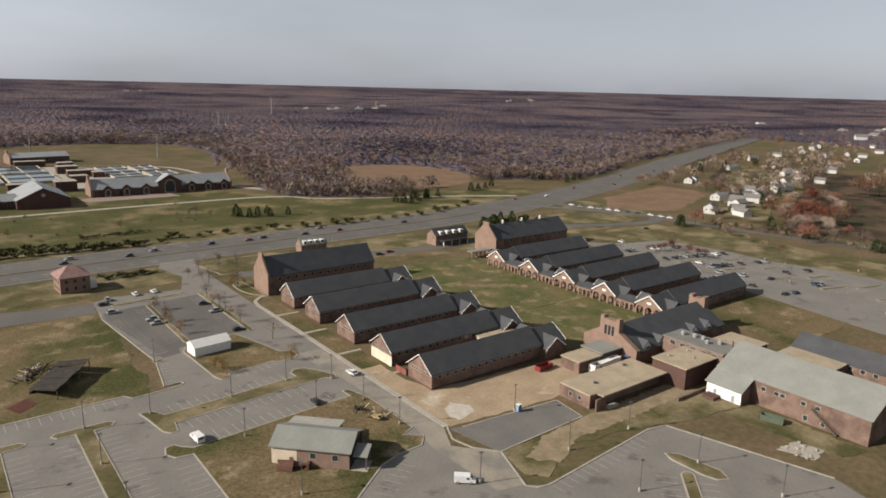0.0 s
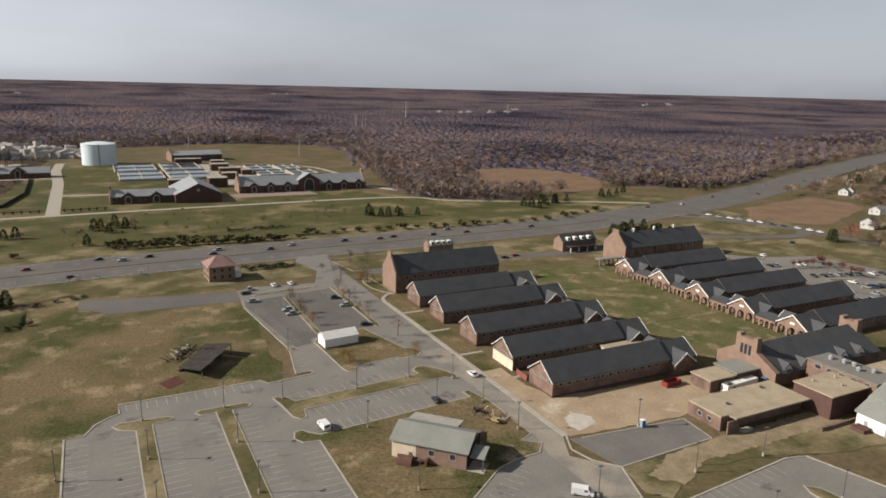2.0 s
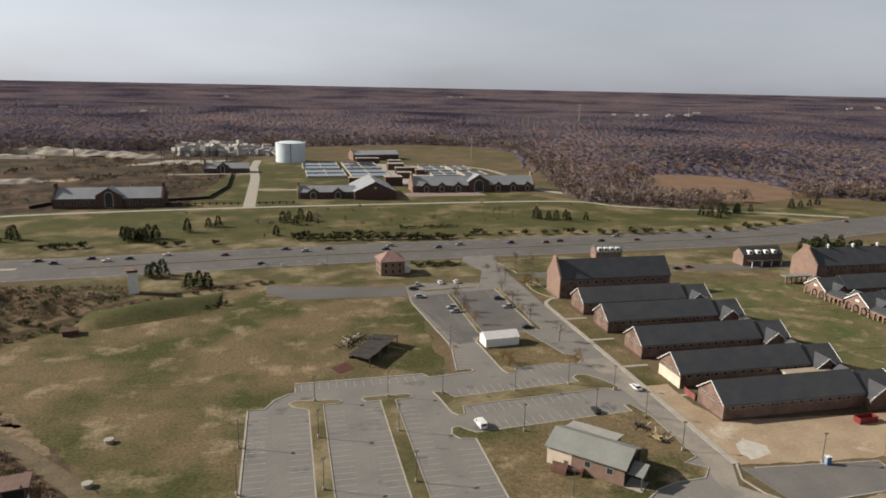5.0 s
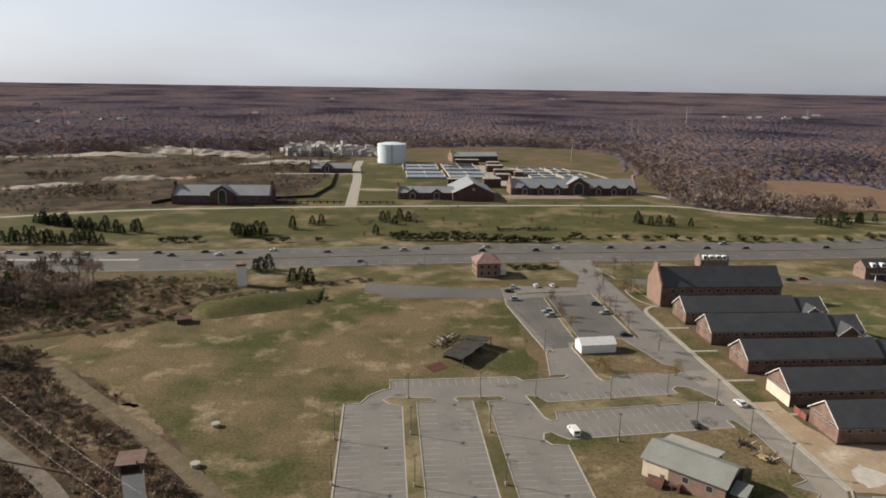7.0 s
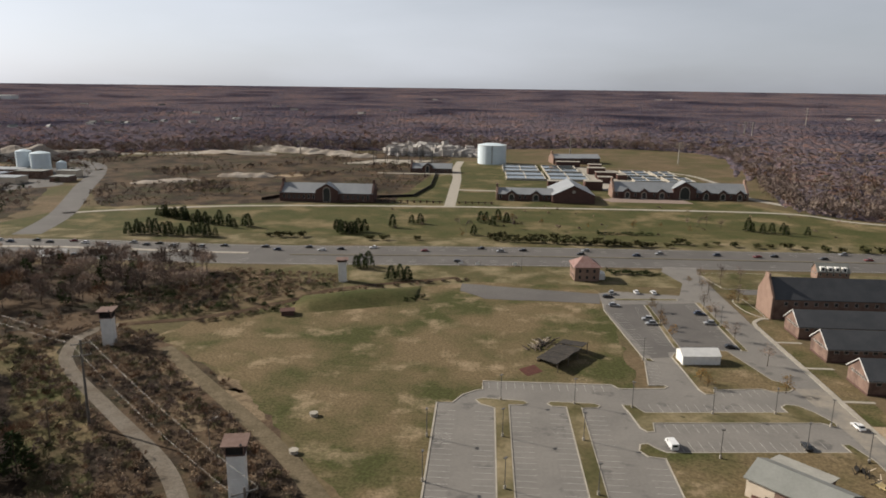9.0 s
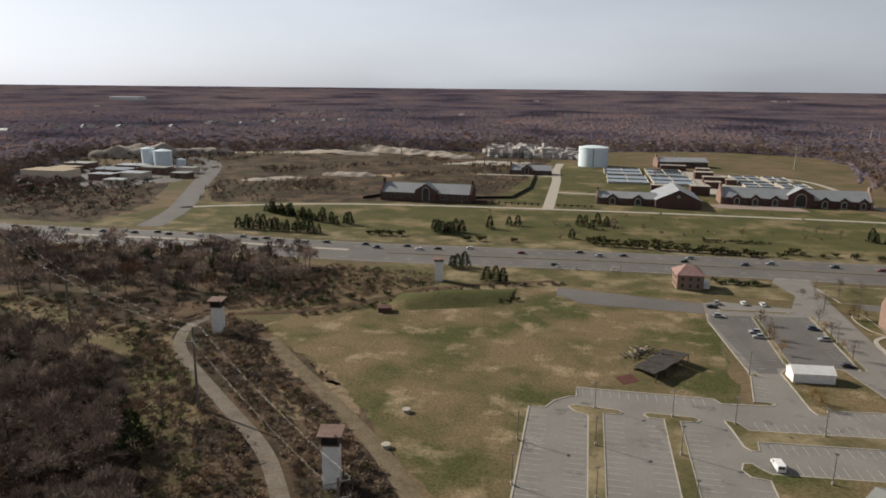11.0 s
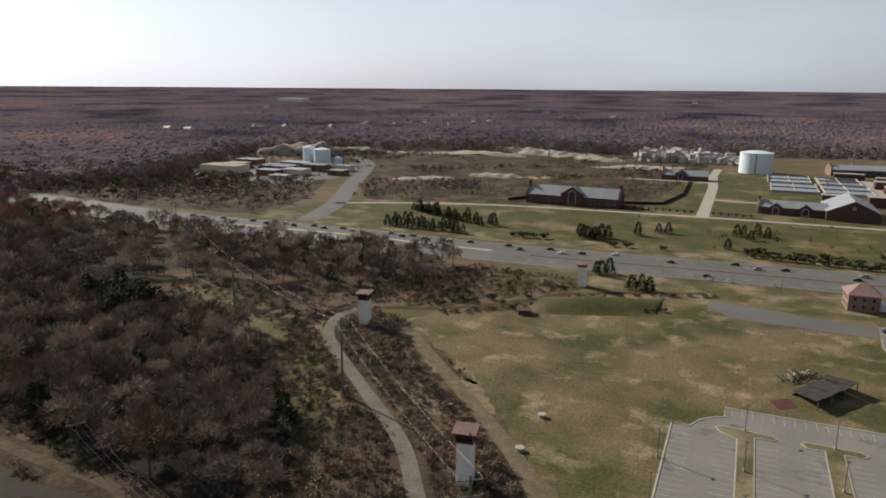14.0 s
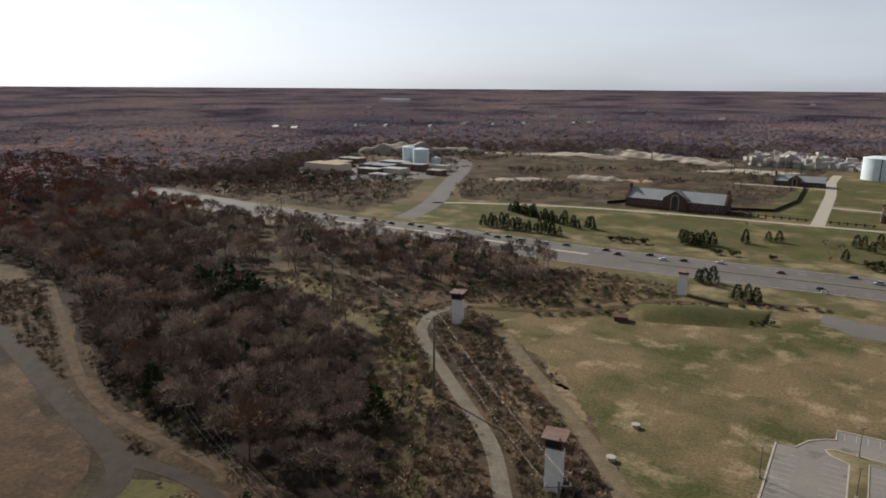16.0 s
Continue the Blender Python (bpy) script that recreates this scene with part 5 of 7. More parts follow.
# planted rows beyond the highway
M_SHRUB = mat("olive_shrub", (0.055, 0.06, 0.026), (0.085, 0.075, 0.035), 3, 0.9, 0.6, 0.3, vary=0.35)
place(single("conifer", PINE[1], M_EVER, "dark green planted conifer on the grass", "tree", "planted conifers"),
      [(-230, 470), (-224, 466), (-213, 460), (-204, 456), (-197, 460), (-188, 451), (-181, 458), (-174, 442), (-167, 438), (-158, 442), (-162, 434), (-220, 420), (-214, 424), (-207, 418), (-199, 422), (-190, 417), (-184, 421), (-178, 416),
       (-92, 432), (-85, 434), (-80, 431), (-76, 432), (-49, 463), (-43, 463), (-60, 448), (178, 463), (190, 461), (198, 463), (330, 470), (336, 474), (342, 468), (348, 475), (356, 470), (300, 345), (306, 349), (313, 346), (320, 350), (328, 347), (-44, 322), (-40, 325), (-36, 321), (-226, 474), (-219, 463), (-208, 464), (-193, 452), (-170, 446), (-154, 438), (-95, 436), (-88, 428)] + [(-219 + 4.2 * k, 407 - 0.1 * k + 2.5 * (k % 2)) for k in range(14)] + [(-222 + 5 * k, 465 - 2.6 * k) for k in range(10)] + [(-90, 425), (-85, 426), (-81, 426), (-2, 473), (2, 479), (6, 463), (10, 479), (16, 477), (176, 465), (183, 458), (196, 453), (210, 454), (-65, 343), (-59, 346), (-62, 341), (-6, 430)] + [(307.2, 461.3), (311.0, 455.6), (314.8, 450.0), (327.6, 457.5), (340.9, 465.4), (402.7, 481.9), (414.5, 485.7), (426.5, 489.6), (437.8, 493.8), (508.1, 507.9), (519.4, 509.4), (526.8, 478.6), (546.7, 488.1), (561.3, 492.3)], rng, 0.6, 1.0)
place(single("tall_pine", PINE[0], M_EVER, "tall dark evergreen behind the brick hall", "tree", "hall evergreens"), [(271 + 4.6 * k, 307 + 3 * (k % 3)) for k in range(10)], rng, 1.45, 1.75)
place(single("shrub", bush(5, 1.9, 230, (0.45, 0.85), (0.35, 0.6)), M_SHRUB, "rounded olive shrub on straw grass", "shrub", "roadside shrubs"),
      [(116, 418), (124, 416), (133, 413), (141, 418), (150, 414), (163, 412), (171, 414), (180, 412), (190, 411), (200, 409), (210, 408), (221, 407), (232, 407), (243, 406), (256, 406), (269, 406), (280, 407), (291, 406), (85, 409), (93, 411), (101, 410), (110, 408), (-132, 412), (-119, 412), (-69, 408), (6, 421), (11, 423), (16, 422), (21, 424), (26, 422), (31, 423), (37, 422), (44, 421), (52, 420), (60, 419), (-128, 414), (-124, 411), (-112, 413), (-60, 410), (-40, 412), (70, 418), (78, 412), (120, 420), (310, 412), (322, 415), (338, 420), (350, 424)] + [(9 + 4.6 * k, 413.5 - 0.35 * k + 1.2 * (k % 2)) for k in range(20)], rng, 0.8, 1.6)
place(single("hedge_shrub", bush(8, 2.0, 150, (0.35, 0.7), (0.25, 0.45)), M_EVER, "dark green hedge shrub", "shrub", "dark shrubs"),
      [(65 + 2.6 * k, 344 + 0.4 * (k % 3)) for k in range(10)] + [(74 + 3 * k, 442 + (k % 2)) for k in range(12)] + [(-30, 290), (-27, 293), (-33, 288), (-109, 271), (-104, 274), (-98, 279), (-92, 276), (-86, 270), (-84, 288)], rng, 0.6, 1.2)
place(single("young_tree", broadleaf(31, 7, 2.4, 200, (0.3, 0.6), (0.2, 0.35), 0.2, 0.25), mat("ochre_leaves", (0.20, 0.12, 0.04), (0.15, 0.085, 0.03), 3, 0.9, 0.5, 0.3, vary=0.3), "young tree with ochre autumn leaves", "tree", "young trees"),
      [(72, 285), (71.6, 268), (71.6, 262), (72, 252), (72, 208), (70.8, 212), (95.2, 206), (110, 300), (104, 322), (100, 330), (95, 282), (95, 262), (116, 300), (-13, 423), (70, 400 + 60), (100, 462), (120, 470), (135, 455), (40, 470), (20, 480), (10, 475), (0, 472)], rng, 0.5, 0.9, 0.2)
place(single("street_tree", broadleaf(33, 8, 2.6, 170, (0.8, 1.5), (0.06, 0.1), 0.8, 0.3), M_TWIG, "leafless young street tree", "tree", "street trees"),
      [(95.2, 290), (95.2, 275), (95.2, 252), (103, 310), (113, 300), (115, 330), (106, 333), (126, 335), (98, 228), (120, 344), (160, 470), (140, 478), (147, 475), (154, 482)], rng, 0.7, 1.1, 0.2)
# big autumn trees and woods by the far houses
items = []
for poly, n, mix in (([(481, 239), (566, 281), (640, 300), (675, 288), (619, 251), (492, 190), (450, 188), (446, 209)], 46, (1, 2, 2, 5, 7)), ([(452, 300), (470, 290), (485, 276), (480, 262), (448, 292)], 6, (1, 1, 2)),
                     ([(690, 250), (760, 300), (1000, 370), (1400, 420), (1400, 200), (700, 100), (600, 150)], 300, (1, 5, 2, 2, 6)), ([(720, 400), (900, 490), (1250, 610), (1500, 640), (1300, 500), (900, 430)], 110, (1, 5, 6, 2, 3)),
                     ([(560, 428), (700, 472), (900, 545), (1010, 585), (1010, 545), (900, 500), (650, 420)], 90, (1, 5, 6, 2, 3)), ([(560, 300), (700, 330), (1100, 430), (1100, 520), (800, 430), (600, 380)], 210, (1, 5, 6, 3, 2)), ([(1250, 430), (1700, 600), (1900, 850), (1560, 760), (1250, 560)], 160, (1, 5, 2, 2)), ([(448, 262), (456, 232), (460, 150), (467, 150), (466, 232), (460, 262)], 60, (4, 4, 6, 3))):
    for x, y in strew(poly, n, rng, 4.5):
        mi = rng.choice(mix)
        pl = rng.choice(LODPINE if mi == 3 else LODLEAF if mi == 2 else LOD) if x > 640 else rng.choice(PINE) if mi == 3 else rng.choice(THIN)
        items.append((pl, x, y, 0, rng.uniform(0.65, 1.1) if x > 470 or mi != 4 and y < 215 else rng.uniform(0.25, 0.45), rng.uniform(0, 6.28), mi))
for x, y, k, mi in [(425, 277, 1.0, 3), (428, 281, 0.9, 3), (439, 275, 1.1, 7), (436, 260, 0.8, 8), (752, 472, 1.1, 3), (745, 478, 1.0, 3), (758, 466, 1.1, 1), (810, 475, 1.2, 3), (660, 388, 1.1, 1), (882, 475, 1.2, 3), (876, 470, 1.1, 3), (1221, 621, 1.6, 2), (709, 278, 1.7, 2), (718, 272, 1.6, 2), (730, 267, 1.8, 2), (742, 262, 1.6, 2), (600, 408, 0.7, 1), (555, 287, 0.8, 3), (560, 284, 0.9, 3), (517, 294, 0.7, 3),
                    (470, 236, 1.1, 3), (476, 240, 1.0, 3), (462, 228, 1.0, 8), (520, 262, 1.4, 2), (535, 270, 1.4, 2), (442, 262, 0.6, 4), (434, 250, 0.5, 4), (426, 240, 0.5, 1), (419, 225, 0.45, 4), (409, 208, 0.5, 4), (407, 197, 0.5, 2)]:
    items.append((rng.choice(PINE if mi == 3 else THIN), x, y, float(lift(math.hypot(x, y))), k, rng.uniform(0, 6.28), mi))
bulk("suburb_trees", items, "bare and russet trees among houses", "woodland", WOOD_MATS)
place(single("red_maple", broadleaf(35, 14, 5.5, 420, (0.5, 0.9), (0.4, 0.7), 0.2, 0.2), mat("red_leaves", (0.145, 0.05, 0.034), (0.105, 0.045, 0.032), 4, 0.9, 0.7, 0.3), "tall maple with dark red leaves", "tree", "maples"), [(337, 240), (341, 239.5), (346, 238), (350, 237.5), (353, 236), (351, 229), (351, 222), (352, 217), (353, 213)], rng, 0.35, 0.55)
place(single("tall_maple", broadleaf(36, 15, 6.0, 300, (0.5, 0.9), (0.4, 0.7), 0.2, 0.2, True, 9, 40), bpy.data.materials["red_leaves"], "tall spreading maple with red brown leaves", "tree", "tall maples"), [(520, 222), (531, 234), (512, 236), (545, 244), (600, 270), (640, 290)], rng, 0.8, 1.15)

# ---- paths, tracks and field ----
CUT = next(i for i, p in enumerate(PATH) if p[1] > 246)
s = Shape().strip(PATH[CUT:], 4.0, 0.10)
structure("patrol_track", s, M_TAN, "tan earth track along the embankment", "track")
s = Shape().strip(PATH[:CUT + 1], 4.4, 0.105)
structure("gravel_path", s, mat("gravel", (0.165, 0.145, 0.12), (0.12, 0.10, 0.078), 6, 0.95, 0.7, 0.3), "pale gravel patrol path", "path")
s = Shape().strip(smooth([(-30, 130), (-45, 152), (-62, 172), (-88, 200), (-112, 226)], 5), 5, 0.075)
structure("dirt_track", s, mat("track_dirt", (0.150, 0.120, 0.080), (0.100, 0.082, 0.052), 4, 0.95, 0.8, 0.3), "worn bare dirt track", "track")
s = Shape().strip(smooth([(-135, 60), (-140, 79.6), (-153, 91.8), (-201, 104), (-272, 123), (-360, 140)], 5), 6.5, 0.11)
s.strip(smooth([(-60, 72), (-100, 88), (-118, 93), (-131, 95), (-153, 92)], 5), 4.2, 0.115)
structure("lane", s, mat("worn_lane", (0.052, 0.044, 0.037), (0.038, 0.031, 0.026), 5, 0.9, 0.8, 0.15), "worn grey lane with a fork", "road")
s = Shape().strip(smooth([(-332, 175), (-286, 153), (-244, 133), (-222, 122), (-199, 112), (-177, 106), (-153, 103.5), (-138, 103.5), (-115, 101)], 5), 3.4, 0.07)
structure("grass_track", s, mat("track_straw", (0.10, 0.072, 0.048), (0.062, 0.045, 0.031), 4, 0.95, 0.8, 0.3), "straw coloured track under the power line", "track")
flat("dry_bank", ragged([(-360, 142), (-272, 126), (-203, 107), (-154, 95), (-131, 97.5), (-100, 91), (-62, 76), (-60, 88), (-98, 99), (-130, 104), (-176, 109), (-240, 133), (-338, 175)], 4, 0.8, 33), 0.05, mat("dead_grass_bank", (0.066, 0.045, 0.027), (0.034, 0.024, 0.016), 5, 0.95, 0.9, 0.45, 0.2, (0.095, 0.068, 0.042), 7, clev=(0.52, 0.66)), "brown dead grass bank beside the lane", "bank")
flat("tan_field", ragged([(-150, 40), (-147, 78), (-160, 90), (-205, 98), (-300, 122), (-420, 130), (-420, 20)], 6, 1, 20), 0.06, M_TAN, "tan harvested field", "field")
flat("grass_corner", ragged([(-146, 86), (-130, 92), (-100, 84), (-60, 66), (-130, 50)], 5, 1, 21), 0.06, M_GREEN, "green grass corner", "lawn")
M_RIDE = mat("rough_ride", (0.052, 0.052, 0.022), (0.105, 0.078, 0.048), 8, 0.95, 0.9, 0.4, 0.2, (0.07, 0.05, 0.032), 14)
flat("power_line_ride", ragged([(-100, 160), (-116, 150), (-150, 196), (-205, 222), (-262, 245), (-250, 255), (-190, 232), (-150, 222), (-132, 205)], 5, 1.5, 22), 0.055, M_LAWN, "rough green ride under the power line", "ride")
flat("green_ride", ragged([(-104, 160), (-84, 132), (-72, 108), (-82, 106), (-96, 128), (-116, 152)], 2, 0.9, 61), 0.06, M_RIDE, "rough green strip beside the path", "ride")
M_STRAW = mat("straw", (0.215, 0.163, 0.105), (0.125, 0.094, 0.060), 2.5, 0.95, 0.7, 0.3)
for k, poly in enumerate([[(-104, 214), (-92, 206), (-84, 196), (-90, 194), (-100, 202), (-108, 210)], [(-90, 186), (-80, 178), (-74, 168), (-80, 168), (-88, 177)], [(-74, 194), (-66, 186), (-60, 176), (-63, 175), (-70, 183), (-78, 192)], [(-84, 204), (-76, 200), (-72, 192), (-78, 194)]]):
    flat("straw_patch", ragged(smooth(poly, 4, True), 1.2, 0.8, 80 + k), 0.062, M_STRAW, "flattened straw coloured dead grass", "patch")
# grassy mound
s = Shape()
n = 40
for i in range(n + 1):
    for j in range(13):
        u, v = i / n, j / 12
        x = -80 + 52 * u
        y = 279 + 20 * u + 28 * (v - 0.5)
        z = 3.6 * math.sin(math.pi * min(1, max(0, u))) ** 0.5 * math.sin(math.pi * v) ** 1.2
        s.v.append((x, y, z + 0.0))
s.f = [(i * 13 + j, (i + 1) * 13 + j, (i + 1) * 13 + j + 1, i * 13 + j + 1) for i in range(n) for j in range(12)]
structure("embankment", s, M_GREEN, "low green grassed embankment", "mound")
for x, y in ((-46.7, 178.7), (-46.8, 158)):
    w = thing("well_cap", "round concrete well cap in the field", "well", "well caps", "", pose(x, y, 0))
    part("ring", Shape().tube((0, 0, -0.2), (0, 0, 0.9), 1.1, 1.1, 14), M_CONC, w)
    part("lid", Shape().tube((0, 0, 0.9), (0, 0, 1.08), 1.25, 1.25, 14), M_CONC, w)
b = thing("concrete_bunker", "small dark concrete bunker by the embankment", "bunker", "", "", pose(-79, 266, 0, 0, 0, 15))
part("body", Shape().box(-2.5, -2, -0.2, 2.5, 2, 1.8), M_DARKBRICK, b)
part("slab", Shape().box(-3, -2.5, 1.8, 3, 2.5, 2.1), M_DARKBRICK, b)

# ruined barn
r = thing("ruined_barn", "collapsed dark timber barn in the field", "barn", "", "", pose(0, 0, 0))
tar = mat("tar_roof", (0.030, 0.029, 0.028), (0.055, 0.048, 0.042), 2, 0.9, 0.4, 0.3)
A, B, C, D = (25.4, 215.5, 3.3), (38.2, 234.6, 3.8), (30.4, 242.6, 1.9), (19.6, 225.6, 1.3)
def between(p, q, k):
    return tuple(a + (b - a) * k for a, b in zip(p, q))
for k in range(5):
    quad = [between(A, B, k / 5), between(A, B, (k + 0.97) / 5), between(D, C, (k + 0.97) / 5), between(D, C, k / 5)]
    sag = (0.0, -0.25, -0.1, -0.35, 0.1)[k]
    top_ring = [(x, y, z + sag) for x, y, z in quad]
    part("roof_sheet", Shape().add(top_ring + [(x, y, z - 0.22) for x, y, z in top_ring], [(0, 1, 2, 3), (7, 6, 5, 4), (0, 4, 5, 1), (1, 5, 6, 2), (2, 6, 7, 3), (3, 7, 4, 0)]), tar, r, "sagging dark roof sheet")
for k in (0.03, 0.35, 0.66, 0.97):
    x, y, z = between(A, B, k)
    part("post", Shape().box(x - .15, y - .15, -0.2, x + .15, y + .15, z - 0.3), M_WOOD, r)
for k in (0.02, 0.34, 0.67, 0.98):
    x, y, z = between(D, C, k)
    part("wall_stub", Shape().box(x - .2, y - .9, -0.2, x + .2, y + .9, z - 0.35), M_WOOD, r)
# near-black panel: shade under the roof put into its colour
part("back_wall", Shape().strip([(20.6, 225.4), (31.0, 242.0)], 0.3, -0.1, 1.0), M_DARK, r)
for k in range(44):
    q = random.Random(k)
    t = q.random()
    x, y = 18.5 + 7 * t + q.uniform(-2, 2), 236 + 8 * t + q.uniform(-4, 3)
    a = q.uniform(0, 3.1)
    part("beam", Shape().tube((x, y, q.uniform(0.1, 0.5)), (x + 3 * math.cos(a), y + 3 * math.sin(a), q.uniform(0.6, 2.0)), 0.22, 0.16, 4), (M_WOOD, M_CREAM, M_DARK, M_WOOD)[k % 4], r)
r2 = thing("fallen_roof_sheet", "rusty red roof sheet lying in the grass", "roof sheet", "", "", pose(17, 216, 0, 0, 0, 40))
part("sheet", Shape().add([(-3.4, -2.2, 0.1), (3.4, -2.2, 0.1), (3.4, 2.2, 1.0), (-3.4, 2.2, 1.0), (-3.4, -2.2, -0.1), (3.4, -2.2, -0.1), (3.4, 2.2, 0.8), (-3.4, 2.2, 0.8)], [(0, 1, 2, 3), (7, 6, 5, 4), (0, 4, 5, 1), (1, 5, 6, 2), (2, 6, 7, 3), (3, 7, 4, 0)]), mat("rust_sheet", (0.14, 0.06, 0.045), (0.10, 0.045, 0.035), 2, 0.8, 0.4, 0.2), r2)

# ---- lamps, poles and wires ----
def lot_lamp(at, h=8.0):
    l = thing("parking_lamp", "dark metal car park lamp on a concrete base", "lamp post", "parking lamps", "", at)
    part("base", Shape().tube((0, 0, -0.2), (0, 0, 0.9), 0.33, 0.33, 10), M_CONC, l, "pale concrete base")
    part("pole", Shape().tube((0, 0, 0.9), (0, 0, h), 0.12, 0.09, 6), M_METAL, l)
    part("lamp_head", Shape().box(-0.55, -0.28, h - 0.05, 0.55, 0.28, h + 0.14), M_METAL, l)
    return l
lamp = lot_lamp(pose(61.9, 164.2, 0.2))
for x, y in [(86.1, 191), (67.8, 189.6), (98.8, 184.6), (99.5, 146.6), (99.2, 165.4), (85.8, 169.8), (-13.7, 169.4), (-12.9, 147.6), (6.6, 193.4), (28.4, 192.6), (6.6, 171), (6.6, 146), (28.2, 170.8), (28.2, 145.3), (45.2, 191.8),
             (62.1, 130.9), (98.7, 111), (128, 109.5), (127.5, 86.7), (150.4, 86), (131.7, 134.3), (153.4, 65.6), (150.5, 107.9), (6.7, 120), (28.3, 120), (56.6, 229.6), (71.5, 268), (95.2, 268), (335, 200), (345, 160), (380, 180), (360, 240), (400, 150), (330, 110), (360, 95)]:
    copy_thing(lamp, pose(x, y, 0.2, 0, 0, (x * 7) % 180))

def power_pole(at, h, steel):
    p = thing("power_pole", "grey steel power pole with crossarms" if steel else "brown wooden power pole", "pole", "power poles", "", at)
    part("mast", Shape().tube((0, 0, -0.5), (0, 0, h), 0.42 if steel else 0.22, 0.24 if steel else 0.15, 8), M_METAL if steel else M_WOOD, p)
    for z in ((h - 1.5,) if not steel else (h - 1.2, h - 4.5)):
        part("crossarm", Shape().box(-2.4, -0.1, z, 2.4, 0.1, z + 0.22), M_METAL if steel else M_WOOD, p)
        for x in (-2.2, 2.2):
            part("insulator", Shape().tube((x, 0, z + 0.2), (x, 0, z + 0.7), 0.12, 0.08, 6), M_CONC, p)
    return p
POLES = [(-106.1, 167.5, 25), (-194.5, 223.5, 20), (-272, 280, 20), (-330, 330, 20), (-40, 105, 24)]
for x, y, h in POLES:
    power_pole(pose(x, y, 0, 0, 0, 35), h, True)
LOW = [(-148.7, 110, 9.5), (-205, 126, 10), (-300, 178, 10), (-90, 88, 10), (-111.2, 158, 11), (-190, 201, 10)]
for x, y, h in LOW:
    power_pole(pose(x, y, 0, 0, 0, 60), h, False)
def wire(p, q, sag=1.6):
    s = Shape()
    p, q = Vector(p), Vector(q)
    s.cable([tuple(p.lerp(q, k / 10) - Vector((0, 0, sag * 4 * (k / 10) * (1 - k / 10)))) for k in range(11)], 0.022)
    return tagged(new("power_cable", s.mesh("power_cable", M_METAL)), "thin grey overhead power cable", "cable", "cables")
def string(poles, dx, dz):
    for (ax, ay, ah), (bx, by, bh) in zip(poles, poles[1:]):
        wire((ax + dx * 0.8, ay + dx * 0.6, ah - dz), (bx + dx * 0.8, by + dx * 0.6, bh - dz))
chain = [POLES[4], POLES[0], POLES[1], POLES[2], POLES[3]]
for dx in (-2.2, 2.2):
    string(chain, dx, 0.5)
low = [LOW[3], LOW[0], LOW[1], LOW[2]]
for dx in (-1.8, 0.0, 1.8):
    string(low, dx, 0.9)
for x, y in ((-68.2, 157), (-103.6, 271), (-60, 285), (20, 345), (-11, 430), (75, 425), (270, 330)):
    l = thing("street_lamp", "thin grey street lamp with curved arm", "lamp post", "street lamps", "", pose(x, y, 0, 0, 0, 40))
    part("pole", Shape().tube((0, 0, -0.2), (0, 0, 8.5), 0.11, 0.07, 6), M_METAL, l)
    part("arm", Shape().tube((0, 0, 8.5), (1.8, 0, 9.1), 0.06, 0.05, 5), M_METAL, l)
    part("lamp_head", Shape().box(1.6, -0.15, 8.95, 2.5, 0.15, 9.15), M_CONC, l)
for x, y in ((-11.5, 354.2), (-2.3, 354.6), (17.0, 355.4)):
    b = thing("roadside_board", "small white roadside board on two posts", "sign", "roadside boards", "", pose(x, y, 0, 0, 0, 30))
    part("board", Shape().box(-1.3, -0.05, 0.5, 1.3, 0.05, 1.7), M_WHITE, b)
    for k in (-1.1, 1.1):
        part("post", Shape().box(k - 0.06, 0.06, -0.2, k + 0.06, 0.16, 1.8), M_WOOD, b)
# lattice masts behind the waterworks
for x, y, h in ((241, 886, 28), (454, 1265, 34), (466, 1262, 34), (120, 1000, 26), (-20, 1040, 24), (660, 1500, 50), (1000, 1600, 40), (-250, 930, 18)):
    p = thing("lattice_mast", "pale grey lattice power mast", "mast", "power masts", "", pose(x, y, float(lift(math.hypot(x, y)))))
    part("mast", Shape().tube((0, 0, -2), (0, 0, h), 1.1, 0.5, 4), M_CONC, p)
    for z in (0.72, 0.84, 0.95):
        part("crossarm", Shape().box(-5, -0.4, h * z, 5, 0.4, h * z + 0.6), M_CONC, p)

# ---- vehicles ----
def car(colour, label, at, tall=0.0, name="car", cat="car"):
    c = thing(name, label, cat, "parked and driving cars", "", at)
    body = [(-2.25, 0.35), (2.25, 0.35), (2.28, 0.75), (1.3, 0.92), (0.75, 0.98), (-1.9 - tall * 0.1, 1.0), (-2.28, 0.85)]
    part("body", Shape().prism([(u, z) for u, z in body], "y", -0.9, 0.9), colour, c)
    hi = 1.45 + tall
    cab = [(0.95, 0.96), (0.35, hi), (-1.35 - tall * 0.6, hi), (-2.0 - tall * 0.15, 0.98)]
    k = part("cabin", Shape().prism(cab[::-1], "y", -0.76, 0.76), M_GLASS, c, "dark tinted windows")
    part("roof", Shape().prism([(0.4, hi), (0.3, hi + 0.07), (-1.3 - tall * 0.6, hi + 0.07), (-1.4 - tall * 0.6, hi)][::-1], "y", -0.72, 0.72), colour, k)
    for x in (-1.4, 1.4):
        for y in (-0.86, 0.86):
            w = part("tyre", Shape().tube((x, y - 0.11, 0.33), (x, y + 0.11, 0.33), 0.33, 0.33, 12), M_DARK, c)
            part("rim", Shape().tube((x, y - 0.13, 0.33), (x, y + 0.13, 0.33), 0.19, 0.19, 8), M_CONC, w)
    for y in (-0.62, 0.62):
        part("headlight", Shape().box(2.2, y - 0.18, 0.6, 2.31, y + 0.18, 0.74), M_WHITE, c)
    return c
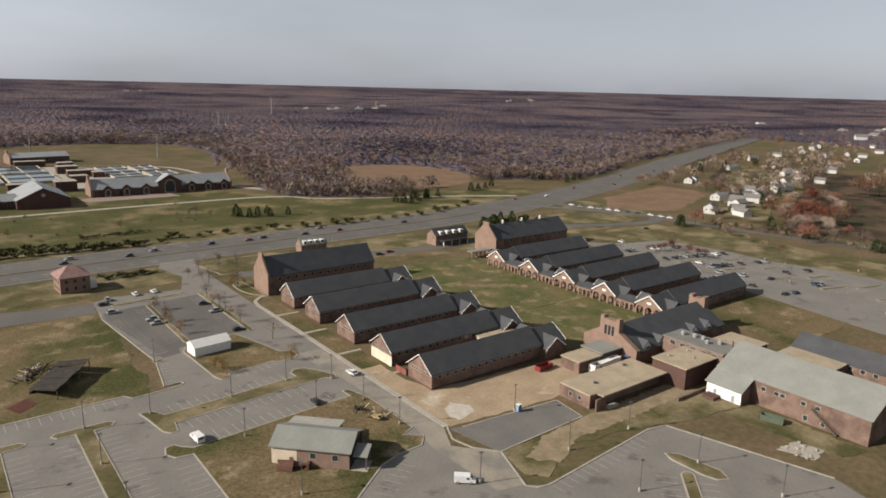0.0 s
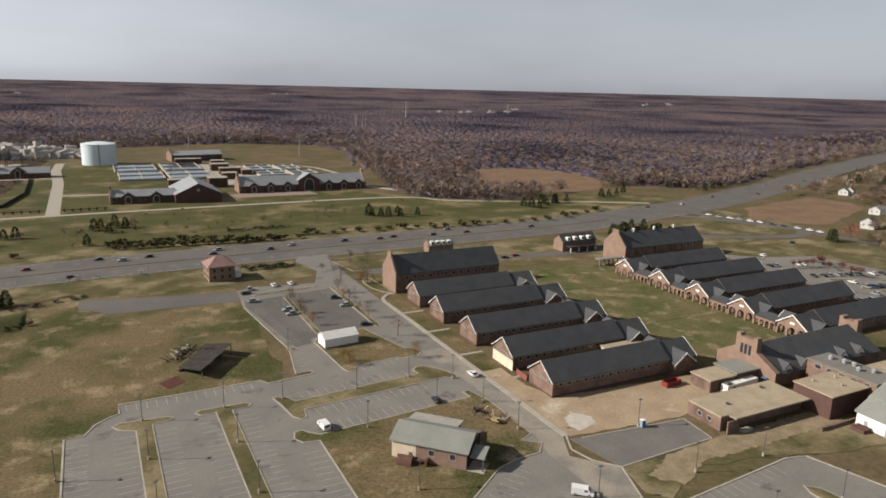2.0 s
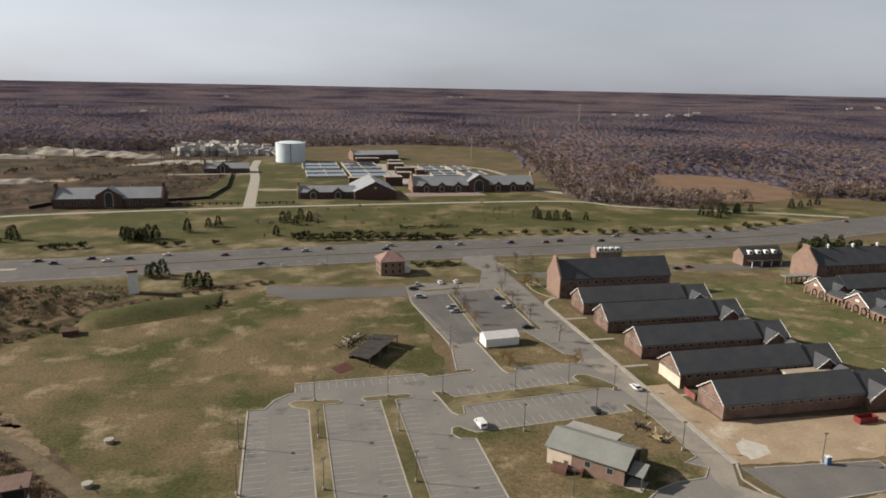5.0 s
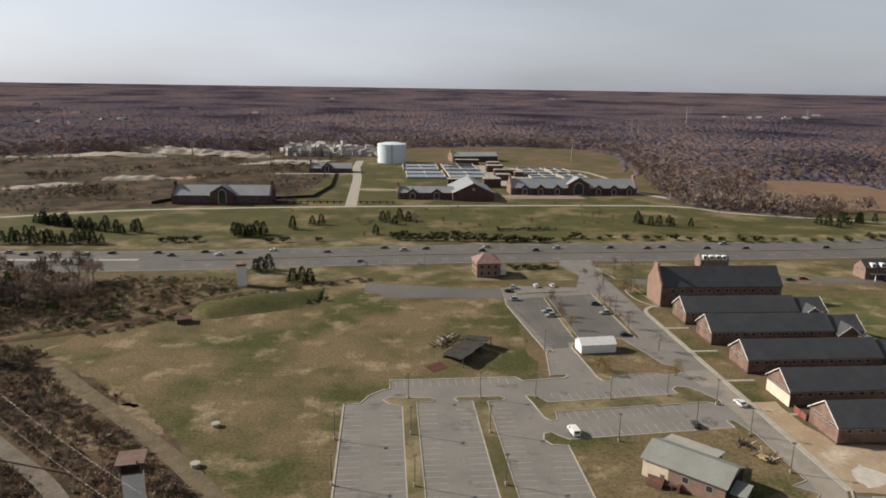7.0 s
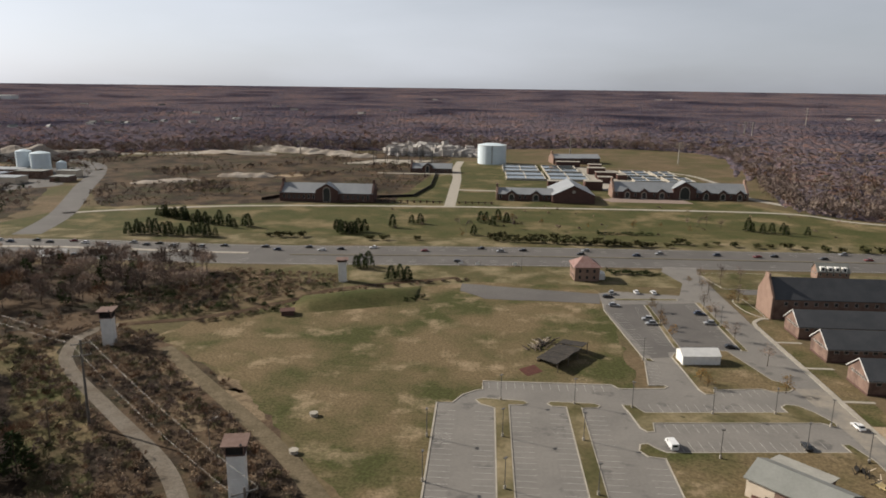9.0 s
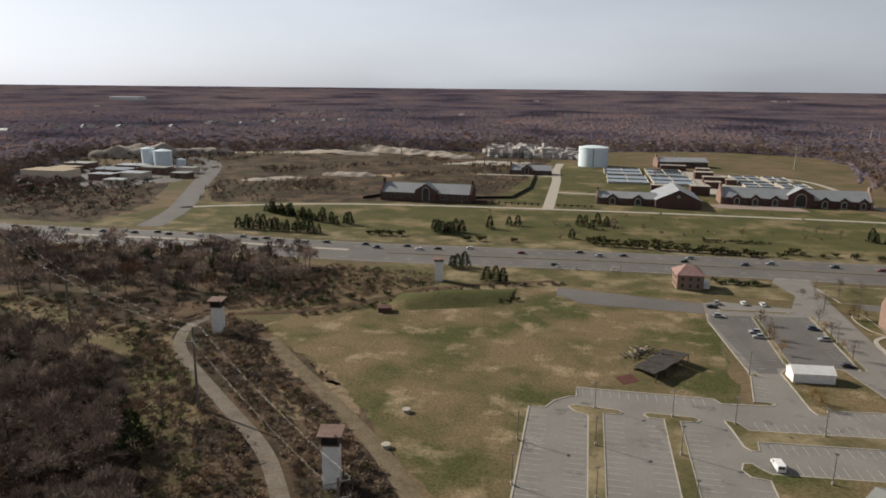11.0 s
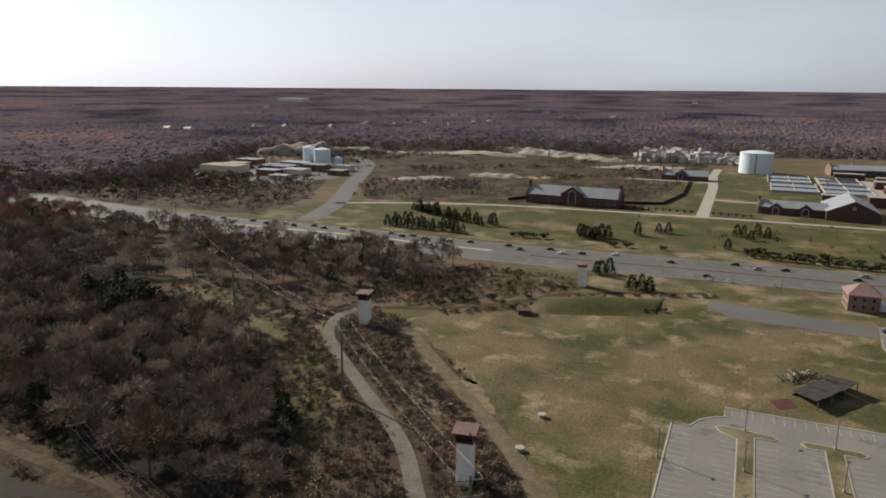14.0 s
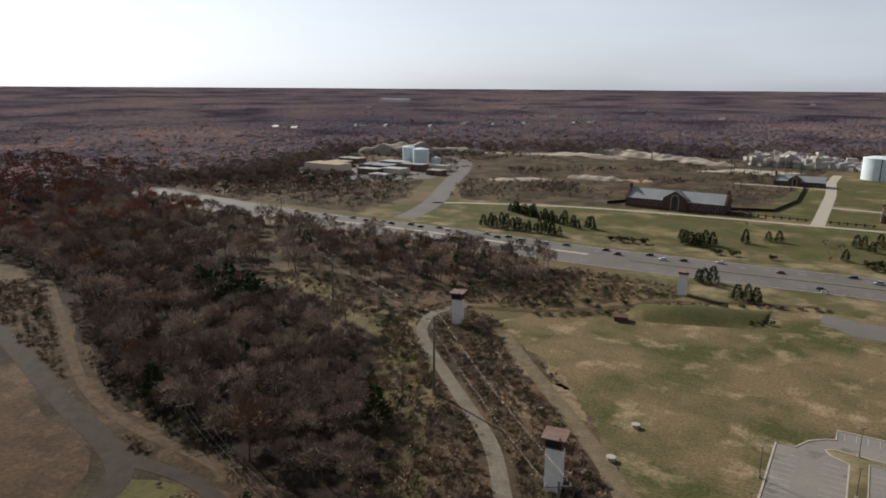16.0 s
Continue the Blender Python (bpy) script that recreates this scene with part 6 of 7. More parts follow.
def paint(name, col, metal=0.2):
    m = mat(name, col, tuple(v * 0.9 for v in col), 2, 0.3, 0.6, 0.03, metal=metal)
    m.node_tree.nodes["Principled BSDF"].inputs["Coat Weight"].default_value = 0.5
    return m
PAINTS = [(paint("white_car_paint", (0.7, 0.7, 0.7), 0), "white saloon car"), (paint("silver_car_paint", (0.42, 0.43, 0.44), 0.5), "silver grey car"), (paint("black_car_paint", (0.02, 0.02, 0.022), 0), "black car"),
          (paint("blue_car_paint", (0.04, 0.06, 0.11), 0.2), "dark blue car"), (paint("red_car_paint", (0.2, 0.03, 0.03), 0), "dark red car")]
MASTERS = [car(c, lab + " on grey asphalt", pose(0, 0, 0), 0.25 * (k % 2)) for k, (c, lab) in enumerate(PAINTS)]
placed = [False] * 5
def park(k, x, y, turn, z=0.09):
    m = pose(x, y, z, 0, 0, turn)
    if placed[k]:
        copy_thing(MASTERS[k], m)
    else:
        MASTERS[k].matrix_basis, placed[k] = m, True
def road_y(x):
    for a, b in zip(HWY, HWY[1:]):
        if a[0] <= x <= b[0]:
            t = (x - a[0]) / (b[0] - a[0])
            return a[1] + t * (b[1] - a[1]), math.degrees(math.atan2(b[1] - a[1], b[0] - a[0]))
    return HWY[-1][1], 0
rng = random.Random(3)
for x, off in [(-204, 16), (-194, 12), (-188, 16), (-178, 12), (-161, 12), (-149, 16), (-125, 16), (-116, 9), (-100, 16), (-91, 9), (-81, 12), (-63, 16), (-33, 9), (-1, 16), (10, 9), (23, 12), (59, 13), (100, 9), (132, 9), (164, 9), (190, 5), (214, 4), (265, 3), (-13, -15), (55, 5), (86, 4), (154, 7), (206, 16),
               (-228, -14), (-219, -18), (-213, -10), (-240, 16), (-252, 12), (-262, 16), (-275, 12), (-284, 16), (-296, 12), (-310, 16), (-322, 12), (-335, 16), (-350, 13), (-362, 16), (-231, 12), (-216, 8), (402, 15), (442, 8), (501, 12), (560, -10), (620, 9), (700, -9)]:
    y, a = road_y(x)
    park(rng.choice((0, 1, 1, 2, 2, 3, 4)), x, y + off, a + (180 if off > 0 else 0))
for k, x, y, a in [(1, 59.3, 309, 85), (0, 70.9, 311, 95), (0, 78.7, 311, 95), (1, 57.2, 290, 0), (2, 56.5, 303, 10), (1, 67.6, 273, 180), (1, 67.8, 267.5, 180), (3, 91, 282, 0), (1, 91.5, 270, 180), (2, 91.2, 244, 0), (2, 86.5, 171.5, 84), (2, 201, 318, 0), (2, 187, 321, 180), (4, 209, 320, 0), (0, 106, 184.2, 95),
                   (2, 373, 249, 20), (2, 396, 285, 20), (2, 347, 196, 0), (1, 318, 185, 90), (0, 312, 186, 90), (0, 308, 178, 90), (2, 312, 174, 90), (2, 321, 167, 90), (2, 342, 168, 0), (2, 321, 150, 0), (3, 327, 148, 0), (0, 327, 209, 90), (0, 322, 198, 90), (1, 330, 190, 90), (0, 340, 208, 90), (1, 335, 180, 90), (0, 318, 205, 90),
                   (0, 424, 379, 280), (1, 425, 370, 280), (0, 428, 362, 285), (1, 431, 356, 285), (0, 433, 348, 280), (0, 436, 342, 280), (2, 438, 333, 280), (2, 440, 325, 280), (0, 443, 316, 280), (0, 445, 308, 280), (0, 446, 301, 285)]:
    park(k, x, y, a)
def van(at):
    v = thing("van", "white panel van in the car park", "van", "vans", "", at)
    part("body", Shape().prism([(-2.6, 0.4), (2.6, 0.4), (2.65, 1.1), (1.9, 1.25), (1.3, 2.05), (-2.6, 2.1)], "y", -0.98, 0.98), PAINTS[0][0], v)
    part("windscreen", Shape().prism([(1.92, 1.27), (1.36, 2.0), (1.3, 1.98), (1.8, 1.27)], "y", -0.85, 0.85), M_GLASS, v)
    part("rear_window", Shape().box(-2.63, -0.7, 1.3, -2.6, 0.7, 1.85), M_GLASS, v)
    part("side_window", Shape().box(0.4, -1.0, 1.3, 1.2, 1.0, 1.8), M_GLASS, v)
    for x in (-1.6, 1.6):
        for y in (-0.92, 0.92):
            w = part("tyre", Shape().tube((x, y - 0.12, 0.36), (x, y + 0.12, 0.36), 0.36, 0.36, 12), M_DARK, v)
            part("rim", Shape().tube((x, y - 0.14, 0.36), (x, y + 0.14, 0.36), 0.2, 0.2, 8), M_CONC, w)
    return v
van(pose(51, 169.4, 0.09, 0, 0, 95))
van(pose(96, 113.5, 0.09, 0, 0, -40))

# ---- chapel group ----
c = hall("chapel", "brick chapel hall with slate roof and crenellated tower front", pose(192, 136, 0), 52, 23, 4.6, 10.8, M_SLATE, M_BRICK, 0.5)
part("gable_front", Shape().prism([(-0.3, 0), (23.3, 0), (23.3, 5.2), (16.2, 9.4), (16.2, 14.2), (14.6, 14.2), (14.6, 13.2), (9.4, 13.2), (9.4, 14.2), (7.8, 14.2), (7.8, 9.4), (-0.3, 5.2)], "x", -2.2, -0.05), M_PINK, c, "pale brick stepped tower gable")
for y in (10.4, 12.0, 13.6):
    part("window", Shape().box(-2.28, y - 0.5, 7.6, -2.2, y + 0.5, 11.0), M_GLASS, c, "tall narrow dark window")
part("door", Shape().box(-2.28, 2.4, 0, -2.2, 3.8, 2.3), M_DARK, c)
part("canopy", Shape().box(-3.4, 2.0, 2.5, -2.2, 4.2, 2.7), mat("blue_canopy", (0.08, 0.13, 0.24), (0.06, 0.10, 0.2), 1, 0.7, 0.3, 0.1), c, "small blue door canopy")
part("end_chimney", Shape().box(50.5, 8.0, 0, 53.5, 15.0, 12.4).box(50.5, 8.0, 12.4, 53.5, 9.5, 13.4).box(50.5, 13.5, 12.4, 53.5, 15, 13.4), M_PINK, c)
for x in (2.5, 11, 31, 40):
    d = part("dormer", Shape().prism([(x, 3.0), (x + 4.6, 3.0), (x + 4.6, 5.2), (x + 2.3, 7.6), (x, 5.2)], "y", 0.4, 8), M_SLATE, c)
    part("dormer_front", Shape().prism([(x + 0.3, 3.0), (x + 4.3, 3.0), (x + 4.3, 5.0), (x + 2.3, 7.1), (x + 0.3, 5.0)], "y", 0.3, 0.4), M_WHITE, d)
    part("dormer_window", Shape().box(x + 1.3, 0.24, 3.6, x + 3.3, 0.3, 5.4), M_GLASS, d)


def flat_block(name, label, x0, y0, x1, y1, h, wall, roof, rim=0.35, over=0.3):
    b = thing(name, label, "building", "", "", pose(x0, y0, 0))
    w = part("wall", Shape().box(0, 0, -0.2, x1 - x0, y1 - y0, h), wall, b)
    part("flat_roof", Shape().box(-over, -over, h, x1 - x0 + over, y1 - y0 + over, h + rim), roof, b)
    return b, w
a, aw = flat_block("canteen_annexe", "low flat roofed brick annexe", 150.8, 122.5, 185, 134.5, 4.0, M_BRICK, M_GRAVELROOF, 0.45, 0.0)
part("roof_overhang", Shape().box(3, -2.6, 4.0, 34.2, 0.0, 4.42), M_GRAVELROOF, a)
for y in (4, 7.5):
    window(aw, "W", y, 2.2, 1.5, 1.5, 34.2, 12)
part("porch_wall", Shape().box(0, -2.6, -0.2, 4.5, -2.2, 3.9), M_BRICK, a)
part("step", Shape().box(5, -3.6, 0, 9, -2.4, 1.0), M_CONC, a)
for x, y in ((8, 5), (27, 9)):
    part("roof_fan", Shape().tube((x, y, 4.4), (x, y, 5.0), 0.5, 0.6, 8), M_METAL, a)
a, aw = flat_block("boiler_house", "tall flat roofed brick boiler house", 186, 114, 203, 126.5, 7.0, M_DARKBRICK, M_GRAVELROOF)
for x, y in ((5, 10), (10, 4), (14, 9)):
    part("roof_pipe", Shape().tube((x, y, 7.2), (x, y, 8.2), 0.3, 0.3, 8), M_CONC, a)
a, aw = flat_block("kitchen_block", "brick kitchen block with grey roof and shiny vents", 203.3, 112, 214, 134.8, 8.6, M_BRICK, mat("grey_felt", (0.15, 0.145, 0.13), (0.19, 0.18, 0.165), 4, 0.8, 0.5, 0.1))
for y in (3, 7, 11, 15, 19):
    window(aw, "W", y, 7.3, 2.2, 1.5, 10.7, 22.8)
for x, y in ((6, 19), (7, 15), (7.5, 12), (8, 6), (5, 9)):
    part("roof_vent", Shape().tube((x, y, 8.9), (x, y, 9.8), 0.7, 0.7, 10).tube((x, y, 9.8), (x, y, 10.3), 0.95, 0.3, 10), M_PALEROOF, a, "shiny metal roof vent")
part("flue", Shape().tube((9, 2, 8.8), (9, 2, 11), 0.3, 0.3, 8), M_METAL, a)
flat_block("link_block", "flat roofed brick link block", 214.3, 114, 236, 128, 5.0, M_BRICK, M_GRAVELROOF)
flat_block("service_block", "small flat roofed brick service block", 168, 142, 179, 150, 3.9, M_BRICK, M_GRAVELROOF)
flat_block("covered_link", "dark brick covered link", 179.3, 141.8, 189.4, 151, 4.6, M_DARKBRICK, M_GREYROOF)
t = thing("site_trailer", "long white office trailer with roof units", "trailer", "", "", pose(172, 138.6, 0, 0, 0, 3))
part("body", Shape().box(0, 0, 0.3, 14.5, 2.6, 3.0), M_WHITE, t)
part("skirt", Shape().box(0.1, 0.1, -0.1, 14.4, 2.5, 0.3), M_METAL, t)
for x in (0.4, 1.6):
    part("air_unit", Shape().box(x, 0.5, 3.0, x + 0.9, 2.1, 3.6), M_METAL, t)
part("window", Shape().box(2.5, -0.03, 1.2, 4.0, 0, 2.2), M_GLASS, t)
d = thing("skip_container", "open dark red steel skip", "skip", "", "", pose(158, 150, 0.1, 0, 0, 4))
red = mat("red_steel", (0.22, 0.03, 0.03), (0.16, 0.025, 0.025), 1, 0.6, 0.3, 0.2)
part("floor_plate", Shape().box(0, 0, 0.1, 6.5, 2.4, 0.25), red, d)
for b0 in ((0, 0, 0.25, 6.5, 0.1, 1.8), (0, 2.3, 0.25, 6.5, 2.4, 1.8), (0, 0.1, 0.25, 0.1, 2.3, 1.8), (6.4, 0.1, 0.25, 6.5, 2.3, 1.8)):
    part("side_plate", Shape().box(*b0), red, d)
p = thing("portable_toilet", "blue portable toilet with white roof", "toilet", "", "", pose(132.5, 133.4, 0.1))
blue = mat("blue_plastic", (0.06, 0.16, 0.36), (0.05, 0.13, 0.3), 1, 0.5, 0.3, 0.08)
part("cabin", Shape().box(-0.6, -0.6, 0, 0.6, 0.6, 2.1), blue, p)
part("roof", Shape().box(-0.64, -0.64, 2.1, 0.64, 0.64, 2.3), M_WHITE, p)
part("door", Shape().box(-0.63, -0.4, 0.15, -0.6, 0.4, 1.95), M_PALEROOF, p)
structure("retaining_wall", Shape().box(177.5, 110.2, 0, 197, 110.8, 1.1), M_BRICK, "low brick retaining wall", "wall")
# iron gate and bin beside the street
g = thing("red_gate", "red sheet metal gate between brick buildings", "gate", "", "", pose(119.8, 173, 0))
part("panel", Shape().box(0, 0, 0.1, 0.1, 6, 2.0), mat("red_gate_paint", (0.24, 0.07, 0.06), (0.2, 0.06, 0.05), 1, 0.7, 0.3, 0.15), g)
for y in (0, 3, 6):
    part("post", Shape().box(-0.1, y - 0.1, -0.2, 0.2, y + 0.1, 2.2), M_METAL, g)

flat_block("wash_house", "low cream wash house with flat roof", 156, 174.2, 172, 180.8, 3.8, M_CREAM, M_GRAVELROOF)
# ---- workshop ----
b = hall("workshop", "large red brick workshop with grey metal gable roof", pose(196, 109, 0, 0, 0, -90), 45, 24, 7.8, 13.6, M_GREYROOF, M_BRICK, 0.5,
         [("S", (15, 19, 20.9, 27, 31), 5.6, 1.6, 1.4), ("S", (28, 33), 1.6, 1.4, 1.8)])
part("lean_to", Shape().prism([(-5.8, -0.2), (-0.05, -0.2), (-0.05, 7.4), (-5.8, 4.4)], "x", 0.2, 11.5), M_BRICK, b)
part("lean_to_front", Shape().box(0.15, -5.9, 0.4, 11.55, -5.8, 4.4), M_WHITE, b, "white painted front wall")
part("lean_to_roof", Shape().prism([(-6.4, 4.25), (0.4, 7.75), (0.4, 8.0), (-6.4, 4.5)], "x", -0.5, 12), M_GREYROOF, b)
for x in (2.5, 8.5):
    part("door", Shape().box(x, -5.96, 0.5, x + 1.0, -5.9, 2.6), M_PALEROOF, b)
part("plinth_wall", Shape().box(1, -9.5, -0.2, 5, -6, 1.2), M_DARKBRICK, b)
for k in range(12):
    part("stair_tread", Shape().box(29.6 + 0.65 * k, -1.4, 5.2 - 0.43 * k, 30.2 + 0.65 * k, -0.1, 5.28 - 0.43 * k), M_WOOD, b)
for y in (-1.45, -0.12):
    part("handrail", Shape().tube((29.4, y, 6.3), (37.5, y, 1.2), 0.06, 0.06, 5), M_WOOD, b)
    part("stringer", Shape().tube((29.4, y, 5.2), (37.5, y, 0.1), 0.12, 0.12, 4), M_WOOD, b)
k = thing("green_skip", "dark green steel skip by the workshop", "skip", "", "", pose(187, 89.5, 0.1, 0, 0, -75))
green = mat("green_steel", (0.07, 0.09, 0.06), (0.09, 0.11, 0.08), 1, 0.7, 0.3, 0.2)
part("floor_plate", Shape().box(0, 0, 0, 6.2, 2.3, 0.15), green, k)
for b0 in ((0, 0, 0.15, 6.2, 0.1, 1.7), (0, 2.2, 0.15, 6.2, 2.3, 1.7), (0, 0.1, 0.15, 0.1, 2.2, 1.7), (6.1, 0.1, 0.15, 6.2, 2.2, 1.7)):
    part("side_plate", Shape().box(*b0), green, k)
flat("rubble_pad", ragged([(174, 78), (182, 77), (184, 70), (177, 69)], 1.2, 0.5, 50), 0.14, M_CONC, "broken pale concrete pad", "pad")
flat("workshop_yard", ragged([(181, 98), (195, 96), (193, 62), (184, 66), (182, 84)], 1.5, 0.6, 51), 0.13, M_VERGE, "worn grass and dirt yard beside the workshop", "yard")
q = random.Random(8)
for i in range(16):
    x, y, a = q.uniform(175, 183), q.uniform(70, 77), q.uniform(0, 3)
    s = q.uniform(0.3, 0.8)
    tagged(new("concrete_chunk", Shape().slab([(x + s * math.cos(a + j) * q.uniform(.6, 1), y + s * math.sin(a + j) * q.uniform(.6, 1)) for j in (0, 1.2, 2.4, 3.8, 5)], 0.1, 0.2 + q.uniform(.1, .5)).mesh("concrete_chunk", M_CONC)), "pale broken concrete chunk", "rubble", "concrete chunks")
h = hall("long_store", "long dark roofed brick store", pose(242, 108, 0, 0, 0, -92), 60, 13, 5.0, 9.0, M_SLATE, M_BRICK, 0.5, [("S", range(12, 58, 4), 3.6, 1.7, 1.5)])
flat_block("store_annexe", "flat roofed brick annexe beside the store", 228, 89, 241, 108, 4.6, M_BRICK, M_GRAVELROOF)

# ---- lodge ----
f = hall("brick_lodge", "single storey pinkish brick lodge with grey metal roof", pose(62.2, 147.8, 0, 0, 0, -45.6), 19.8, 11.5, 5.0, 7.4, M_GREYROOF, M_PINK, 0.6)
part("render_panel", Shape().box(0, -0.04, 0.2, 6.5, 0, 4.7), M_CREAM, f, "pale rendered wall end")
lw = f.children[0]
for u in (10.6, 16.2):
    window(lw, "S", u, 3.1, 1.7, 1.7, 19.8, 11.5)
part("door", Shape().box(4.6, -0.1, 0.1, 5.6, -0.04, 2.3), M_WOOD, f)
part("rear_wing", Shape().box(0, 11.55, -0.2, 13, 17.5, 3.6), M_PINK, f)
part("rear_roof", Shape().prism([(11.6, 4.6), (18.2, 3.7), (18.2, 3.95), (11.6, 4.85)], "x", -0.5, 13.5), mat("pale_felt", (0.34, 0.33, 0.29), (0.29, 0.28, 0.25), 3, 0.8, 0.5, 0.1), f, "pale low pitched roof")
part("porch_roof", Shape().prism([(0.4, 3.7), (5.0, 4.9), (5.0, 5.1), (0.4, 3.9)], "x", 20.5, 24.2), M_GREYROOF, f)
for x, y in ((23.8, 0.8), (23.8, 4.6)):
    part("porch_post", Shape().box(x - .15, y - .15, -0.1, x + .15, y + .15, 3.9), M_METAL, f)
part("porch_slab", Shape().box(19.9, 0, -0.1, 24.3, 5.2, 0.35), M_CONC, f)
# shade of the end face, painted as a near-black sheet over the brick
part("end_wall", Shape().box(19.8, 0, -0.1, 19.95, 11.5, 4.9), M_DARK, f)
r = thing("rusted_boiler", "rusted iron boiler shell lying on grass", "boiler", "", "", pose(64, 143.5, 0.2, 0, 0, -40))
rust = mat("rusted_iron", (0.13, 0.065, 0.045), (0.09, 0.05, 0.04), 1, 0.85, 0.3, 0.3)
for k in range(9):
    a0, a1 = math.pi * k / 9, math.pi * (k + 1) / 9
    part("shell_plate", Shape().prism([(1.9 * math.cos(a0), 1.9 * math.sin(a0)), (1.9 * math.cos(a1), 1.9 * math.sin(a1)), (1.7 * math.cos(a1), 1.7 * math.sin(a1)), (1.7 * math.cos(a0), 1.7 * math.sin(a0))], "x", -2.2 + 0.2 * (k % 3), 2.0), rust, r)
part("pipe", Shape().tube((2, 0, 0.8), (5.5, 0.6, 1.0), 0.5, 0.4, 8), rust, r)
part("end_frame", Shape().box(5.2, -0.8, 0, 5.8, 1.6, 1.6), rust, r)
sc = thing("scrap_machinery", "heap of black and yellow scrap farm machinery", "machinery", "", "", pose(95.5, 156, 0.25, 0, 0, -70))
q = random.Random(5)
for k in range(26):
    x, y = q.uniform(-5, 5), q.uniform(-1.8, 1.8)
    a = q.uniform(0, 3.1)
    part("bar", Shape().tube((x, y, q.uniform(0, .4)), (x + 2 * math.cos(a), y + 2 * math.sin(a), q.uniform(.5, 2.0)), 0.1, 0.08, 4), M_DARK if k % 4 else M_CREAM, sc)
for x, y in ((-5, 0), (-3.6, 0.6), (4.5, -1)):
    part("iron_wheel", Shape().tube((x, y - .08, 0.75), (x, y + .08, 0.75), 0.75, 0.75, 14), M_DARK, sc)
part("cart_bed", Shape().box(1, -1.4, 0.5, 4.6, 0.6, 0.75), mat("yellow_paint", (0.42, 0.33, 0.16), (0.36, 0.28, 0.13), 1, 0.7, 0.3, 0.2), sc)

# ---- houses behind ----
def cottage(at, L, W, e, r, label, roof, wall, group=""):
    d = hall("cottage", label, at, L, W, e, r, roof, wall, 0.4, [("S", [L * (k + 0.5) / 5 for k in range(5)], e - 1.4, 1.0, 1.4), ("W", (W * 0.3, W * 0.7), e - 1.4, 1.0, 1.4)])
    d["group"] = group or "cottages"
    return d
gl = cottage(pose(241, 319, 0), 24, 9, 6, 9.5, "brick gate lodge with white dormers and slate roof", M_SLATE, M_PINK)
for x in (3, 8, 13, 18):
    dm = part("dormer", Shape().box(x, -0.2, 6.2, x + 2.2, 3.0, 8.2), M_WHITE, gl, "white dormer")
    part("dormer_window", Shape().box(x + 0.5, -0.26, 6.7, x + 1.7, -0.2, 7.9), M_GLASS, dm)
part("porch_roof", Shape().box(2, -4, 3.2, 22, -0.1, 3.5), M_SLATE, gl)
for x in (3, 9, 15, 21):
    part("porch_post", Shape().box(x, -3.8, -0.1, x + 0.4, -3.4, 3.2), M_WHITE, gl)
sl = cottage(pose(166, 343, 0, 0, 0, -4), 15, 8, 4.6, 8.2, "small pale brick lodge with grey roof and white dormers", M_GREYROOF, M_PINK)
for x in (1.2, 4.6, 8.0, 11.4):
    dm = part("dormer", Shape().box(x, -0.2, 4.8, x + 2.2, 3.0, 6.9), M_WHITE, sl, "white dormer")
    part("dormer_window", Shape().box(x + 0.5, -0.26, 5.2, x + 1.7, -0.2, 6.5), M_GLASS, dm)
po = thing("covered_walk", "brick covered walk with square posts", "walkway", "", "", pose(240, 284, 0))
part("roof", Shape().box(-0.5, -0.5, 3.2, 16, 4, 3.7), M_GREYROOF, po)
for x in (0, 3, 6, 9, 12, 15):
    part("post", Shape().box(x, 0, -0.1, x + 0.6, 0.6, 3.2), M_PINK, po)
cottage(pose(-228, 334, 0, 0, 0, 20), 12, 8, 3.5, 6, "small white roofed roadside house", M_WHITE, M_CREAM)
first_house = hall("suburban_house", "white clapboard suburban house with grey roof", pose(493, 293, 0, 0, 0, 20), 13, 9, 5, 8, mat("shingle", (0.14, 0.135, 0.13), (0.18, 0.17, 0.16), 3, 0.9, 0.5, 0.15), mat("white_siding", (0.52, 0.51, 0.49), (0.44, 0.43, 0.41), 3, 0.7, 0.4, 0.08), 0.4,
                   [("W", (2.5, 6.5), 3.2, 1.1, 1.5), ("S", (2.5, 6, 9.5), 3.2, 1.1, 1.5)])
tagged(first_house, group="suburban houses")
q = random.Random(21)
for x, y in [(581, 322), (597, 313), (593, 298), (508, 271), (560, 330), (570, 312), (585, 306), (610, 322), (540, 300), (524, 285), (648, 410), (817, 466), (951, 514), (697, 338), (782, 340), (720, 352), (660, 330), (1176, 555), (1197, 546), (950, 402), (1064, 421), (900, 380), (1000, 440), (1100, 480), (1250, 560), (1040, 520), (880, 440), (830, 400), (640, 410), (631, 321), (635, 338), (707, 353), (815, 397), (858, 405), (789, 370), (1127, 528), (1222, 553), (1150, 471), (1154, 447), (1344, 506), (1253, 462), (553, 305), (574, 334), (618, 345), (606, 330)]:
    o = copy_thing(first_house, pose(x, y, float(lift(math.hypot(x, y))), 0, 0, q.choice((-10, 20, 70, 110, 160))))
    o.scale = (q.uniform(0.7, 1.0), q.uniform(0.75, 0.95), q.uniform(0.75, 0.95))
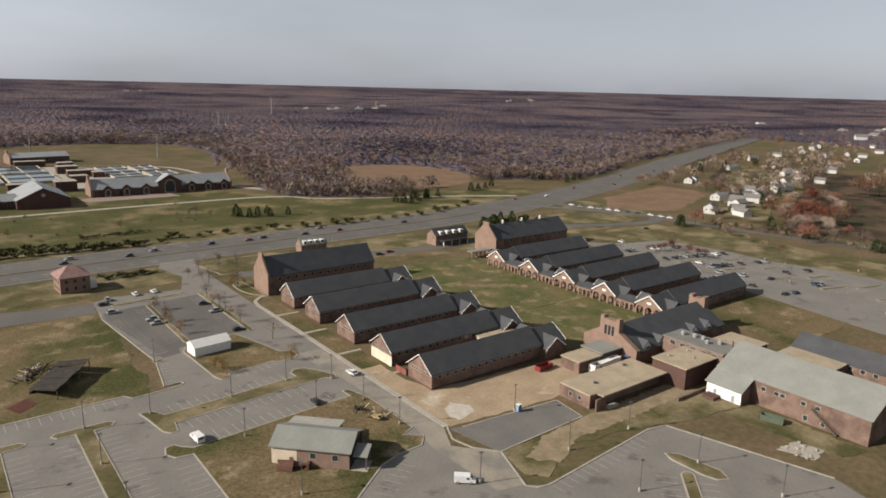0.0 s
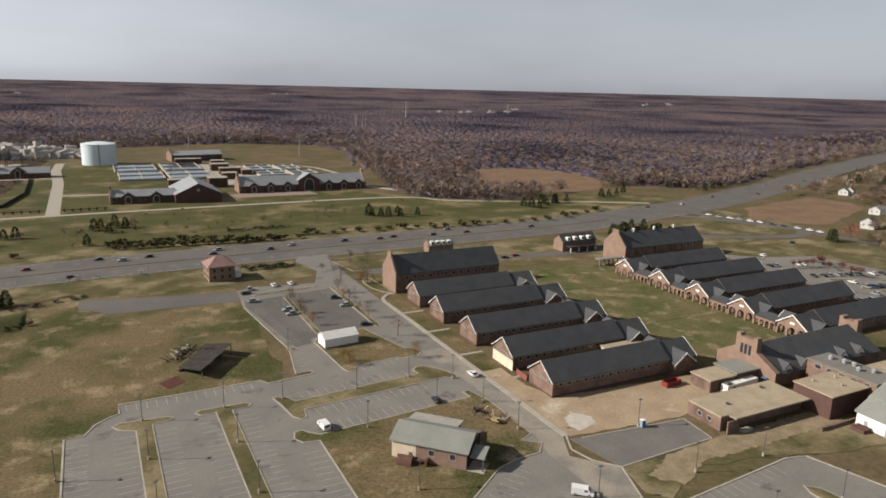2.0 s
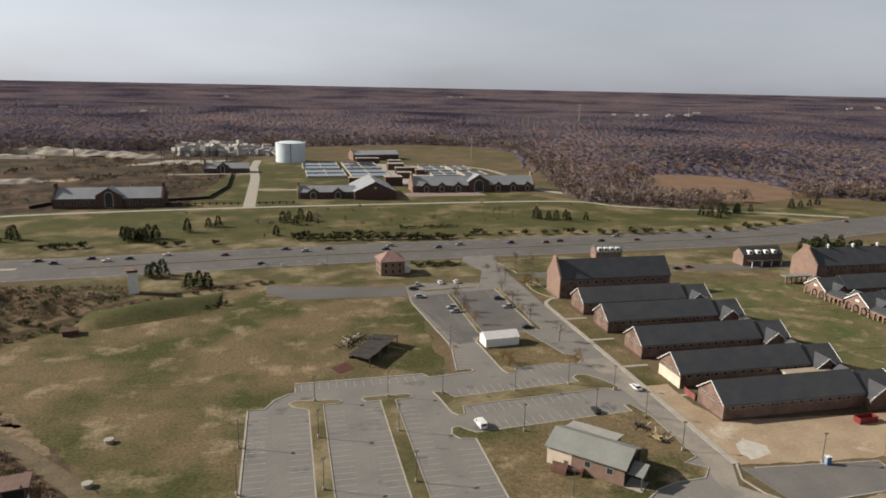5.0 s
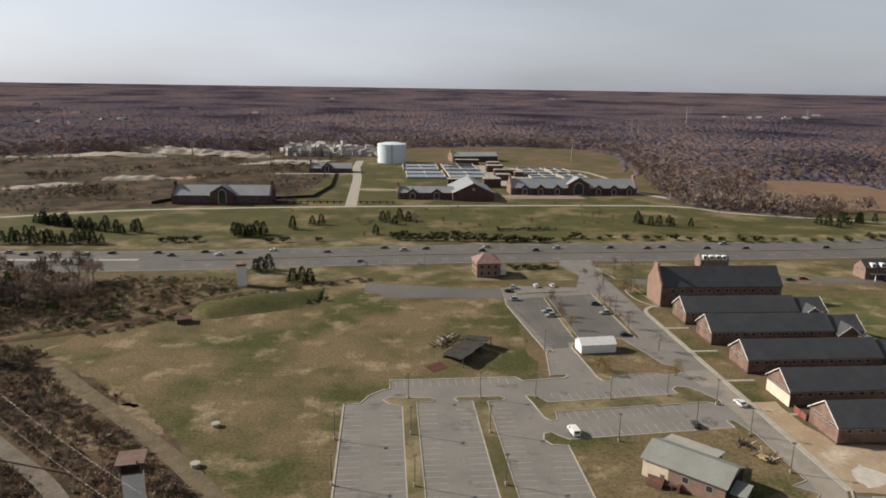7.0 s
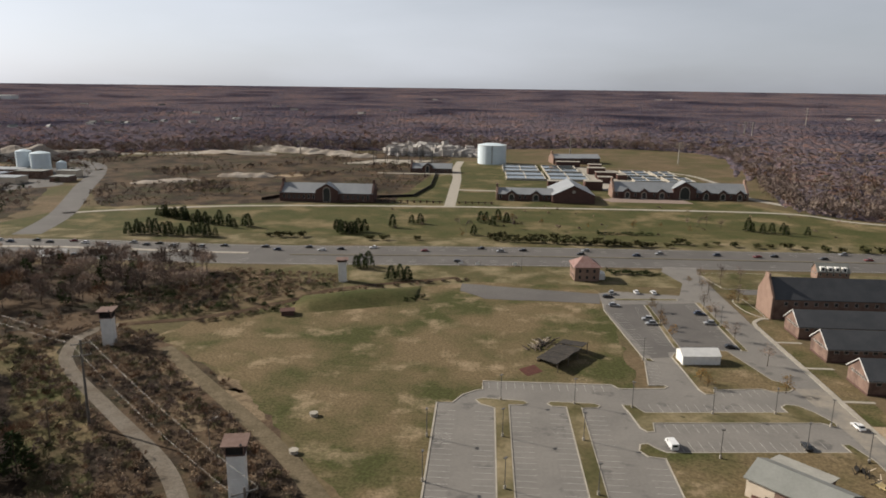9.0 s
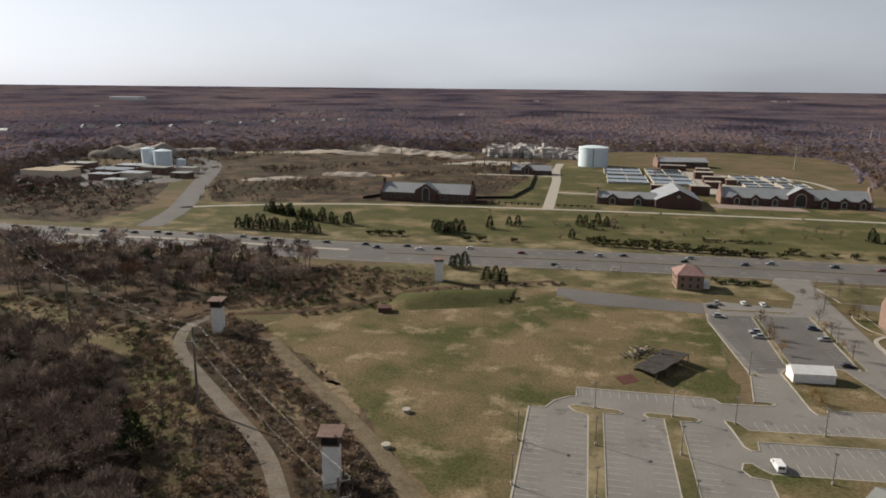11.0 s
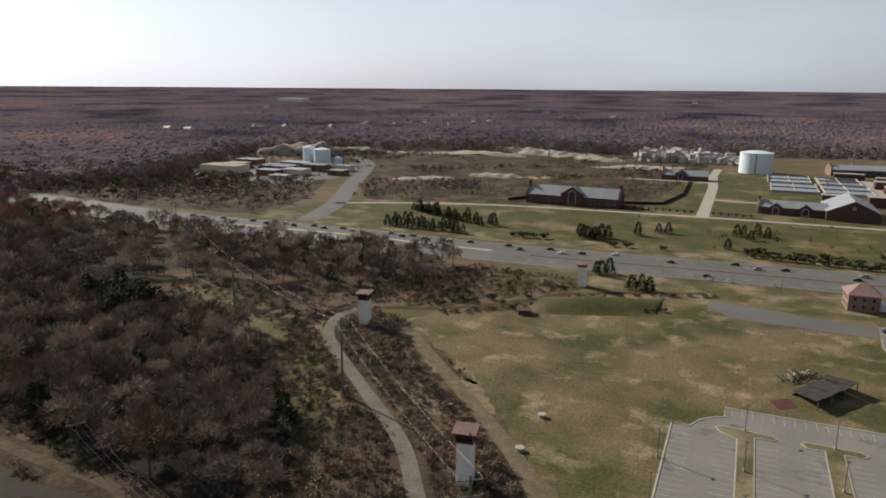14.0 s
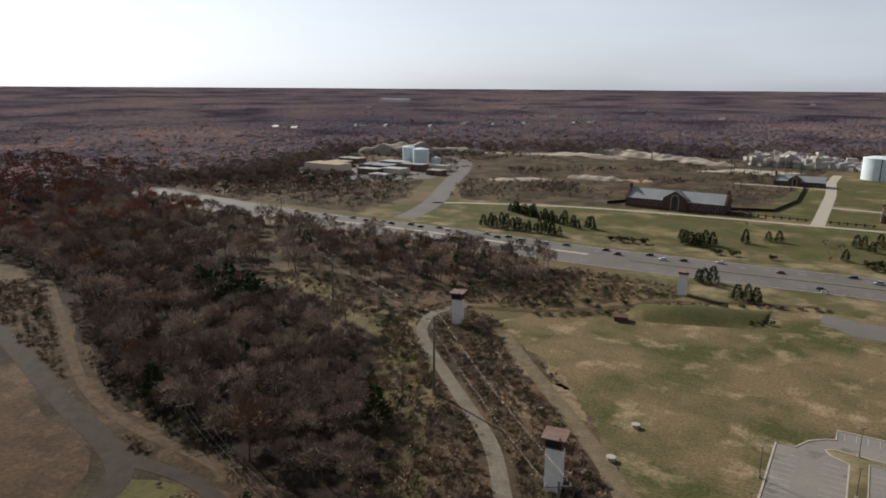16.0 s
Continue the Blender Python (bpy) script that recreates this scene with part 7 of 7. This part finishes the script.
for x, y in [(1440, 566), (1582, 656), (1682, 620), (1500, 560), (1620, 600), (1674, 899), (1660, 880), (900, 1650), (940, 1680), (980, 1640), (1010, 1700), (1050, 1660), (860, 1700), (1150, 1780), (1850, 2000), (1900, 2040), (1980, 2000), (2050, 2080), (-460, 1800), (-520, 1850), (-300, 1750), (-700, 1700), (-760, 1650), (-900, 1900), (-1300, 1700), (-250, 1850), (-600, 1950), (-1100, 1850), (-200, 2900), (700, 2900), (760, 2950)]:
    r = math.hypot(x, y)
    o = copy_thing(first_house, pose(x, y, float(lift(r) + swell(np.array(x), np.array(y), np.array(r))) + 2.5, 0, 0, q.uniform(0, 180)))
    o.scale = (1.5, 1.5, 1.4)
store = thing("far_store", "long white flat store roof in the far woods", "building", "", "", pose(-1650, 2300, float(lift(2830)) + 4))
part("body", Shape().box(-60, -20, 0, 60, 20, 12), M_WHITE, store)

# ---- waterworks ----
M_WATER = bpy.data.materials.new("basin_water")
M_WATER.use_nodes = True
_p = M_WATER.node_tree.nodes["Principled BSDF"]
_p.inputs["Base Color"].default_value, _p.inputs["Roughness"].default_value = (0.06, 0.08, 0.09, 1), 0.12
tank = thing("water_tank", "large pale blue white steel water tank", "tank", "", "", pose(8, 856, 0))
part("shell", Shape().tube((0, 0, -0.5), (0, 0, 22.6), 17.4, 17.4, 48), M_TANK, tank)
part("dome", Shape().tube((0, 0, 22.6), (0, 0, 24.2), 17.4, 9, 48).tube((0, 0, 24.2), (0, 0, 24.8), 9, 0.5, 48), M_TANK, tank)
part("rim", Shape().tube((0, 0, 22.2), (0, 0, 22.7), 17.6, 17.6, 48), M_WHITE, tank)
part("ladder", Shape().box(-0.4, -17.8, 0, 0.4, -17.45, 22.5), M_METAL, tank)

def works(at, L, W, e, r, gables, label, chimneys=(), big=None):
    w = hall("waterworks", label, at, L, W, e, r, M_PALEROOF, M_DARKBRICK, 0.6)
    tagged(w, group="waterworks buildings")
    for x, gw, gh in gables:
        g = part("gable_front", Shape().prism([(x - gw / 2, 0), (x + gw / 2, 0), (x + gw / 2, gh * 0.62), (x, gh), (x - gw / 2, gh * 0.62)], "y", -1.2, W / 2), M_DARKBRICK, w)
        part("gable_roof", Shape().prism([(x - gw / 2 - .6, gh * 0.62 - .2), (x, gh + 0.1), (x + gw / 2 + .6, gh * 0.62 - .2), (x + gw / 2 + .6, gh * 0.62 + .2), (x, gh + .6), (x - gw / 2 - .6, gh * 0.62 + .2)], "y", -1.6, W / 2), M_PALEROOF if gw > 12 else M_SLATE, g)
        ah = gh * (0.62 if big else 0.45)
        aw = gw * (0.14 if big else 0.2)
        part("arch_window", Shape().prism([(x - aw, 0.6), (x + aw, 0.6), (x + aw, ah), (x + aw * 0.7, ah + aw * 0.7), (x, ah + aw), (x - aw * 0.7, ah + aw * 0.7), (x - aw, ah)], "y", -1.35, -1.2), M_GLASS, g)
        part("arch_surround", Shape().prism([(x - aw - .6, 0), (x + aw + .6, 0), (x + aw + .6, ah), (x + aw * 0.7 + .5, ah + aw * 0.7 + .6), (x, ah + aw + .8), (x - aw * 0.7 - .5, ah + aw * 0.7 + .6), (x - aw - .6, ah)], "y", -1.28, -1.19), M_CONC, g)
    for x in chimneys:
        part("end_parapet", Shape().prism([(-0.4, 0), (W + 0.4, 0), (W + 0.4, e + 0.6), (W / 2 + 2, r + 0.8), (W / 2 + 2, r + 3.6), (W / 2 - 2, r + 3.6), (W / 2 - 2, r + 0.8), (-0.4, e + 0.6)], "x", x - 0.8, x + 0.8), M_PINK if big is None else M_DARKBRICK, w)
    for k in range(int(L / 4)):
        u = 3 + 4 * k
        if all(abs(u - x) > gw / 2 + 1.2 for x, gw, gh in gables):
            window(w.children[0], "S", u, e * 0.55, 1.8, e * 0.5, L, W)
    return w
works(pose(-164, 545, 0), 75, 20, 7.2, 13.6, [(38, 18, 14.5)], "long dark brick pumping hall with pale roof", (0.3, 74.7), True)
works(pose(10.5, 572, 0), 46, 16, 5.5, 9.5, [(12, 9, 8), (32, 9, 8)], "brick waterworks wing with dormer gables", (0.2,))
cb = hall("waterworks_hall", "dark brick gabled waterworks hall", pose(89.5, 563, 0, 0, 0, 90), 48, 34, 6.5, 14.5, M_PALEROOF, M_DARKBRICK, 0.6)
part("round_window", Shape().tube((-0.1, 17, 9.5), (0, 17, 9.5), 1.3, 1.3, 16), M_CONC, cb)
works(pose(110, 597, 0), 113, 20, 6.2, 13.0, [(12, 8, 8.5), (26, 8, 8.5), (41, 8, 8.5), (60, 19, 15), (78, 8, 8.5), (92, 8, 8.5), (106, 7, 8.5)], "long pale roofed waterworks office range", (0.3, 112.7))
works(pose(-80, 748, 0), 44, 16, 5, 9.5, [(18, 11, 10)], "small brick waterworks store", (0.2,), True)
works(pose(84, 862, 0, 0, 0, 8), 58, 24, 7, 11, [], "far waterworks shed with pale roof", (0.2,))
for i, (x, y, w, d) in enumerate([(22, 700, 40, 62), (66, 700, 40, 62), (20, 768, 40, 60), (66, 768, 38, 60), (150, 700, 30, 40), (184, 700, 26, 38), (150, 745, 28, 45), (182, 745, 22, 42)]):
    bs = thing("settling_basin", "rectangular concrete settling basin with dark water", "basin", "settling basins", "", pose(x, y, 0))
    for b0 in ((0, 0, -0.3, w, 0.7, 2.2), (0, d - 0.7, -0.3, w, d, 2.2), (0, 0.7, -0.3, 0.7, d - 0.7, 2.2), (w - 0.7, 0.7, -0.3, w, d - 0.7, 2.2), (w / 2 - .3, 0.7, -0.3, w / 2 + .3, d - 0.7, 2.2), (0.7, d / 2 - .3, -0.3, w / 2 - .3, d / 2 + .3, 2.2), (w / 2 + .3, d / 2 - .3, -0.3, w - 0.7, d / 2 + .3, 2.2)):
        part("basin_wall", Shape().box(*b0), M_CONC, bs)
    part("water", Shape().box(0.7, 0.7, 0, w - 0.7, d - 0.7, 1.5), M_WATER, bs, "still dark water")
for x, y, w, d, h in ((60, 660, 24, 10, 5), (92, 640, 16, 14, 8), (112, 690, 14, 10, 6), (116, 730, 22, 10, 6), (112, 760, 18, 12, 7), (118, 795, 14, 10, 7), (84, 830, 28, 9, 6), (136, 720, 10, 20, 5), (140, 655, 16, 12, 5)):
    flat_block("control_house", "small flat roofed brick control house", x, y, x + w, y + d, h, M_DARKBRICK, M_CONC)
flat("works_yard", [(96, 640), (140, 645), (150, 695), (150, 800), (112, 830), (96, 820), (104, 700)], 0.1, M_CONC, "pale concrete yard between basins", "yard")
flat("works_car_park", [(98, 588), (105, 575), (172, 574), (168, 594), (110, 596)], 0.1, mat("pink_gravel", (0.27, 0.21, 0.18), (0.23, 0.18, 0.155), 4, 0.9, 0.6, 0.12), "pinkish gravel car park", "car park")
s = Shape().strip([(-27, 536), (-27, 545), (-28, 700), (-33, 800), (-31, 870)], 9, 0.1)
s.strip([(-32, 626), (20, 622), (60, 626)], 6, 0.105)
s.strip([(-115, 738), (-30, 740)], 7, 0.105)
s.strip(smooth([(222, 640), (232, 600), (247, 573)], 4), 9, 0.105)
s.strip(smooth([(205, 790), (225, 760), (232, 690), (224, 640)], 4), 6, 0.105)
structure("works_road", s, M_CONC, "pale concrete waterworks road", "road")
fence = thing("boundary_fence", "dark boundary fence with brick posts", "fence", "", "", pose(0, 0, 0))
line = [(-180, 546), (-168, 566), (-90, 570), (-60, 580), (-50, 640), (-52, 740)]
for a, b in zip(line, line[1:]):
    part("fence_panel", Shape().strip([a, b], 0.3, 0, 2.2), M_DARK, fence)
for k in range(19):
    part("brick_post", Shape().box(-88 + 5.2 * k, 549, 0, -87 + 5.2 * k, 550, 2.2), M_DARKBRICK, fence) if abs(-88 + 5.2 * k + 27) > 6 else None
part("fence_rail", Shape().box(-88, 549.4, 1.2, -33, 549.6, 1.6), M_DARK, fence)
part("fence_rail", Shape().box(-21, 549.4, 1.2, 8, 549.6, 1.6), M_DARK, fence)
# pale rubble works and diggings
for k, poly in enumerate([[(-430, 885), (-400, 930), (-340, 950), (-330, 930), (-400, 890)], [(-330, 955), (-270, 1010), (-180, 940), (-200, 920), (-260, 960)], [(-170, 820), (-90, 830), (-60, 870), (-130, 880)], [(-220, 700), (-180, 720), (-190, 690)], [(-560, 870), (-500, 900), (-430, 905), (-480, 860)]]):
    flat("pale_diggings", ragged(poly, 6, 4, 60 + k), 0.12 + 0.01 * k, M_CONC if k != 3 else M_DIRT, "pale bare digging ground", "diggings")
s = Shape()
q = random.Random(4)
for i in range(210):
    x, y = q.uniform(-135, 5), q.uniform(925, 1030)
    h = q.uniform(3, 15) * (0.7 + 0.3 * math.sin((x + 135) / 30))
    a, w, d = q.uniform(0, 1.5), q.uniform(2, 9), q.uniform(1.5, 6)
    ring = [(x + math.cos(a) * u * w - math.sin(a) * v * d, y + math.sin(a) * u * w + math.cos(a) * v * d) for u, v in ((-1, -1), (1, -1), (1, 1), (-1, 1))]
    s.add([(px, py, -0.5) for px, py in ring] + [(px + q.uniform(-1, 1), py + q.uniform(-1, 1), h * q.uniform(0.7, 1.15)) for px, py in ring],
          [(0, 1, 5, 4), (1, 2, 6, 5), (2, 3, 7, 6), (3, 0, 4, 7), (4, 5, 6, 7)])
structure("rubble_heaps", s, mat("pale_rubble", (0.46, 0.43, 0.40), (0.30, 0.28, 0.26), 8, 0.95, 2.0, 0.3), "pale heaps of broken stone and sheds", "rubble", "stuff")
sub = thing("substation", "grey steel substation frames", "substation", "", "", pose(-135, 835, 0))
for i in range(6):
    part("mast", Shape().box(i * 14, 0, -0.3, i * 14 + 0.7, 0.7, 17 - 3 * (i % 2)), M_METAL, sub)
    part("mast", Shape().box(i * 14, 18, -0.3, i * 14 + 0.7, 18.7, 15), M_METAL, sub)
part("beam", Shape().box(0, 0, 12, 71, 0.6, 12.8), M_METAL, sub)
part("beam", Shape().box(0, 18, 12, 71, 18.6, 12.8), M_METAL, sub)
# western works with blue tanks
for x, y, r, h in ((-478, 694, 7.5, 21), (-455, 686, 9.5, 20), (-437, 692, 5, 10)):
    t = thing("storage_tank", "pale blue steel storage tank", "tank", "storage tanks", "", pose(x, y, 0))
    part("shell", Shape().tube((0, 0, -0.5), (0, 0, h), r, r, 32), M_TANK, t)
    part("roof", Shape().tube((0, 0, h), (0, 0, h + 2), r, 1, 32), M_TANK, t)
for i, (x, y, w, d, h, m) in enumerate([(-528, 566, 46, 24, 10, M_CREAM), (-470, 585, 24, 14, 6, M_PALEROOF), (-500, 625, 40, 24, 5, M_GREYROOF), (-450, 600, 26, 18, 6, M_GREYROOF), (-452, 640, 28, 16, 7, M_BRICK), (-500, 665, 36, 20, 5, M_GREYROOF), (-420, 655, 20, 12, 6, M_CREAM), (-545, 620, 26, 20, 6, M_CONC), (-405, 620, 18, 14, 5, M_WHITE), (-440, 565, 20, 14, 4, M_GREYROOF), (-560, 660, 30, 18, 6, M_CREAM)]):
    flat_block("works_shed", "low flat roofed industrial shed", x, y, x + w, y + d, h, M_CREAM if i % 3 == 0 else M_BRICK, M_GRAVELROOF if i in (0, 7) else M_PALEROOF if i % 2 else mat("blue_grey_roof", (0.12, 0.14, 0.17), (0.15, 0.17, 0.2), 5, 0.6, 1, 0.1) if i == 2 else M_GREYROOF)
flat("works_ground", ragged([(-560, 560), (-540, 690), (-440, 740), (-395, 690), (-385, 600), (-420, 545), (-500, 540)], 8, 3, 70), 0.04, M_ROAD, "worn grey works yard", "yard")
# car park markings and islands on the far side
for k in range(7):
    a, b = (326 + 4 * k, 264 - 24 * k), (368 + 2 * k, 246 - 23 * k)
    island(capsule(a[0], a[1], a[0] + 14, a[1] - 4, 1.3))
    island(capsule(b[0] - 14, b[1] + 4, b[0], b[1], 1.3))
q = random.Random(17)
for k in range(7):
    for i in range(15):
        if q.random() < (0.42 if k in (1, 2, 3) else 0.12):
            x = 326 + 3 * k + i * 2.9
            park(q.choice((0, 1, 1, 2, 2, 3)), x, 272 - 24 * k - 0.27 * (x - 326 - 3 * k), 75 + q.choice((0, 180)))
s = Shape()
for k in range(7):
    ticks((324 + 4 * k, 266 - 24 * k), (370 + 2 * k, 250 - 23.4 * k), 4.8, 1)
    ticks((324 + 4 * k, 261.5 - 24 * k), (370 + 2 * k, 245.5 - 23.4 * k), 4.8, -1)
structure("bay_lines", s, M_PAINT, "faded white bay lines", "markings", "stuff")

# pale spoil heaps behind the blue tanks
def heap(cx, cy, rx, ry, h, turn, seed):
    q = random.Random(seed)
    w = [q.uniform(0, 6.28) for _ in range(4)]
    s = Shape()
    n = 26
    for i in range(n + 1):
        for j in range(n + 1):
            u, v = 2 * i / n - 1, 2 * j / n - 1
            e = max(0.0, 1 - (u * u + v * v) * (1 + 0.25 * math.sin(3 * math.atan2(v, u) + w[0])))
            z = h * min(1, 1.7 * e) * (0.75 + 0.2 * math.sin(u * 6 + w[1]) * math.sin(v * 5 + w[2]) + 0.1 * math.sin(u * 14 + w[3])) - 0.3
            c, d = math.cos(math.radians(turn)), math.sin(math.radians(turn))
            s.v.append((cx + u * rx * c - v * ry * d, cy + u * rx * d + v * ry * c, z))
    s.f = [(i * (n + 1) + j, (i + 1) * (n + 1) + j, (i + 1) * (n + 1) + j + 1, i * (n + 1) + j + 1) for i in range(n) for j in range(n)]
    structure("spoil_heap", s, M_HEAP, "pale dug earth heap beyond the tanks", "heap")
M_HEAP = mat("dug_earth", (0.37, 0.33, 0.285), (0.26, 0.222, 0.18), 14, 0.95, 2.0, 0.3)
heap(-560, 800, 62, 26, 17, 32, 1)
heap(-512, 838, 52, 16, 10, 32, 2)
heap(-300, 640, 34, 14, 2.5, 30, 3)
heap(-240, 690, 30, 12, 4, 10, 4)
for k, (x, y, a, h) in enumerate([(-334, 915, 60, 5), (-300, 968, 55, 9), (-255, 948, 45, 8), (-214, 930, 42, 7), (-178, 908, 36, 5)]):
    heap(x, y, a, 15, h, -12, 30 + k)
# small white houses far off among the woods
q = random.Random(23)
for i in range(26):
    u = i / 25
    x, y = -1010 + 470 * u + q.uniform(-30, 30), 985 + 600 * u + q.uniform(-50, 50)
    r = math.hypot(x, y)
    z = float(lift(r) + swell(np.array(x), np.array(y), np.array(r)))
    w, d, t = q.uniform(9, 16), q.uniform(8, 11), q.uniform(0, 180)
    b = thing("far_house", "small pale house among bare woods", "house", "far houses", "", pose(x, y, z, 0, 0, t))
    part("wall", Shape().box(-w / 2, -d / 2, -0.5, w / 2, d / 2, 10.5), M_WHITE, b)
    g = Shape()
    g.v = [(-w / 2 - 0.4, -d / 2 - 0.4, 10.5), (w / 2 + 0.4, -d / 2 - 0.4, 10.5), (w / 2 + 0.4, d / 2 + 0.4, 10.5), (-w / 2 - 0.4, d / 2 + 0.4, 10.5), (-w / 2, 0, 13.5), (w / 2, 0, 13.5)]
    g.f = [(0, 1, 5, 4), (2, 3, 4, 5), (1, 2, 5), (3, 0, 4), (3, 2, 1, 0)]
    part("roof", g, q.choice((M_SLATE, M_GREYROOF)), b)
